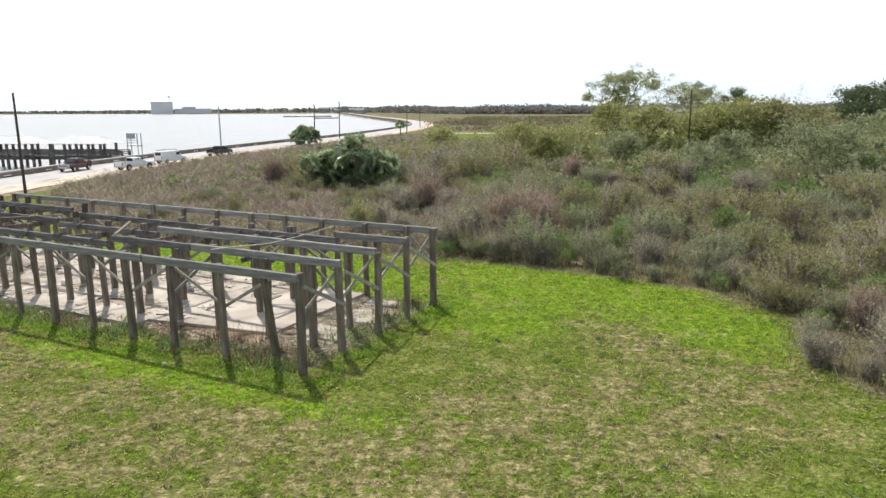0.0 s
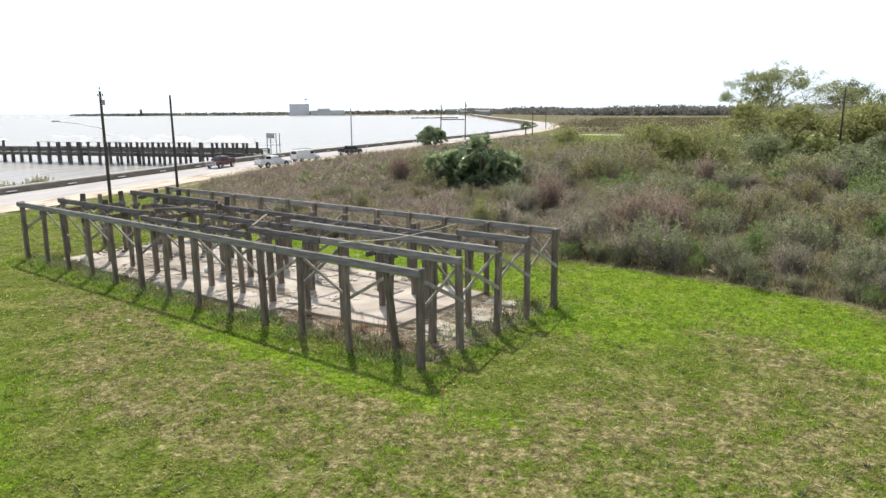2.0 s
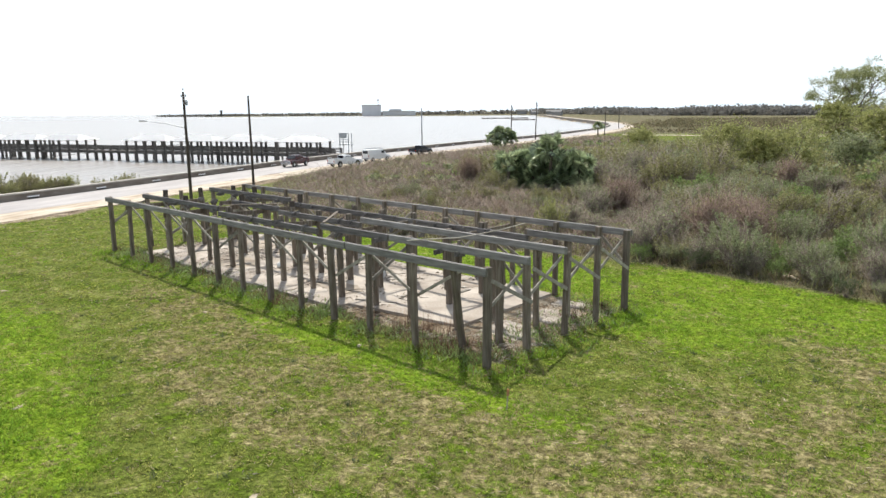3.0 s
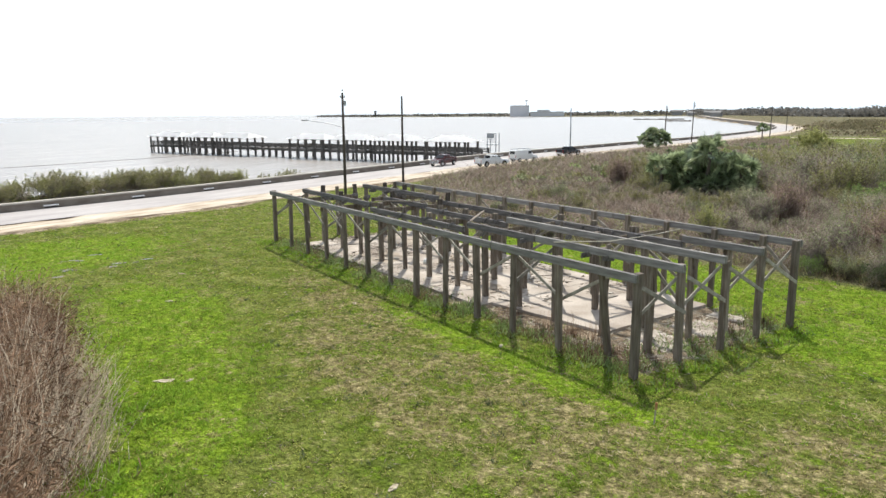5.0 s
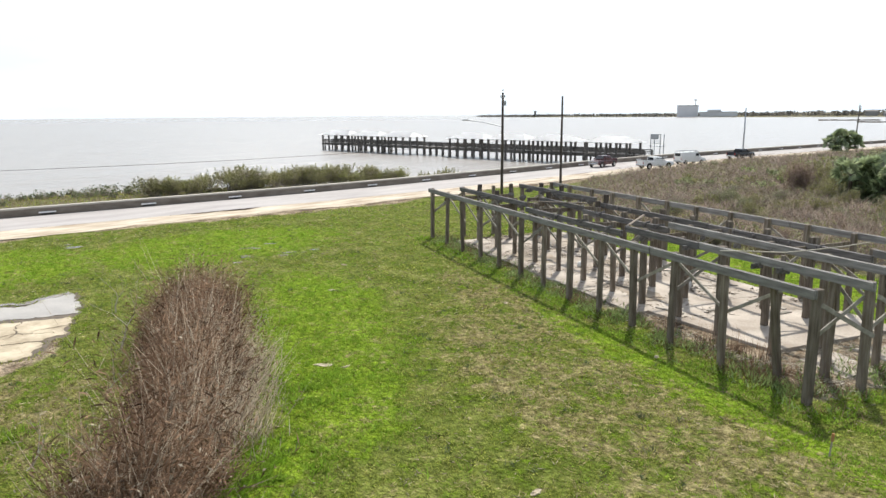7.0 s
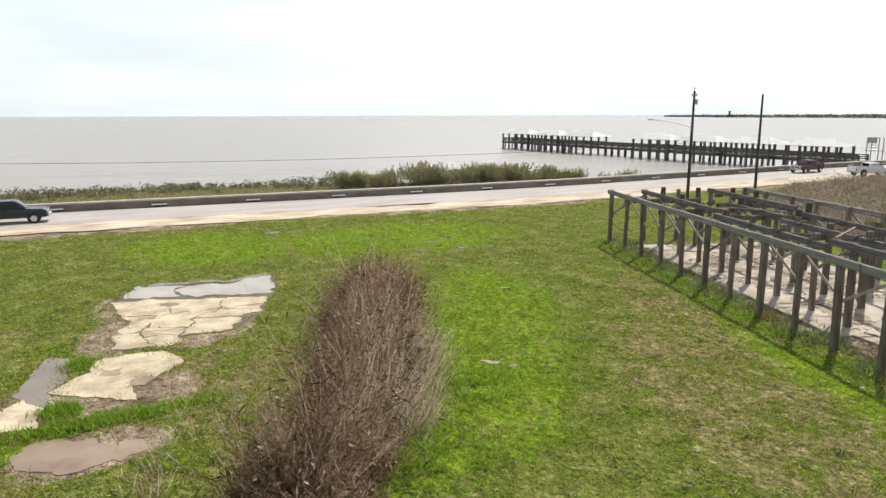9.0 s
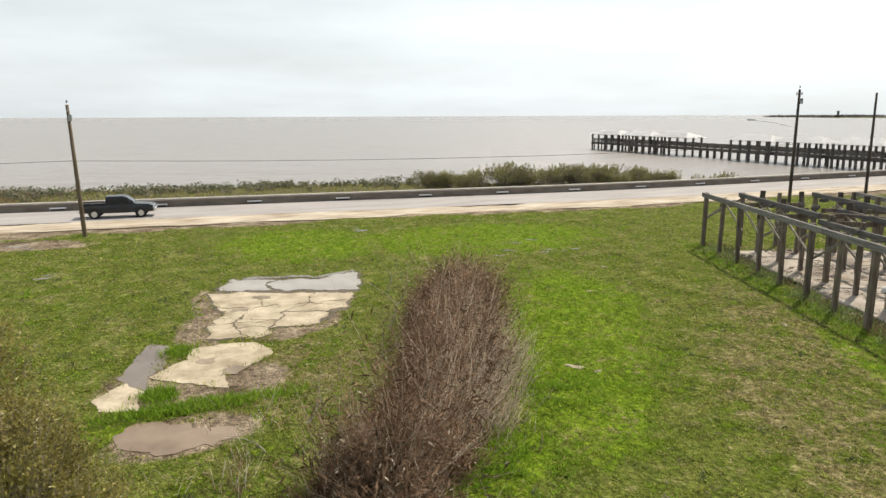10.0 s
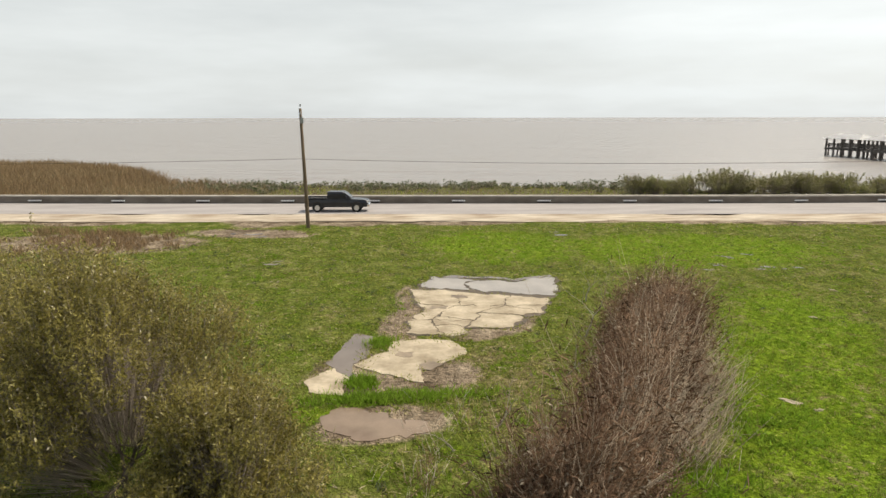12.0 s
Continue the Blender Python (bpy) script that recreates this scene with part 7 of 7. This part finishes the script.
# ---- shore plants and marsh ----
def shore():
    rng = np.random.default_rng(51)
    for k in range(44):
        y = 34 + 29 * rng.random()
        x = np.interp(y, [30, 45, 56, 64], [-88, -82.5, -78, -73.5]) + rng.normal(0, 1.6)
        place(P["olive"][k % 2] if k % 3 else P["yellow"][0], x, y, rng.uniform(0.7, 1.1) * (0.6 if k % 3 == 0 else 1.0), rng)
    for x, y, s in ((-72.6, 69.5, 0.9), (-71.6, 72.5, 1.0), (-71.0, 74.5, 0.7)):
        place(P["olive"][0], x, y, s, rng)
    MARSH = [(-79, -40), (-76, -12), (-73.5, 9), (-70.5, 32), (-69, 48), (-74, 62), (-88, 54), (-98, 38), (-104, 15), (-105, 0), (-111, -24), (-138, -36), (-156, -52), (-176, -95), (-100, -110)]
    b = grounded(sample_poly(rng, MARSH, 52000))
    tall = np.clip((-b[:, 1] - 10) / 12, 0, 1)
    f = rng.random(len(b)) < 0.25 + 0.7 * tall
    stuff("marsh_reeds", [blades(rng, b[f], 0.32 + 1.0 * tall[f], 0.10, 0.4)], M["marsh_tan"], "tan marsh reeds along the shore", "marsh grass")
    stuff("marsh_grass", [blades(rng, b[~f], 0.32, 0.10, 0.6)], M["grass_blade"], "green marsh grass behind the seawall", "marsh grass")
    sets, twig = [], []
    for k in range(210):
        y = rng.uniform(-26, 44)
        x = np.interp(y, [-26, 0, 20, 44], [-101, -99, -98, -90]) + rng.normal(0, 3.0)
        q = rng.uniform(0.6, 1.5)
        zb = ground_z(x, y)
        lob = [(x + rng.normal(0, q * 0.6), y + rng.normal(0, q * 0.6), zb + q * rng.uniform(0.2, 0.6), q * 0.5, q * 0.5, q * 0.35) for _ in range(3)]
        sets.append(leaves(rng, in_lobes(rng, 60, lob, 0.4), 0.26, 0.14, up=0.3))
        t = in_lobes(rng, 30, lob, 0.8)
        twig.append(spikes(rng, np.column_stack([t[:, :2] * 0.7 + np.array([x, y]) * 0.3, np.full(30, zb)]), t + np.array([0, 0, 0.35]), 0.018))
    stuff("shore_scrub", sets, M["leaf_dark"], "low dark scrub along the water's edge", "scrub")
    stuff("shore_twigs", twig, M["twig"], "grey-brown stalks along the water's edge", "scrub")
    # reed bed at the lawn's far edge
    bed = [(-57, -14), (-50, -13), (-46, -20), (-48, -34), (-62, -34)]
    xy = sample_poly(rng, bed, 9000)
    lumps = np.array([value(p, q, 3.0) + 0.5 * value(p, q, 1.0) for p, q in xy])
    b, hh = grounded(xy[lumps > -0.1]), (0.45 + 0.8 * np.clip(lumps, 0, 1))[lumps > -0.1]
    stuff("reed_bed", [blades(rng, b, hh, 0.06, 0.45)], M["marsh_tan"], "ragged tan reed bed at the lawn's edge", "reeds")


shore()


# ---- far fields and woods ----
def far_land():
    rng = np.random.default_rng(61)
    # belt of woods along the horizon: many small leaf clumps on uneven crowns
    n = 2600
    t = rng.random(n)
    cx = -330 + 1500 * t
    cy = np.interp(t, [0, 0.08, 0.2, 0.35, 0.6, 1], [1500, 1300, 930, 800, 760, 700]) + rng.uniform(0, 120, n)
    h = rng.uniform(9, 15.5, n) * (1 + 0.12 * np.sin(cx / 31.0))
    sets = []
    for i in range(40):
        c = np.column_stack([cx + rng.normal(0, 9, n), cy + rng.normal(0, 9, n), h * rng.uniform(0.0, 0.85, n) * rng.uniform(0.6, 1, n)])
        sets.append(leaves(rng, c, 3.4, 2.6))
    for i in range(7):                                 # the shaded foot of the belt
        sets.append(leaves(rng, np.column_stack([cx + rng.normal(0, 9, n), cy + rng.normal(0, 6, n), h * rng.uniform(0.0, 0.5, n)]), 7.5, 5.0))
    stuff("far_woods", sets, M["woods"], "belt of far woods along the horizon, distance haze in its grey-green colour", "woods")
    # thin strip of trees on the far shore and the spit
    n = 700
    t = rng.random(n)
    cx = np.interp(t, [0, 0.3, 0.5, 1], [-330, -720, -1150, -1520])
    cy = np.interp(t, [0, 0.3, 0.5, 1], [1430, 1455, 1590, 1690]) + rng.uniform(0, 40, n)
    hh = np.interp(t, [0, 0.4, 0.7, 1], [9, 5, 3.2, 2.2])
    sets = [leaves(rng, np.column_stack([cx + rng.normal(0, 6, n), cy, hh * rng.uniform(0.1, 1.0, n)]), 8.0, 4.0) for _ in range(5)]
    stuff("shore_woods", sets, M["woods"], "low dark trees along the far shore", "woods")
    # marsh beyond the field
    b = np.column_stack([rng.uniform(-20, 320, 40000), 262 + 420 * rng.random(40000), rng.uniform(0, 0.5, 40000)])
    b = b[np.array([value(p, q, 40.0) + 0.5 * value(p, q, 12.0) for p, q in b[:, :2]]) > -0.1]
    stuff("field_scrub", [leaves(rng, b, 1.3, 0.6)], M["straw"], "brown marsh scrub beyond the field", "scrub")
    n = 420
    c0 = np.column_stack([rng.uniform(-28, 190, n), rng.uniform(290, 470, n), np.zeros(n)])
    sets = [leaves(rng, c0 + np.column_stack([rng.normal(0, 1.8, n), rng.normal(0, 1.8, n), rng.uniform(0.2, 3.0, n)]), 0.7, 0.5) for _ in range(50)]
    stuff("field_trees", sets, M["straw"], "low scrub trees beyond the field", "scrub")
    # pale track across the field
    vs, fs = [], []
    for i in range(30):
        x = -24 + 3.2 * i
        y = 252 - 10 * math.sin(i / 12)
        vs += [(x, y - 2.6, 0.06), (x, y + 2.6, 0.06)]
        if i:
            fs.append((2 * i - 2, 2 * i, 2 * i + 1, 2 * i - 1))
    tagged(new("track", mesh_of("track", vs, fs, M["sand"])), "pale sandy track across the field", "track", kind="structure")
    # breakwaters in the far bay
    for x0, y0, x1, y1 in ((-245, 830, -190, 845), (-175, 700, -150, 705)):
        m, d = between((x0, y0, -1.2), (x1, y1, -1.2))
        bm = bmesh.new()
        for k in range(int(d / 3)):
            box(bm, -d / 2 + 3 * k, rng.normal(0, 0.5), rng.normal(0.1, 0.2), 3.4, 3.0, 1.6, 0.3)
        ob = part("breakwater", bm, M["wall"])
        ob.matrix_basis = m
        tagged(ob, "low dark rock breakwater in the bay", "breakwater", kind="stuff")


far_land()


# ---- small things ----
def small_things():
    rng = np.random.default_rng(71)
    root = thing("survey_stake", pose(-5.68, 18.2, 0, 4, 3, 20), "thin orange-tipped survey stake in the lawn", "stake")
    box_part("stick", (0.04, 0.025, 0.75), M["brace"], root, (0, 0, 0.3), 0.004)
    box_part("flag", (0.07, 0.05, 0.22), M["stake"], root, (0, 0, 0.6), 0.004, "orange ribbon")
    for x, y, a, b in ((-20.9, 13.1, 0.75, 0.3), (-20.2, 13.6, 0.4, 0.18), (-21.3, 23.9, 0.35, 0.2), (4.6, 39.3, 1.1, 0.5), (-29.5, 19.8, 0.4, 0.25), (-34, 24, 0.6, 0.2), (-10.2, 11.6, 0.4, 0.2), (-24.5, 30.0, 0.3, 0.2), (-12.6, 22.1, 0.3, 0.2)):
        bm = bmesh.new()
        bmesh.ops.create_icosphere(bm, subdivisions=2, radius=0.5)
        for v in bm.verts:
            v.co *= 1 + 0.9 * noise.noise(v.co * 4 + Vector((x, y, 0)))
        bmesh.ops.scale(bm, vec=(a, b * 0.8, 0.09), verts=bm.verts)
        ob = part("rubble", bm, M["pad"])
        ob.matrix_basis = pose(x, y, ground_z(x, y) + 0.012, 0, 0, rng.uniform(0, 180))
        tagged(ob, "pale lump of broken concrete in the grass", "rubble", "rubble lumps")
    # boards and rubbish on the slab
    for k in range(16):
        u, v = rng.uniform(5, 29), rng.uniform(2.5, 9)
        p = in_frame(u, v, 0.2)
        ob = box_part("board", (rng.uniform(0.6, 2.4), rng.uniform(0.1, 0.22), 0.05), M["brace"], None, bevel=0.006, m=pose(p.x, p.y, 0.178, 0, 0, rng.uniform(0, 180)))
        tagged(ob, "loose grey board lying on the slab", "board", "loose boards")
    for u, v, s in ((12.8, 6.4, 0.6), (13.6, 6.9, 0.45), (18.9, 4.2, 0.4)):
        p = in_frame(u, v)
        bm = bmesh.new()
        bmesh.ops.create_icosphere(bm, subdivisions=2, radius=0.5)
        for q in bm.verts:
            q.co *= 1 + 0.5 * noise.noise(q.co * 2.5 + Vector((u, v, 0)))
        bmesh.ops.scale(bm, vec=(s * 1.3, s, s * 0.9), verts=bm.verts)
        ob = part("rubbish_bag", bm, M["litter"], smooth=True)
        ob.matrix_basis = pose(p.x, p.y, 0.15 + 0.3 * s)
        tagged(ob, "pale crumpled rubbish heap on the slab", "rubbish", "rubbish on the slab")
    # thin bare saplings by the pads
    for x, y, h, lean in ((-28.0, 8.6, 3.0, (-0.35, 0.1, 1)), (-24.0, 6.6, 1.9, (0.6, 0.5, 0.8)), (-20.2, 3.2, 1.7, (-0.5, 0.9, 0.6)), (-19.0, 2.0, 1.5, (0.4, -0.6, 0.8)), (-33.5, 10.5, 2.2, (0.2, 0.2, 1))):
        r = np.random.default_rng(int(-x * 10))
        root = thing("sapling", pose(x, y, ground_z(x, y)), "thin bare pale sapling beside the old concrete", "sapling")
        segs, ends = branching(r, (0, 0, -0.1), h, 0.5, 5, 2, 0.042, 0.8, 0.2, lean)
        v, f = tubes(segs, 4)
        piece("stem", mesh_of("stem", v, f, M["twig_pale"]), root)


small_things()
